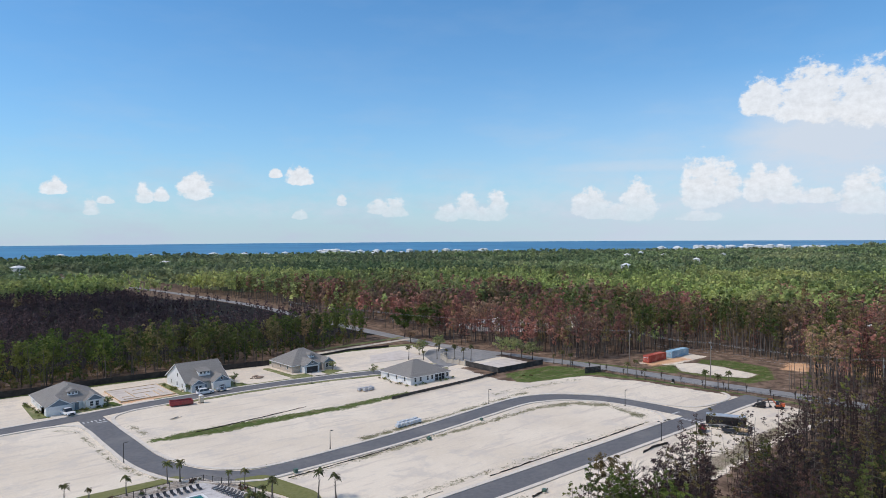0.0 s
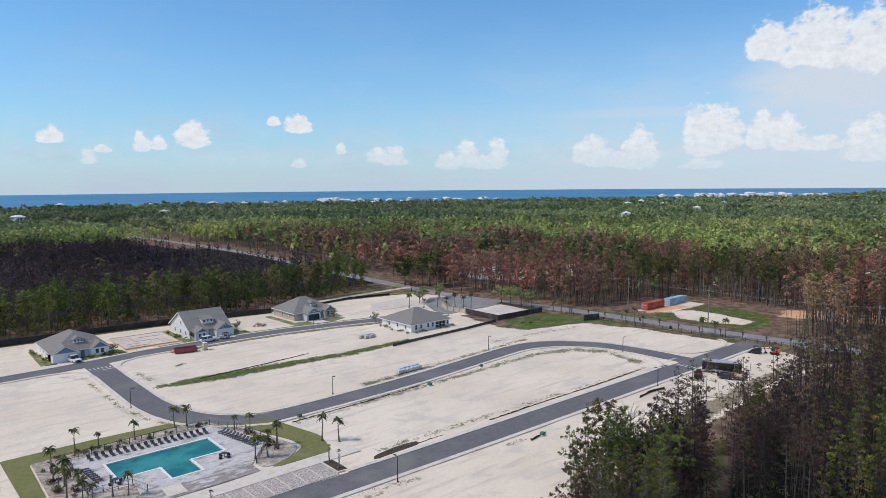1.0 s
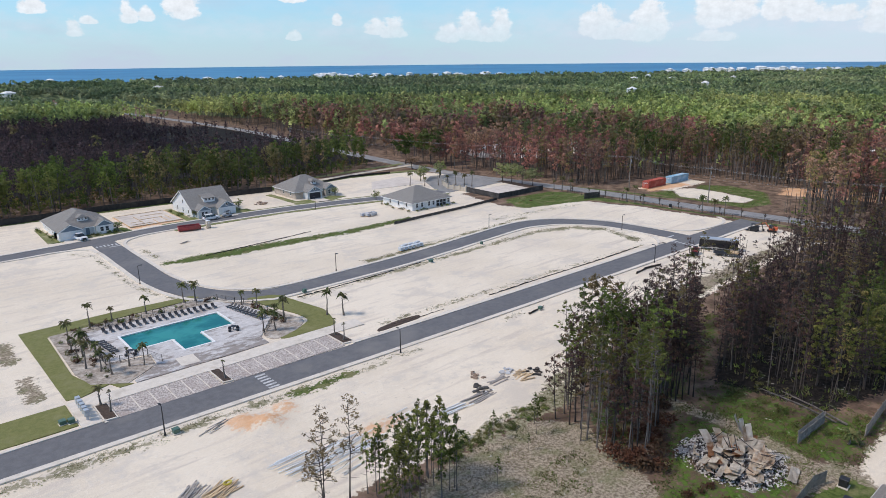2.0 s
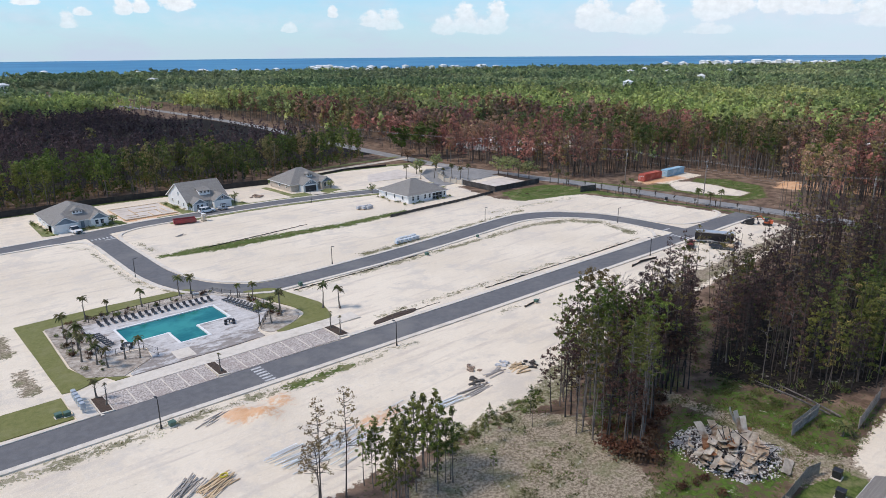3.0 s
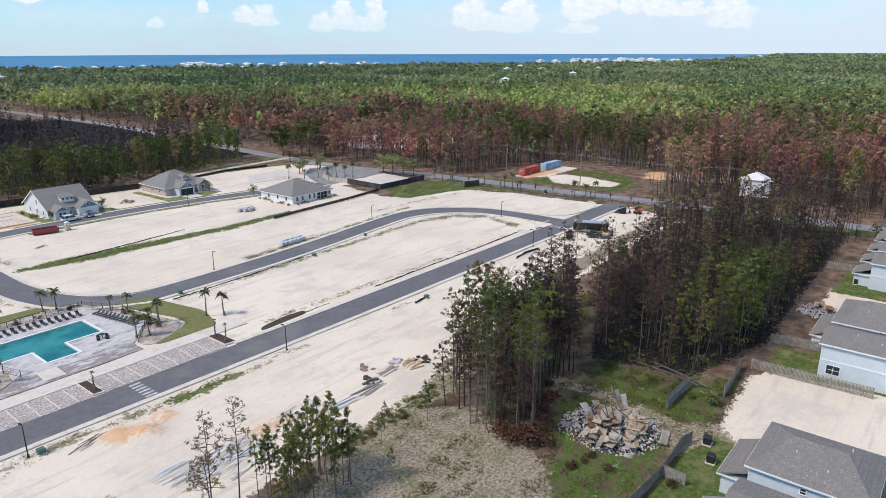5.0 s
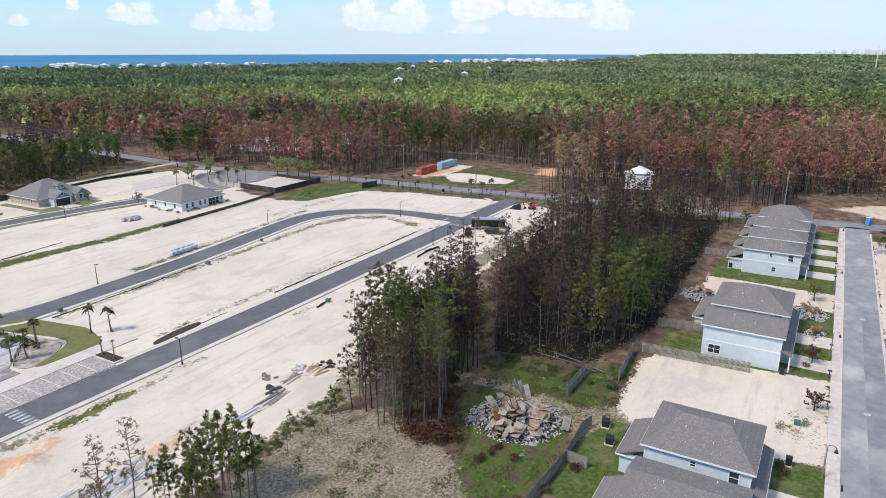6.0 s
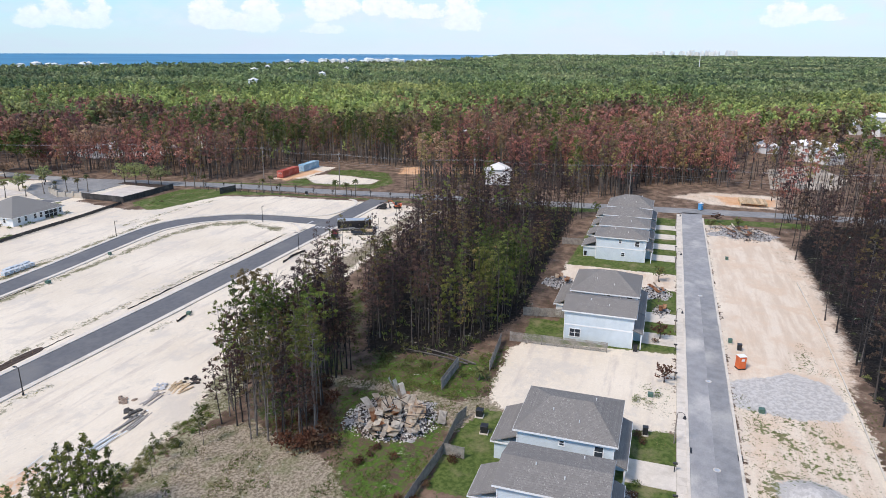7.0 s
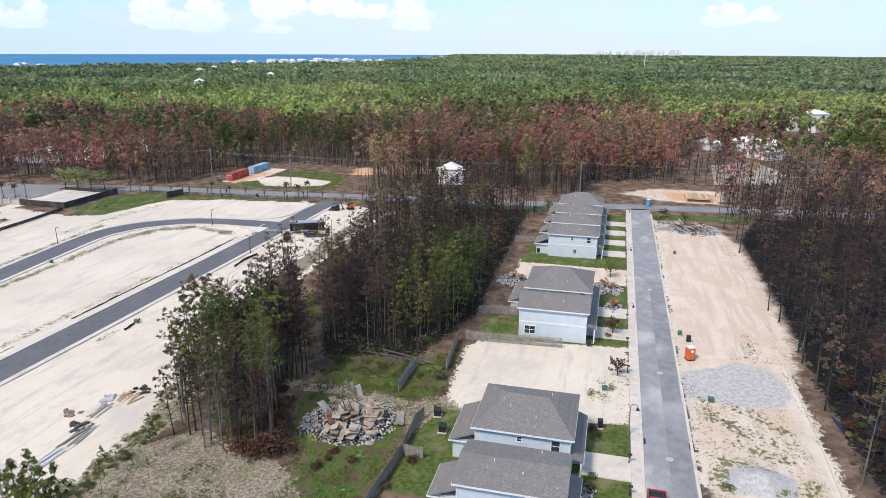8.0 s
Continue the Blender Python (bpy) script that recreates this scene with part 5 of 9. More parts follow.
tussocks(SCRUB, 18.0, 0.085, 0.15, "ragged green weeds on burnt ground")
tussocks(WEEDS + RAGGED, 11.0, 0.055, 0.45, "sparse weeds on pale sand")
tussocks(THIN + LOTS, 9.0, 0.05, 0.3, "thin weeds on the graded lots")
tussocks([[(40, 40), (40, 54), (64, 53), (66, 40)], [(66, -27.5), (105, -28), (93, -30.5), (66, -31)]], 10.0, 0.055, 0.7, "weeds and stubble beside the woods")
tussocks([ASH[2]], 1.0, 0.22, 0.3, "sprouting weeds on the ash of the grove")


# ---- buildings ----
def siding(name, c1, c2, pitch=0.18, rough=0.6):
    m, t, b = nodes_of(name)
    co = coords(t, True)
    xyz = t.nodes.new("ShaderNodeSeparateXYZ")
    t.links.new(co, xyz.inputs[0])
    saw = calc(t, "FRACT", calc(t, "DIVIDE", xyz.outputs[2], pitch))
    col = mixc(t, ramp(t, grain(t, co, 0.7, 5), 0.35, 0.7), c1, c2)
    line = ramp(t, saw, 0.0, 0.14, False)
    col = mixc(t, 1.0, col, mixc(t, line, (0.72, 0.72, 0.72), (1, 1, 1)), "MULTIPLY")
    t.links.new(col, b.inputs["Base Color"])
    b.inputs["Roughness"].default_value = rough
    bump(t, b, saw, 0.35, 0.02)
    return m


def shingles(name, c1, c2, c3):
    m, t, b = nodes_of(name)
    co = coords(t, True)
    br = t.nodes.new("ShaderNodeTexBrick")
    br.inputs["Scale"].default_value = 1.0
    br.inputs["Brick Width"].default_value, br.inputs["Row Height"].default_value = 0.32, 0.14
    br.inputs["Mortar Size"].default_value = 0.006
    br.inputs["Color1"].default_value, br.inputs["Color2"].default_value, br.inputs["Mortar"].default_value = (*c1, 1), (*c2, 1), (c1[0] * 0.55, c1[1] * 0.55, c1[2] * 0.55, 1)
    rot = t.nodes.new("ShaderNodeVectorMath")
    rot.operation = "MULTIPLY"
    rot.inputs[1].default_value = (1, 1, 1)
    xyz = t.nodes.new("ShaderNodeSeparateXYZ")
    t.links.new(co, xyz.inputs[0])
    com = t.nodes.new("ShaderNodeCombineXYZ")
    t.links.new(xyz.outputs[1], com.inputs[0])
    t.links.new(calc(t, "MULTIPLY", xyz.outputs[2], 2.0), com.inputs[1])
    t.links.new(com.outputs[0], br.inputs["Vector"])
    col = mixc(t, ramp(t, grain(t, co, 6.0, 3), 0.60, 0.67), br.outputs["Color"], c3)
    col = mixc(t, ramp(t, grain(t, co, 0.35, 4), 0.4, 0.8), col, c1)
    t.links.new(col, b.inputs["Base Color"])
    b.inputs["Roughness"].default_value = 0.9
    bump(t, b, grain(t, co, 12, 3), 0.4, 0.02)
    return m


M["roof_grey"] = shingles("grey_shingles", (0.20, 0.19, 0.175), (0.25, 0.24, 0.222), (0.31, 0.30, 0.28))
M["roof_dark"] = shingles("charcoal_shingles", (0.185, 0.171, 0.157), (0.235, 0.219, 0.20), (0.40, 0.375, 0.345))
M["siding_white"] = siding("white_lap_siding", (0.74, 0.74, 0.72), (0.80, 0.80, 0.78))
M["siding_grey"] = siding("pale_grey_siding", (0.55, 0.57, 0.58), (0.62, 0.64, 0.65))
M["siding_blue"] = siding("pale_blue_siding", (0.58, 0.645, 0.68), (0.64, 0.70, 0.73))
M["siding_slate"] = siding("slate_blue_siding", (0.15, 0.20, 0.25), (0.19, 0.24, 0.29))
M["stone_tan"] = surface("tan_brick", (0.42, 0.36, 0.30), (0.52, 0.46, 0.39), 2.5, 0.9, (0.34, 0.29, 0.25), 0.8)
M["trim"] = surface("white_trim", (0.76, 0.76, 0.75), (0.82, 0.82, 0.80), 1.5, 0.5, None, 1, 0.1, 0.05)
M["garage"] = surface("white_garage_panel", (0.70, 0.70, 0.68), (0.78, 0.78, 0.76), 1.0, 0.5, None, 1, 0.1, 0.05)
M["black"] = surface("black_metal", (0.012, 0.012, 0.014), (0.03, 0.03, 0.032), 3, 0.5, None, 1, 0.2, 0.05)
M["screen"] = surface("dark_screen", (0.015, 0.016, 0.018), (0.03, 0.031, 0.034), 2, 0.6, None, 1, 0.2, 0.0)
M["fence_wood"] = surface("weathered_fence_wood", (0.22, 0.20, 0.175), (0.33, 0.30, 0.26), 2.0, 0.9, (0.14, 0.125, 0.11), 0.6, 0.3, 0.4, local=False)
M["fence_black"] = surface("black_silt_fabric", (0.012, 0.011, 0.01), (0.035, 0.03, 0.027), 0.7, 0.8, (0.06, 0.05, 0.04), 0.2, 0.2, 0.2, local=False)
M["fence_dark"] = surface("dark_stained_boards", (0.035, 0.032, 0.03), (0.07, 0.064, 0.058), 1.0, 0.85, (0.11, 0.10, 0.09), 0.4, 0.3, 0.3, local=False)


def glass_pane():
    m, t, b = nodes_of("window_glass")
    t.links.new(mixc(t, grain(t, coords(t, True), 1.2, 3), (0.02, 0.026, 0.032), (0.05, 0.06, 0.07)), b.inputs["Base Color"])
    b.inputs["Roughness"].default_value, b.inputs["IOR"].default_value = 0.06, 1.5
    return m


M["glass"] = glass_pane()


def roof_hip(bm, x0, x1, y0, y1, ze, zr, axis="x", in0=0.0, in1=0.0, t=0.2):
    """A roof with its ridge along the axis; in0 and in1: how far the ridge stops short of either end (0: a gable)."""
    if axis == "x":
        ym = (y0 + y1) / 2
        a, b = (x0 + in0, ym, zr), (x1 - in1, ym, zr)
        slab_face(bm, [(x0, y0, ze), (x1, y0, ze), b, a], t)
        slab_face(bm, [(x1, y1, ze), (x0, y1, ze), a, b], t)
        if in0:
            slab_face(bm, [(x0, y1, ze), (x0, y0, ze), a], t)
        if in1:
            slab_face(bm, [(x1, y0, ze), (x1, y1, ze), b], t)
    else:
        xm = (x0 + x1) / 2
        a, b = (xm, y0 + in0, zr), (xm, y1 - in1, zr)
        slab_face(bm, [(x1, y0, ze), (x1, y1, ze), b, a], t)
        slab_face(bm, [(x0, y1, ze), (x0, y0, ze), a, b], t)
        if in0:
            slab_face(bm, [(x0, y0, ze), (x1, y0, ze), a], t)
        if in1:
            slab_face(bm, [(x1, y1, ze), (x0, y1, ze), b], t)


def gable_wall(bm, axis, at, c0, c1, ze, zr, thick=0.15):
    """The three-cornered wall under a gable; it faces along the axis at that place."""
    m = (c0 + c1) / 2
    for p, q in (((c0, ze), (c1, ze)),):
        pts = [(p[0], p[1]), (q[0], q[1]), (m, zr)]
    lo, hi = [], []
    for c, z in pts:
        lo.append(bm.verts.new((at, c, z) if axis == "x" else (c, at, z)))
        hi.append(bm.verts.new((at + thick, c, z) if axis == "x" else (c, at + thick, z)))
    bm.faces.new(lo), bm.faces.new(hi[::-1])
    for i in range(3):
        j = (i + 1) % 3
        bm.faces.new((lo[i], hi[i], hi[j], lo[j]))
    bmesh.ops.recalc_face_normals(bm, faces=bm.faces)


def window(parent, side, at, c, z, w, h, bars=(1, 1), name="window"):
    """A window in a wall facing -x ('w'), -y ('s') or +x ('e'), centred at c along the wall and z above the ground."""
    def place(bm, a0, a1, z0, z1, d0, d1):
        if side == "s":
            box(bm, a0, a1, at - d1, at - d0, z0, z1)
        elif side == "w":
            box(bm, at - d1, at - d0, a0, a1, z0, z1)
        else:
            box(bm, at + d0, at + d1, a0, a1, z0, z1)
    e = new(name)
    e.parent = parent
    e.empty_display_size = 0.2
    bm = bmesh.new()
    f = 0.1
    place(bm, c - w / 2 - f, c + w / 2 + f, z + h / 2, z + h / 2 + f, -0.02, 0.07)
    place(bm, c - w / 2 - f, c - w / 2, z - h / 2, z + h / 2, -0.02, 0.06)
    place(bm, c + w / 2, c + w / 2 + f, z - h / 2, z + h / 2, -0.02, 0.06)
    for i in range(1, bars[0]):
        q = c - w / 2 + w * i / bars[0]
        place(bm, q - 0.035, q + 0.035, z - h / 2, z + h / 2, 0.0, 0.05)
    for i in range(1, bars[1] + 1):
        q = z - h / 2 + h * i / (bars[1] + 1)
        place(bm, c - w / 2, c + w / 2, q - 0.03, q + 0.03, 0.0, 0.045)
    part("frame", bm, M["trim"], e)
    bm = bmesh.new()
    place(bm, c - w / 2 - f - 0.04, c + w / 2 + f + 0.04, z - h / 2 - 0.09, z - h / 2, -0.02, 0.11)
    part("sill", bm, M["trim"], e)
    bm = bmesh.new()
    place(bm, c - w / 2, c + w / 2, z - h / 2, z + h / 2, -0.02, 0.02)
    part("pane", bm, M["glass"], e)


def garage_door(parent, x0, x1, y, h=2.15):
    e = new("garage_door")
    e.parent = parent
    bm = bmesh.new()
    for i in range(4):
        z0, z1 = 0.05 + h * i / 4, 0.05 + h * (i + 1) / 4 - 0.03
        box(bm, x0, x1, y - 0.06, y, z0, z1)
        n = int((x1 - x0) / 1.1)
        for k in range(n):
            w = (x1 - x0) / n
            box(bm, x0 + k * w + 0.1, x0 + (k + 1) * w - 0.1, y - 0.075, y - 0.05, z0 + 0.08, z1 - 0.08)
    part("garage_door_panel", bm, M["garage"], e)
    bm = bmesh.new()
    box(bm, x0 - 0.14, x0, y - 0.09, y, 0, h + 0.1), box(bm, x1, x1 + 0.14, y - 0.09, y, 0, h + 0.1), box(bm, x0 - 0.14, x1 + 0.14, y - 0.1, y, h + 0.1, h + 0.26)
    part("frame", bm, M["trim"], e)


def eaves(parent, x0, x1, y0, y1, z, t=0.18):
    bm = bmesh.new()
    for a in ((x0, x1, y0 - 0.03, y0 + 0.03), (x0, x1, y1 - 0.03, y1 + 0.03), (x0 - 0.03, x0 + 0.03, y0, y1), (x1 - 0.03, x1 + 0.03, y0, y1)):
        box(bm, a[0], a[1], a[2], a[3], z - t - 0.06, z - 0.03)
    box(bm, x0 + 0.05, x1 - 0.05, y0 + 0.05, y1 - 0.05, z - t - 0.03, z - t)
    part("fascia", bm, M["trim"], parent, "white painted eaves board")


def front_gable(h, x0, x1, y_front, y_back, ze, zr, face_mat, wall_mat, over=0.35):
    """A street-side wing whose gable faces -y."""
    bm = bmesh.new()
    box(bm, x0, x1, y_front, y_back, -0.1, ze)
    part("wall", bm, wall_mat, h)
    bm = bmesh.new()
    gable_wall(bm, "y", y_front, x0, x1, ze - 0.02, zr - 0.15)
    part("gable", bm, face_mat, h, "slate blue gable face")
    bm = bmesh.new()
    roof_hip(bm, x0 - over, x1 + over, y_front - over, y_back, ze - 0.05, zr, "y", 0, 0)
    part("roof", bm, M["roof_grey"], h)
    xm = (x0 + x1) / 2
    for s0, s1 in (((x0 - over, ze - 0.1), (xm, zr - 0.06)), ((xm, zr - 0.06), (x1 + over, ze - 0.1))):
        bm = bmesh.new()
        slab_face(bm, [(s0[0], y_front - over - 0.05, s0[1]), (s1[0], y_front - over - 0.05, s1[1]), (s1[0], y_front - over + 0.02, s1[1]), (s0[0], y_front - over + 0.02, s0[1])], 0.2)
        part("bargeboard", bm, M["trim"], h)


def dormer(h, x0, x1, y0, y1, z0, z1, shed=False):
    bm = bmesh.new()
    box(bm, x0, x1, y0, y1, z0, z1)
    part("dormer", bm, M["siding_white"], h)
    bm = bmesh.new()
    if shed:
        slab_face(bm, [(x0 - 0.3, y0 - 0.35, z1 - 0.02), (x1 + 0.3, y0 - 0.35, z1 - 0.02), (x1 + 0.3, y1 + 1.6, z1 + 0.75), (x0 - 0.3, y1 + 1.6, z1 + 0.75)], 0.16)
    else:
        roof_hip(bm, x0 - 0.3, x1 + 0.3, y0 - 0.3, y1 + 1.2, z1 - 0.02, z1 + 0.8, "y", 0.7, 0)
    part("dormer_roof", bm, M["roof_grey"], h)
    n = 3 if x1 - x0 > 2.4 else 2
    for i in range(n):
        window(h, "s", y0, x0 + (x1 - x0) * (i + 0.5) / n, (z0 + z1) / 2 + 0.25, (x1 - x0) / n * 0.55, 0.65, name="dormer_window")


def paving(name, label, pts, mat, z=0.05, category="paving"):
    bm = bmesh.new()
    poly(bm, pts, -0.2, z)
    bmesh.ops.recalc_face_normals(bm, faces=bm.faces)
    return tagged(link_bm(name, bm, mat), label, category, kind="structure")


def house_one():
    h = thing("house", "white single-storey house with hipped grey shingle roof and dormer", "house", 0, 0)
    bm = bmesh.new()
    box(bm, 36, 51.5, 204, 223, -0.1, 2.62)
    part("wall", bm, M["siding_white"], h)
    bm = bmesh.new()
    roof_hip(bm, 35.4, 52.1, 203.4, 223.6, 2.6, 6.7, "y", 7.4, 7.4)
    part("roof", bm, M["roof_grey"], h)
    eaves(h, 35.4, 52.1, 203.4, 223.6, 2.6)
    front_gable(h, 36, 42.6, 201.0, 208, 2.62, 4.7, M["siding_slate"], M["siding_white"])
    garage_door(h, 36.9, 41.7, 201.0)
    front_gable(h, 46.6, 51.5, 202.6, 208, 2.62, 4.5, M["siding_slate"], M["siding_white"])
    window(h, "s", 202.6, 48.2, 1.5, 0.9, 1.3), window(h, "s", 202.6, 49.7, 1.5, 0.9, 1.3)
    dormer(h, 42.6, 45.4, 206.2, 208.6, 4.0, 5.2)
    bm = bmesh.new()
    box(bm, 44, 45.0, 203.85, 204, 0.1, 2.2)
    part("door", bm, M["siding_slate"], h, "dark blue front door")
    for x in (42.9, 46.3):
        bm = bmesh.new()
        box(bm, x - 0.15, x + 0.15, 203.1, 203.4, 0, 2.5, 0.02)
        part("porch_post", bm, M["trim"], h)
    for y in (209, 214, 219):
        window(h, "w", 36, y, 1.6, 0.8, 1.2)
    h.matrix_basis = Matrix.Translation((36 * 0.08, 201 * 0.08, 0)) @ Matrix.Diagonal((0.92, 0.92, 0.92, 1))
    return h


def house_two():
    h = thing("house", "white house with steep gabled grey shingle roof and shed dormer", "house", 0, 0)
    bm = bmesh.new()
    box(bm, 73.8, 88.5, 205, 224, -0.1, 2.9)
    gable_wall(bm, "x", 73.8, 205, 224, 2.88, 8.0), gable_wall(bm, "x", 88.35, 205, 224, 2.88, 8.0)
    part("wall", bm, M["siding_white"], h)
    bm = bmesh.new()
    roof_hip(bm, 73.3, 89.0, 204.3, 224.7, 2.8, 8.3, "x")
    part("roof", bm, M["roof_grey"], h)
    for x in (73.24, 88.98):
        bm = bmesh.new()
        slab_face(bm, [(x, 204.3, 2.75), (x + 0.1, 204.3, 2.75), (x + 0.1, 214.5, 8.26), (x, 214.5, 8.26)], 0.3)
        slab_face(bm, [(x, 214.5, 8.26), (x + 0.1, 214.5, 8.26), (x + 0.1, 224.7, 2.75), (x, 224.7, 2.75)], 0.3)
        part("bargeboard", bm, M["trim"], h)
    front_gable(h, 74.6, 79.2, 201.5, 207, 2.7, 4.3, M["siding_slate"], M["siding_grey"])
    window(h, "s", 201.5, 76.2, 1.5, 0.9, 1.3), window(h, "s", 201.5, 77.5, 1.5, 0.9, 1.3)
    front_gable(h, 82.2, 88.5, 201.8, 208, 2.7, 5.0, M["siding_slate"], M["siding_white"])
    garage_door(h, 82.9, 87.8, 201.8)
    window(h, "s", 201.8, 85.3, 3.6, 0.7, 0.8)
    dormer(h, 79.2, 83.2, 207.0, 209.6, 4.2, 5.8, True)
    bm = bmesh.new()
    box(bm, 80.0, 81.0, 204.85, 205, 0.1, 2.2)
    part("door", bm, M["siding_slate"], h, "dark blue front door")
    for x in (79.5, 81.9):
        bm = bmesh.new()
        box(bm, x - 0.14, x + 0.14, 204.3, 204.6, 0, 2.75, 0.02)
        part("porch_post", bm, M["trim"], h)
    for y, z in ((213, 4.6), (213.5, 1.6), (208.5, 1.6), (219, 1.6)):
        window(h, "w", 73.8, y, z, 0.8, 1.25)
    h.matrix_basis = Matrix.Translation((73.8 * 0.12, 201.5 * 0.12, 0)) @ Matrix.Diagonal((0.88, 0.88, 0.90, 1))
    return h


def house_three():
    h = thing("house", "tan brick house with hipped grey roof and an open garage", "house", 0, 0)
    bm = bmesh.new()
    box(bm, 111.2, 126.5, 207.5, 223, -0.1, 2.62)
    part("wall", bm, M["stone_tan"], h)
    bm = bmesh.new()
    roof_hip(bm, 110.6, 127.1, 206.9, 223.6, 2.6, 7.0, "x", 7.2, 7.2)
    part("roof", bm, M["roof_grey"], h)
    eaves(h, 110.6, 127.1, 206.9, 223.6, 2.6)
    front_gable(h, 114.2, 119.8, 204.2, 211, 2.62, 4.6, M["siding_slate"], M["siding_grey"])
    window(h, "s", 204.2, 117.0, 3.5, 0.7, 0.75)
    # Solid dark panel in place of the shade inside the open garage.
    bm = bmesh.new()
    box(bm, 114.8, 119.2, 204.12, 204.22, 0.05, 2.2)
    part("garage_shade_panel", bm, M["screen"], h, "flat dark panel painting the shade inside the open garage")
    bm = bmesh.new()
    box(bm, 114.6, 114.8, 204.1, 204.2, 0, 2.3), box(bm, 119.2, 119.4, 204.1, 204.2, 0, 2.3), box(bm, 114.6, 119.4, 204.1, 204.2, 2.2, 2.45)
    part("garage_frame", bm, M["trim"], h)
    front_gable(h, 122.2, 126.5, 205.6, 211, 2.62, 4.3, M["siding_slate"], M["stone_tan"])
    window(h, "s", 205.6, 123.7, 1.5, 0.9, 1.3), window(h, "s", 205.6, 125.1, 1.5, 0.9, 1.3)
    dormer(h, 119.0, 120.9, 209.6, 211.6, 4.1, 5.1)
    bm = bmesh.new()
    box(bm, 120.4, 121.4, 207.35, 207.5, 0.1, 2.2)
    part("door", bm, M["siding_slate"], h, "dark front door")
    for y in (211, 216):
        window(h, "w", 111.2, y, 1.6, 0.8, 1.2)
    return h


def house_four():
    h = thing("house", "white house with a wide pyramid roof and screened back porch", "house", 0, 0)
    bm = bmesh.new()
    box(bm, 129.6, 139.6, 165.2, 181, -0.1, 2.52), box(bm, 139.6, 145.6, 168.6, 181, -0.1, 2.52), box(bm, 144.0, 145.6, 165.2, 168.6, -0.1, 2.52)
    part("wall", bm, M["siding_white"], h)
    bm = bmesh.new()
    roof_hip(bm, 129.0, 146.2, 164.6, 181.6, 2.5, 6.3, "x", 8.0, 8.0)
    part("roof", bm, M["roof_grey"], h)
    eaves(h, 129.0, 146.2, 164.6, 181.6, 2.5)
    bm = bmesh.new()
    box(bm, 139.6, 144.0, 165.4, 165.5, 0.1, 2.4)
    part("porch_screen", bm, M["screen"], h, "dark insect screen of the porch")
    bm = bmesh.new()
    for x in (139.7, 141.2, 142.6, 143.9):
        box(bm, x - 0.06, x + 0.06, 165.3, 165.42, 0, 2.45)
    box(bm, 139.6, 144, 165.3, 165.42, 1.0, 1.1)
    part("porch_frame", bm, M["trim"], h)
    for x in (131.5, 133.6, 136.5, 138.4):
        window(h, "s", 165.2, x, 1.45, 0.8, 1.4)
    window(h, "s", 165.2, 144.8, 1.45, 0.7, 1.4)
    for y in (168.2, 172.5, 177):
        window(h, "w", 129.6, y, 1.5, 0.8, 1.3)
    return h


house_one(), house_two(), house_three(), house_four()

TOWN_LABEL = "two-storey pale blue sided townhouse with charcoal hipped roof"


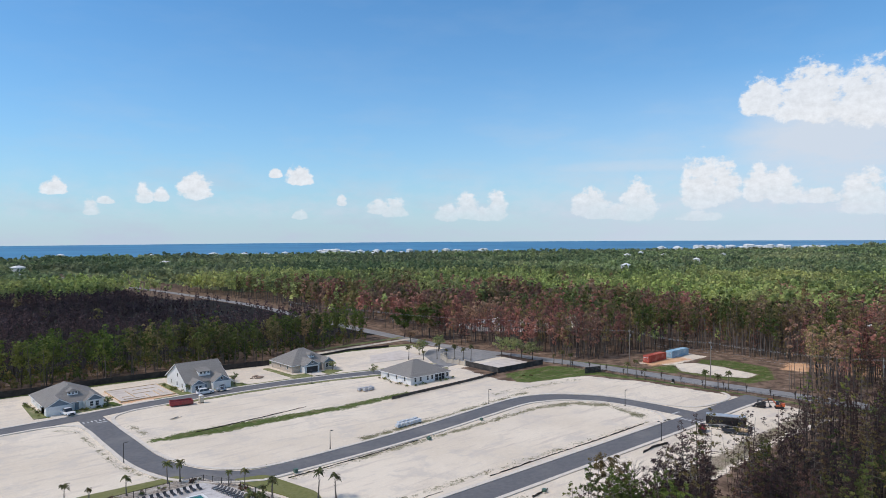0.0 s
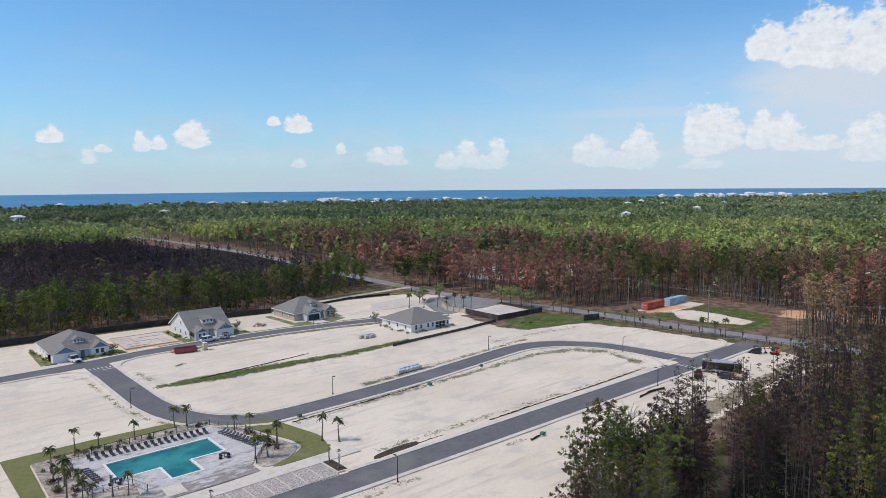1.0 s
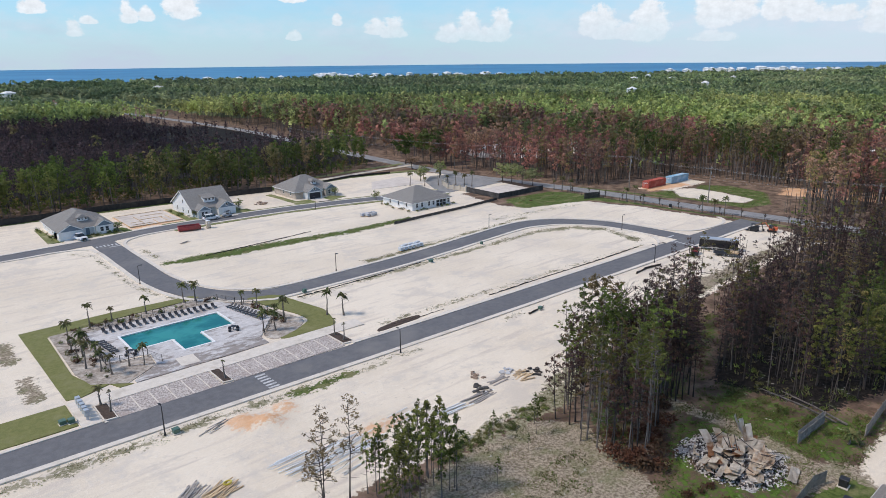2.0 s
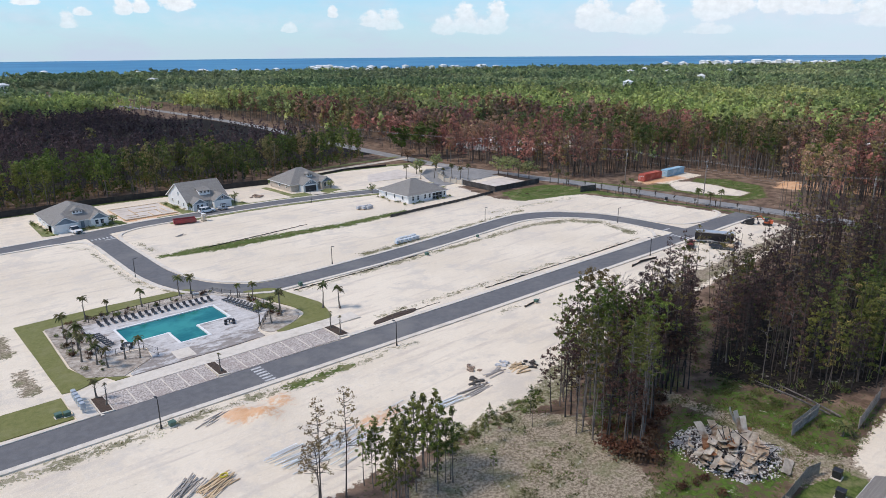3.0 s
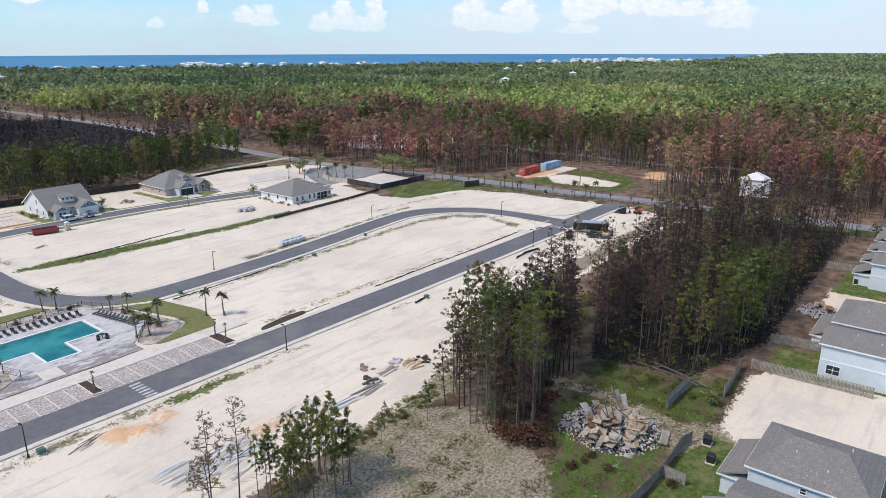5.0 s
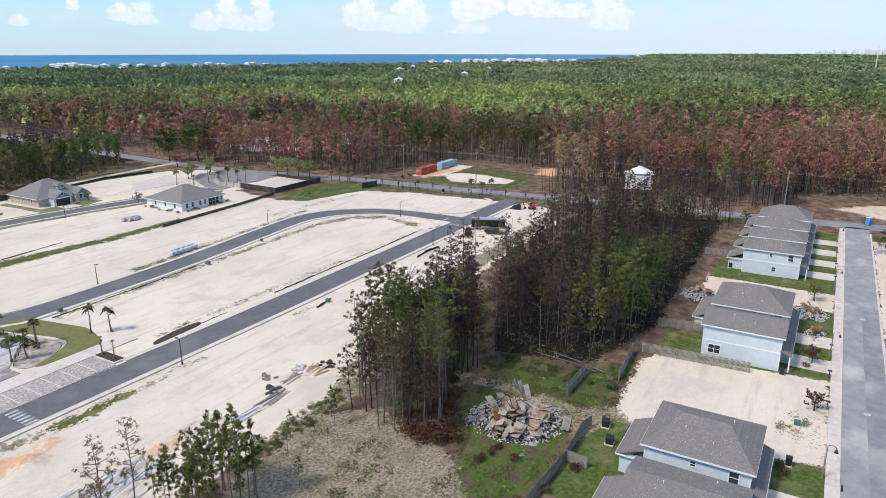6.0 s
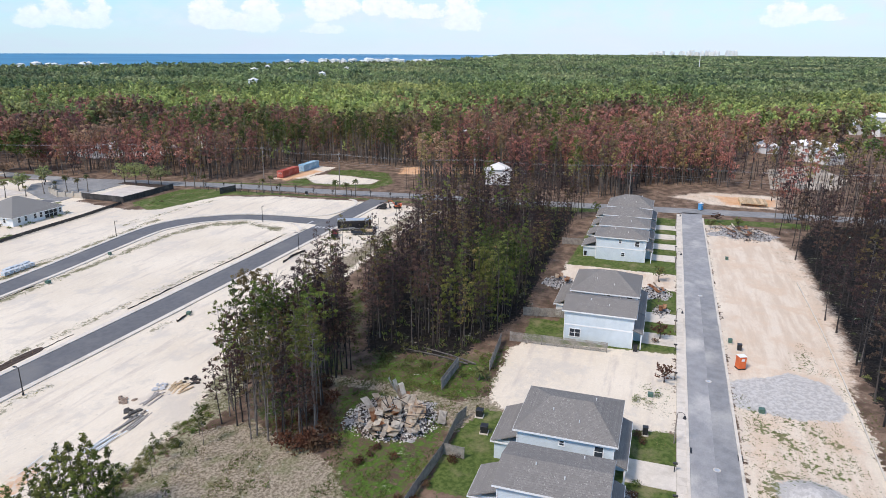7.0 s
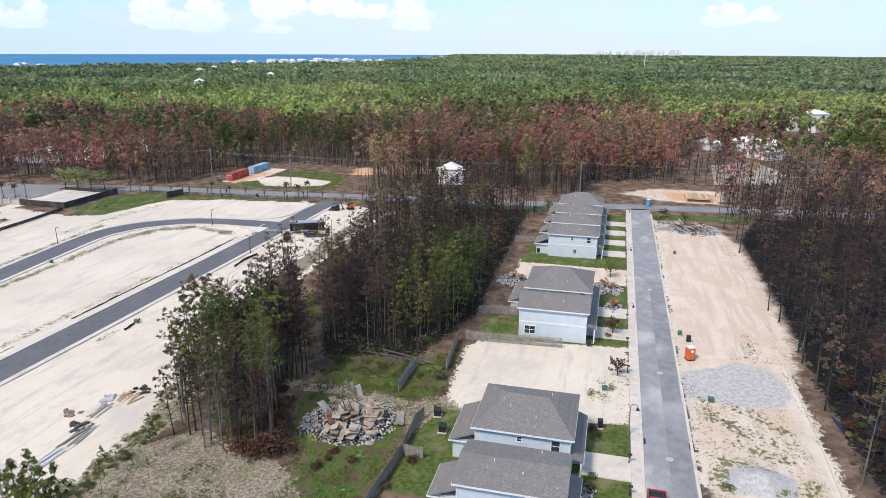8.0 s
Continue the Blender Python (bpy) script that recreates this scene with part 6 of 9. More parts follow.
def townhouse(x0, wing=True, band=True, wins=((8.0, 4.5, 0.5, 0.6), (3.9, 4.2, 0.9, 1.3)), y0=2.3, y1=13.4, wide=9.0, mat="siding_blue", zr=7.2, hips=(0, 0), ze=5.5):
    h = thing("townhouse", TOWN_LABEL, "house", x0, 0, 0, 0, "townhouses along the east street")
    bm = bmesh.new()
    box(bm, 0, wide, y0, y1, -0.1, ze)
    part("wall", bm, M[mat], h)
    bm = bmesh.new()
    roof_hip(bm, -0.45, wide + 0.45, y0 - 0.45, y1 + 0.45, ze - 0.02, zr, "y", hips[0], hips[1], 0.16)
    part("roof", bm, M["roof_dark"], h)
    if not hips[0]:
        bm = bmesh.new()
        gable_wall(bm, "y", y0, 0, wide, ze - 0.05, zr - 0.2), gable_wall(bm, "y", y1 - 0.15, 0, wide, ze - 0.05, zr - 0.2)
        part("gable", bm, M[mat], h)
    eaves(h, -0.45, wide + 0.45, y0 - 0.45, y1 + 0.45, ze - 0.02)
    for x, y in ((0, y0), (0, y1), (wide, y0), (wide, y1)):
        bm = bmesh.new()
        box(bm, x - 0.06, x + 0.06, y - 0.06, y + 0.06, 0, ze - 0.2)
        part("corner_board", bm, M["trim"], h)
    if band:
        bm = bmesh.new()
        box(bm, -0.05, 0.02, y0, y1, 2.75, 2.98)
        part("band_board", bm, M["trim"], h)
    for i, (yy, zz, w, hh) in enumerate(wins):
        window(h, "w", 0, yy, zz, w, hh, (2, 1) if w > 1.2 else (1, 1))
    window(h, "s", y0, 2.2, 4.3, 0.9, 1.4), window(h, "s", y0, 6.6, 4.3, 0.9, 1.4)
    # one-storey street side with garage and porch roof
    bm = bmesh.new()
    box(bm, 3.6, wide, y0 - 1.2, y0, -0.1, 2.7)
    part("garage_wall", bm, M[mat], h)
    bm = bmesh.new()
    slab_face(bm, [(-0.2, y0 - 1.6, 2.75), (wide + 0.3, y0 - 1.6, 2.75), (wide + 0.3, y0 + 0.02, 3.4), (-0.2, y0 + 0.02, 3.4)], 0.16)
    part("porch_roof", bm, M["roof_dark"], h)
    bm = bmesh.new()
    box(bm, -0.2, wide + 0.3, y0 - 1.65, y0 - 1.57, 2.5, 2.74)
    part("porch_fascia", bm, M["trim"], h)
    e_y = y0 - 1.2
    garage_door(h, 4.2, 8.4, e_y)
    for x in (0.1, 3.3):
        bm = bmesh.new()
        box(bm, x - 0.1, x + 0.1, y0 - 1.45, y0 - 1.25, 0, 2.6, 0.015)
        part("porch_post", bm, M["trim"], h)
    bm = bmesh.new()
    box(bm, 1.6, 2.6, y0 - 0.06, y0, 0.1, 2.2)
    part("door", bm, M["siding_slate"], h, "dark painted front door")
    if wing:
        bm = bmesh.new()
        box(bm, 1.4, wide - 1.0, y1, y1 + 3.0, -0.1, 2.5)
        part("rear_wing", bm, M[mat], h)
        bm = bmesh.new()
        slab_face(bm, [(wide - 0.6, y1 + 3.4, 2.5), (1.0, y1 + 3.4, 2.5), (1.0, y1 - 0.02, 3.9), (wide - 0.6, y1 - 0.02, 3.9)], 0.16)
        part("wing_roof", bm, M["roof_dark"], h)
        bm = bmesh.new()
        box(bm, 1.0, wide - 0.6, y1 + 3.36, y1 + 3.44, 2.26, 2.48), box(bm, 0.96, 1.04, y1, y1 + 3.4, 2.3, 2.48)
        part("wing_fascia", bm, M["trim"], h)
    for vx, vy in ((1.9, 6.4), (3.0, 9.5), (6.5, 5.0)):
        zz = ze + (zr - ze) * min(vx, wide - vx) / (wide / 2)
        bm = bmesh.new()
        tube(bm, (vx, vy, zz - 0.1), (vx, vy, zz + 0.35), 0.06, 0.06, 6)
        part("vent_pipe", bm, M["trim"], h)
    return h


townhouse(56.2, True, False, (), wide=7.3, y1=12.8, zr=6.5)
townhouse(66.9, True, False, wide=9.9, y1=13.1, zr=7.5, hips=(3.4, 3.4))
townhouse(105.2, False, True, ((11.6, 1.5, 1.7, 1.35),), wide=8.0, zr=6.8)
townhouse(114.0, True, False, ((7.2, 5.4, 0.5, 0.5), (3.6, 5.3, 0.9, 0.7)), mat="siding_white", wide=11.5, zr=8.4, hips=(4.6, 4.6), ze=6.0)
townhouse(153.6, True, True, ((8.0, 4.5, 0.5, 0.7), (4.2, 4.3, 0.9, 1.2), (7.2, 1.5, 0.7, 0.8)), wide=8.0, zr=7.0, hips=(4.4, 4.4))
townhouse(163.9, True, False, ((8.0, 4.5, 0.5, 0.6),), wide=8.0, zr=7.2, hips=(4.4, 4.4), ze=5.7)
townhouse(174.2, True, False, ((8.0, 4.5, 0.5, 0.6),), wide=8.0, zr=7.4, hips=(4.4, 4.4), ze=5.9)
townhouse(184.4, True, False, ((8.0, 4.5, 0.5, 0.6),), wide=10, zr=8.4, hips=(4.4, 4.4), ze=6.0)
M["yard_lawn"] = surface("young_lawn", (0.11, 0.135, 0.04), (0.20, 0.21, 0.075), 1.0, 0.95, (0.36, 0.32, 0.20), 0.3, 0.5, 0.5, local=False)
M["joint"] = surface("dirty_joint", (0.24, 0.21, 0.175), (0.34, 0.30, 0.25), 1.5, 0.95)
M["walk_slab"] = surface("walk_concrete", (0.59, 0.535, 0.46), (0.66, 0.60, 0.52), 1.2, 0.85, (0.50, 0.45, 0.38), 0.5, 0.25, 0.15, local=False, vary=0.08)
# drives and the walk along the east street
for x in (60.6, 70.9, 110.5, 120.3, 158.8, 168.8, 178.6, 188.4):
    paving("driveway", "pale concrete driveway to a garage", [(x - 2.4, -4.7), (x + 2.4, -4.7), (x + 2.4, 1.1), (x - 2.4, 1.1)], M["concrete"], 0.03, "driveway")
walk_east = paving("pavement_east", "pale concrete walk along the east street", [(30, -5.9), (206, -5.9), (206, -4.7), (30, -4.7)], M["joint"], 0.045, "pavement")
slab_bm = bmesh.new()
box(slab_bm, -0.735, 0.735, -0.585, 0.585, -0.05, 0.012, 0.008)
slab_mesh = bpy.data.meshes.new("slab")
slab_bm.to_mesh(slab_mesh)
slab_bm.free()
slab_mesh.materials.append(M["walk_slab"])
for i in range(104):
    slab = new("slab", slab_mesh)
    slab.parent = walk_east
    slab.matrix_basis = pose(51 + 1.5 * i, -5.3, 0.05 + 0.006 * random.random(), random.uniform(-0.3, 0.3), random.uniform(-0.2, 0.2), 0)
for x0, x1, y0, y1 in ((36.9, 41.7, 197.6, 201.0), (81.8, 86.1, 198.6, 201.8), (114.8, 119.2, 196, 204.1)):
    paving("driveway", "pale concrete driveway before a new house", [(x0, y0), (x1, y0), (x1, y1), (x0, y1)], M["concrete"], 0.04, "driveway")

for pts in ([(71.0, 222.1), (73.4, 222.4), (73.0, 205.2), (80.6, 205.2), (81.4, 200.4), (71.1, 200.5)], [(87.6, 208.7), (90.6, 209.6), (90.6, 200.6), (86.6, 200.6)], [(107.0, 221.7), (109.2, 222.0), (109.8, 204.5), (114.4, 204.3), (114.4, 198.4), (107.6, 198.6)],
            [(119.6, 203.0), (123.6, 205.2), (127.5, 200.4), (119.6, 197.6)], [(42.2, 201.4), (45.9, 203.4), (52.4, 205.0), (52.4, 200.4), (42.2, 200.4)], [(33.4, 220.0), (34.8, 220.0), (35.6, 204.0), (36.4, 200.4), (33.0, 200.4)]):
    paving("lawn", "young lawn strip beside a new house", pts[::-1], M["yard_lawn"], 0.045, "lawn")
paving("verge", "grassy bank behind the cleared pads", [(130, 240.2), (145.7, 241.5), (163, 243), (188, 245), (188, 248), (160, 246.2), (130, 243)][::-1], M["yard_lawn"], 0.045, "grass")
paving("verge", "weedy strip before the woods", [(120, 228), (145.7, 232), (163.1, 231), (180, 226), (181, 228.6), (163, 234), (145, 235), (120, 231)][::-1], M["yard_lawn"], 0.045, "grass")


# ---- pool terrace and its parking bays ----
M["pavers"] = surface("grey_pavers", (0.48, 0.46, 0.445), (0.60, 0.58, 0.565), 0.8, 0.85, (0.27, 0.25, 0.235), 0.22, 0.45, 0.3, local=False, stretch=(1, 1.6, 1))


def stained(mat):
    """Mud and tyre dust over the unfinished south edge of the terrace."""
    t = mat.node_tree
    b = t.nodes["Principled BSDF"]
    old = b.inputs["Base Color"].links[0].from_socket
    xyz = t.nodes.new("ShaderNodeSeparateXYZ")
    co = coords(t)
    t.links.new(co, xyz.inputs[0])
    edge = calc(t, "SUBTRACT", 1.0, ramp(t, xyz.outputs[1], 100.5, 109.5))
    mud = ramp(t, calc(t, "ADD", grain(t, coords(t, stretch=(0.6, 1.3, 1)), 0.55, 8, 0.7), calc(t, "MULTIPLY", edge, 0.16)), 0.54, 0.66)
    t.links.new(mixc(t, calc(t, "MULTIPLY", mud, 0.7), old, (0.17, 0.135, 0.11)), b.inputs["Base Color"])


stained(M["pavers"])
M["bay_pavers"] = surface("brown_grey_cobbles", (0.22, 0.185, 0.165), (0.62, 0.56, 0.51), 3.6, 0.9, (0.36, 0.30, 0.27), 0.3, 0.8, 0.6, local=False)
M["mulch"] = surface("mulch_bed", (0.22, 0.18, 0.145), (0.45, 0.40, 0.34), 1.3, 0.95, (0.60, 0.55, 0.48), 0.4, 0.5, 0.5, local=False)
M["bark_mulch"] = surface("dark_bark_mulch", (0.045, 0.03, 0.022), (0.085, 0.058, 0.042), 3.0, 0.95, None, 1, 0.5, 0.6, local=False)
M["coping"] = surface("white_pool_coping", (0.72, 0.72, 0.70), (0.78, 0.78, 0.76), 2.0, 0.6, None, 1, 0.15, 0.1, local=False)
M["lounger"] = surface("charcoal_lounger", (0.018, 0.02, 0.026), (0.04, 0.043, 0.05), 3.0, 0.6, None, 1, 0.2, 0.1)
M["palm_bark"] = surface("palm_trunk", (0.10, 0.085, 0.07), (0.22, 0.19, 0.155), 4.0, 0.95, None, 1, 0.4, 0.7, stretch=(1, 1, 2))


def pool_water():
    m, t, b = nodes_of("pool_water")
    co = coords(t)
    t.links.new(mixc(t, ramp(t, grain(t, co, 0.16, 4), 0.38, 0.66), (0.01, 0.135, 0.125), (0.04, 0.26, 0.22)), b.inputs["Base Color"])
    b.inputs["Roughness"].default_value = 0.08
    bump(t, b, grain(t, co, 1.4, 3), 0.08, 0.05)
    return m


for pts in ([(24.2, 110.5), (28.3, 110.5), (28.3, 126.5), (24, 126.5)], [(28.3, 120.8), (46.1, 120.8), (46.1, 126.5), (28.3, 126.5)],
            [(46.1, 104), (47, 104), (53.5, 112), (52, 120), (48.5, 126.5), (46.1, 126.5)],
            [(25, 100.6), (35, 100.6), (35, 113.2), (28.3, 113.2), (28.3, 110.5), (30, 109.5), (29.5, 105), (25, 101.5)],
            [(35, 100.6), (40, 100.6), (40, 107.6), (35, 107.6)], [(40, 100.6), (47, 100.8), (47, 104), (46.1, 104), (46.1, 113.2), (40, 113.2)]):
    paving("terrace", "mottled grey paver terrace round the pool", pts, M["pavers"], 0.06)


def smooth_outline(pts, step=0.8):
    """The outline pts with its corners rounded."""
    n = len(pts)
    out = []
    for i in range(n):
        p, a, b = Vector(pts[i]), Vector(pts[i - 1]), Vector(pts[(i + 1) % n])
        q0, q1 = p.lerp(a, min(0.45, 1.6 / (a - p).length)), p.lerp(b, min(0.45, 1.6 / (b - p).length))
        for k in range(5):
            u = k / 4
            out.append(tuple(q0 * (1 - u) ** 2 + p * 2 * u * (1 - u) + q1 * u * u))
    return out


M["lawn"] = surface("mown_lawn", (0.135, 0.145, 0.04), (0.185, 0.185, 0.06), 1.2, 0.95, (0.20, 0.195, 0.08), 0.25, 0.5, 0.5, local=False)
paving("lawn", "crisp green lawn strip round the pool beds", [(15.0, 134.2), (15.5, 101.4), (17.6, 101.2), (21.8, 102.9), (22.6, 100.6), (24.6, 100.6), (19.6, 104.6), (18.2, 110), (18.6, 129.2), (30, 130.6), (44.6, 131.2), (47, 131.6), (46, 133.6), (30, 134.6)], M["lawn"], 0.045, "lawn")
paving("lawn", "crisp green lawn beside the pool beds", smooth_outline([(60.4, 100.2), (62.6, 108), (59.6, 122.6), (53.5, 124.6), (54.2, 120), (57.4, 110), (57.6, 105.4), (53, 102.4), (49.0, 101.4), (50, 100.3)]), M["lawn"], 0.045, "lawn")
paving("lawn", "green lawn beside the mailboxes", [(-20, 93.4), (15.1, 92.8), (15.1, 100.2), (-20, 100.6)], M["lawn"], 0.045, "lawn")
POOL = [(28.3, 113.2), (35, 113.2), (35, 107.6), (40, 107.6), (40, 113.2), (46.1, 113.2), (46.1, 120.8), (28.3, 120.8)]


def build_pool():
    p = thing("swimming_pool", "still teal swimming pool with white stone coping", "pool", 0, 0)
    bm = bmesh.new()
    poly(bm, POOL, -1.5, -0.10)
    bmesh.ops.recalc_face_normals(bm, faces=bm.faces)
    part("water", bm, pool_water(), p, "still teal water")
    n = len(POOL)
    for i in range(n):
        a, b = Vector(POOL[i]), Vector(POOL[(i + 1) % n])
        d = (b - a).normalized()
        nr = Vector((-d.y, d.x))
        bm = bmesh.new()
        q = [a - d * 0.3 - nr * 0.3, b + d * 0.3 - nr * 0.3, b - d * 0.02 + nr * 0.1, a + d * 0.02 + nr * 0.1]
        prev, nxt = Vector(POOL[i - 1]), Vector(POOL[(i + 2) % n])
        poly(bm, [(v.x, v.y) for v in q], -0.3, 0.10 + 0.003 * (i % 3))
        bmesh.ops.recalc_face_normals(bm, faces=bm.faces)
        part("coping", bm, M["coping"], p)
    return p


build_pool()
paving("pad", "bare pale concrete pad by the pool", [(32.2, 101.4), (35.2, 101.2), (35.3, 105.0), (32.4, 105.0)], M["concrete"], 0.10)
paving("bed", "planting bed of sand and mulch", [(18.9, 129.3), (18.6, 110), (19.5, 104.4), (24, 101.3), (29.3, 105), (29.8, 109.4), (24.2, 110.4), (24, 126.6)], M["mulch"], 0.05, "bed")
paving("bed", "planting bed of sand and mulch", [(18.9, 129.4), (24, 126.6), (48.5, 126.6), (51, 124.6), (49, 130.4), (44, 130.8)], M["mulch"], 0.054, "bed")
paving("bed", "planting bed of sand and mulch", smooth_outline([(48.6, 126.5), (52.1, 120), (53.6, 112), (47.4, 104), (48.4, 100.9), (53.8, 102.8), (57, 106), (55.9, 111.4), (53.2, 121), (50.8, 126)]), M["mulch"], 0.058, "bed")
paving("pavement_pool", "pale concrete walk beside the parking bays", [(17.2, 97.0), (64, 96.6), (64, 99.9), (17.2, 100.2)], M["concrete"], 0.12, "pavement")
paving("pad", "pale concrete pad under the mailboxes", [(15.3, 91.9), (17.9, 91.8), (17.9, 100.2), (15.3, 100.2)], M["concrete"], 0.125)
paving("parking_bays", "brown and grey cobbled parking bays", [(19.9, 91.35), (34.6, 91.15), (34.6, 96.85), (19.9, 96.95)], M["bay_pavers"], 0.05)
paving("parking_bays", "brown and grey cobbled parking bays", [(36.4, 91.1), (56, 90.85), (56, 96.65), (36.4, 96.8)], M["bay_pavers"], 0.05)
for x in [22.9 + 2.45 * i for i in range(5)] + [39.2 + 2.8 * i for i in range(6)]:
    bm = bmesh.new()
    box(bm, x - 0.09, x + 0.09, 91.35, 96.7, 0, 0.062)
    tagged(link_bm("trim", bm, M["concrete"]), "flush concrete strip between parking bays", "kerb", kind="structure")
for x0, x1 in ((17.95, 19.8), (34.7, 36.3), (56.1, 58.2)):
    bm = bmesh.new()
    poly(bm, [(x0, 91.5), (x1, 91.3), (x1, 96.7), (x0, 96.8)], -0.1, 0.17)
    bmesh.ops.recalc_face_normals(bm, faces=bm.faces)
    tagged(link_bm("planter_kerb", bm, M["concrete"]), "concrete kerbed planter island", "kerb", kind="structure")
    bm = bmesh.new()
    poly(bm, [(x0 + 0.2, 91.8), (x1 - 0.2, 91.6), (x1 - 0.2, 96.5), (x0 + 0.2, 96.6)], 0, 0.21)
    bmesh.ops.recalc_face_normals(bm, faces=bm.faces)
    tagged(link_bm("bed", bm, M["bark_mulch"]), "dark bark mulch in a planter island", "bed", kind="structure")


def lounger(x, y, turn, copy_of=None):
    if copy_of:
        return copy_thing(copy_of, pose(x, y, 0.06, 0, 0, turn))
    l = thing("sun_lounger", "charcoal sun lounger with raised back on pale pavers", "lounger", x, y, 0.06, turn, "loungers round the pool")
    bm = bmesh.new()
    box(bm, -0.33, 0.33, -1.0, 0.35, 0.28, 0.36, 0.02)
    part("seat", bm, M["lounger"], l)
    bm = bmesh.new()
    slab_face(bm, [(-0.33, 0.35, 0.36), (0.33, 0.35, 0.36), (0.33, 0.85, 0.85), (-0.33, 0.85, 0.85)], 0.08)
    part("backrest", bm, M["lounger"], l)
    for sx in (-0.28, 0.28):
        for sy in (-0.9, 0.25):
            bm = bmesh.new()
            box(bm, sx - 0.03, sx + 0.03, sy - 0.03, sy + 0.03, 0, 0.29)
            part("leg", bm, M["black"], l)
    l.scale = (0.88, 0.88, 0.88)
    return l


first = lounger(26.9, 124.7, 8)
for i in range(1, 18):
    lounger(26.9 + 1.17 * i, 124.7 - 0.05 * i + random.uniform(-0.1, 0.1), random.uniform(0, 12), first)
for i in range(7):
    lounger(24.9 + 0.1 * i, 120.3 - 0.95 * i, 84 + random.uniform(-5, 5), first)
for i in range(11):
    lounger(49.3 + 0.2 * i, 121.8 - 1.02 * i, -80 + random.uniform(-4, 4), first)


def table_set(x, y):
    s = thing("table_set", "dark round patio table with stools", "table", x, y, 0.06)
    bm = bmesh.new()
    tube(bm, (0, 0, 0.7), (0, 0, 0.75), 0.55, 0.55, 12)
    part("tabletop", bm, M["lounger"], s)
    bm = bmesh.new()
    tube(bm, (0, 0, 0), (0, 0, 0.7), 0.06, 0.06, 6)
    part("pedestal", bm, M["black"], s)
    for k in range(4):
        a = k * 1.57 + 0.4
        bm = bmesh.new()
        box(bm, math.cos(a) * 0.95 - 0.22, math.cos(a) * 0.95 + 0.22, math.sin(a) * 0.95 - 0.22, math.sin(a) * 0.95 + 0.22, 0, 0.45, 0.03)
        part("stool", bm, M["lounger"], s)


table_set(44.8, 110.2), table_set(27.6, 111.8)


def palm(h, label="young palm with a ragged green crown", fronds=20, reach=1.25, trunk_r=0.15):
    p = thing("palm_tree", label, "palm", 0, 0)
    bm, at = bent_trunk(h, trunk_r, 0.015, 0.08, 7, 5)
    for i in range(9):
        u = 0.45 + 0.5 * i / 9
        a = i * 2.4
        c = at(u)
        tube(bm, c, c + Vector((math.cos(a) * 0.26, math.sin(a) * 0.26, 0.28)), 0.05, 0.02, 3, False)
    part("trunk", bm, M["palm_bark"], p)
    V = []
    top = at(0.99)
    for i in range(fronds):
        a = i * 2.399 + random.uniform(-0.2, 0.2)
        rise = random.uniform(-0.35, 1.5)
        ln = reach * random.uniform(0.75, 1.1)
        d = Vector((math.cos(a), math.sin(a), 0))
        s = Vector((-d.y, d.x, 0))
        pts = []
        for k in range(6):
            u = k / 5
            pts.append(top + d * (ln * u * (1 - 0.2 * u)) + Vector((0, 0, ln * (rise * u - (0.55 + 0.45 * rise) * u * u))))
        for k in range(5):
            w0, w1 = 0.24 * math.sin(math.pi * min(0.97, k / 5 + 0.08)), 0.24 * math.sin(math.pi * min(0.97, (k + 1) / 5 + 0.05))
            for sg in (1, -1):
                dip = Vector((0, 0, -0.10))
                V += [pts[k], pts[k + 1], pts[k + 1] + s * sg * w1 + dip - d * 0.05, pts[k] + s * sg * w0 * random.uniform(0.7, 1.1) + dip]
    ob = new("crown", mesh_of("crown", np.array([tuple(v) for v in V]), [M["palm"]]))
    ob.parent = p
    return p


PALMS = [palm(3.4), palm(4.3), palm(2.7, "young palm with a tied sparse crown", 11, 0.9), palm(4.0, "young palm with a ragged green crown", 24, 1.4)]
BARE_PALM = palm(3.2, "bare palm trunk with hardly any fronds", 3, 0.5)
spots = [(35.7, 129.3), (25.7, 129.4), (29.6, 129.8), (43.4, 130.5), (45.5, 129.9), (53.3, 118.2), (52.7, 110.0), (53.6, 107.3), (48.5, 106.0), (50.4, 104.9), (20.6, 120.6), (20.5, 110.9), (23.0, 106.0), (27.9, 106.1),
         (18.9, 96.4), (61.3, 105.3), (63.7, 103.1), (20.8, 123.5), (21.6, 118), (20.2, 114.5), (22.4, 112.8), (21.3, 116), (51.5, 121.5), (54.2, 109.0), (22.0, 108.2)]
used = 0
for i, (x, y) in enumerate(spots):
    if i < 4:
        PALMS[i].matrix_basis, t = pose(x, y, 0, 0, 0, 90 * i), PALMS[i]
    else:
        t = copy_thing(PALMS[(i * 7) % 4], pose(x, y, 0, random.uniform(-3, 3), 0, i * 67))
        s = random.uniform(0.85, 1.2)
        t.scale = (s, s, s)
    t["group"] = "palms round the pool"
BARE_PALM.matrix_basis = pose(57.0, 95.6, 0.2)
for x, y in ((56.9, 92.6), (35.6, 92.6), (19.4, 93.6), (26.0, 107.2)):
    copy_thing(BARE_PALM, pose(x, y, 0.1, 2, -2, x * 9))
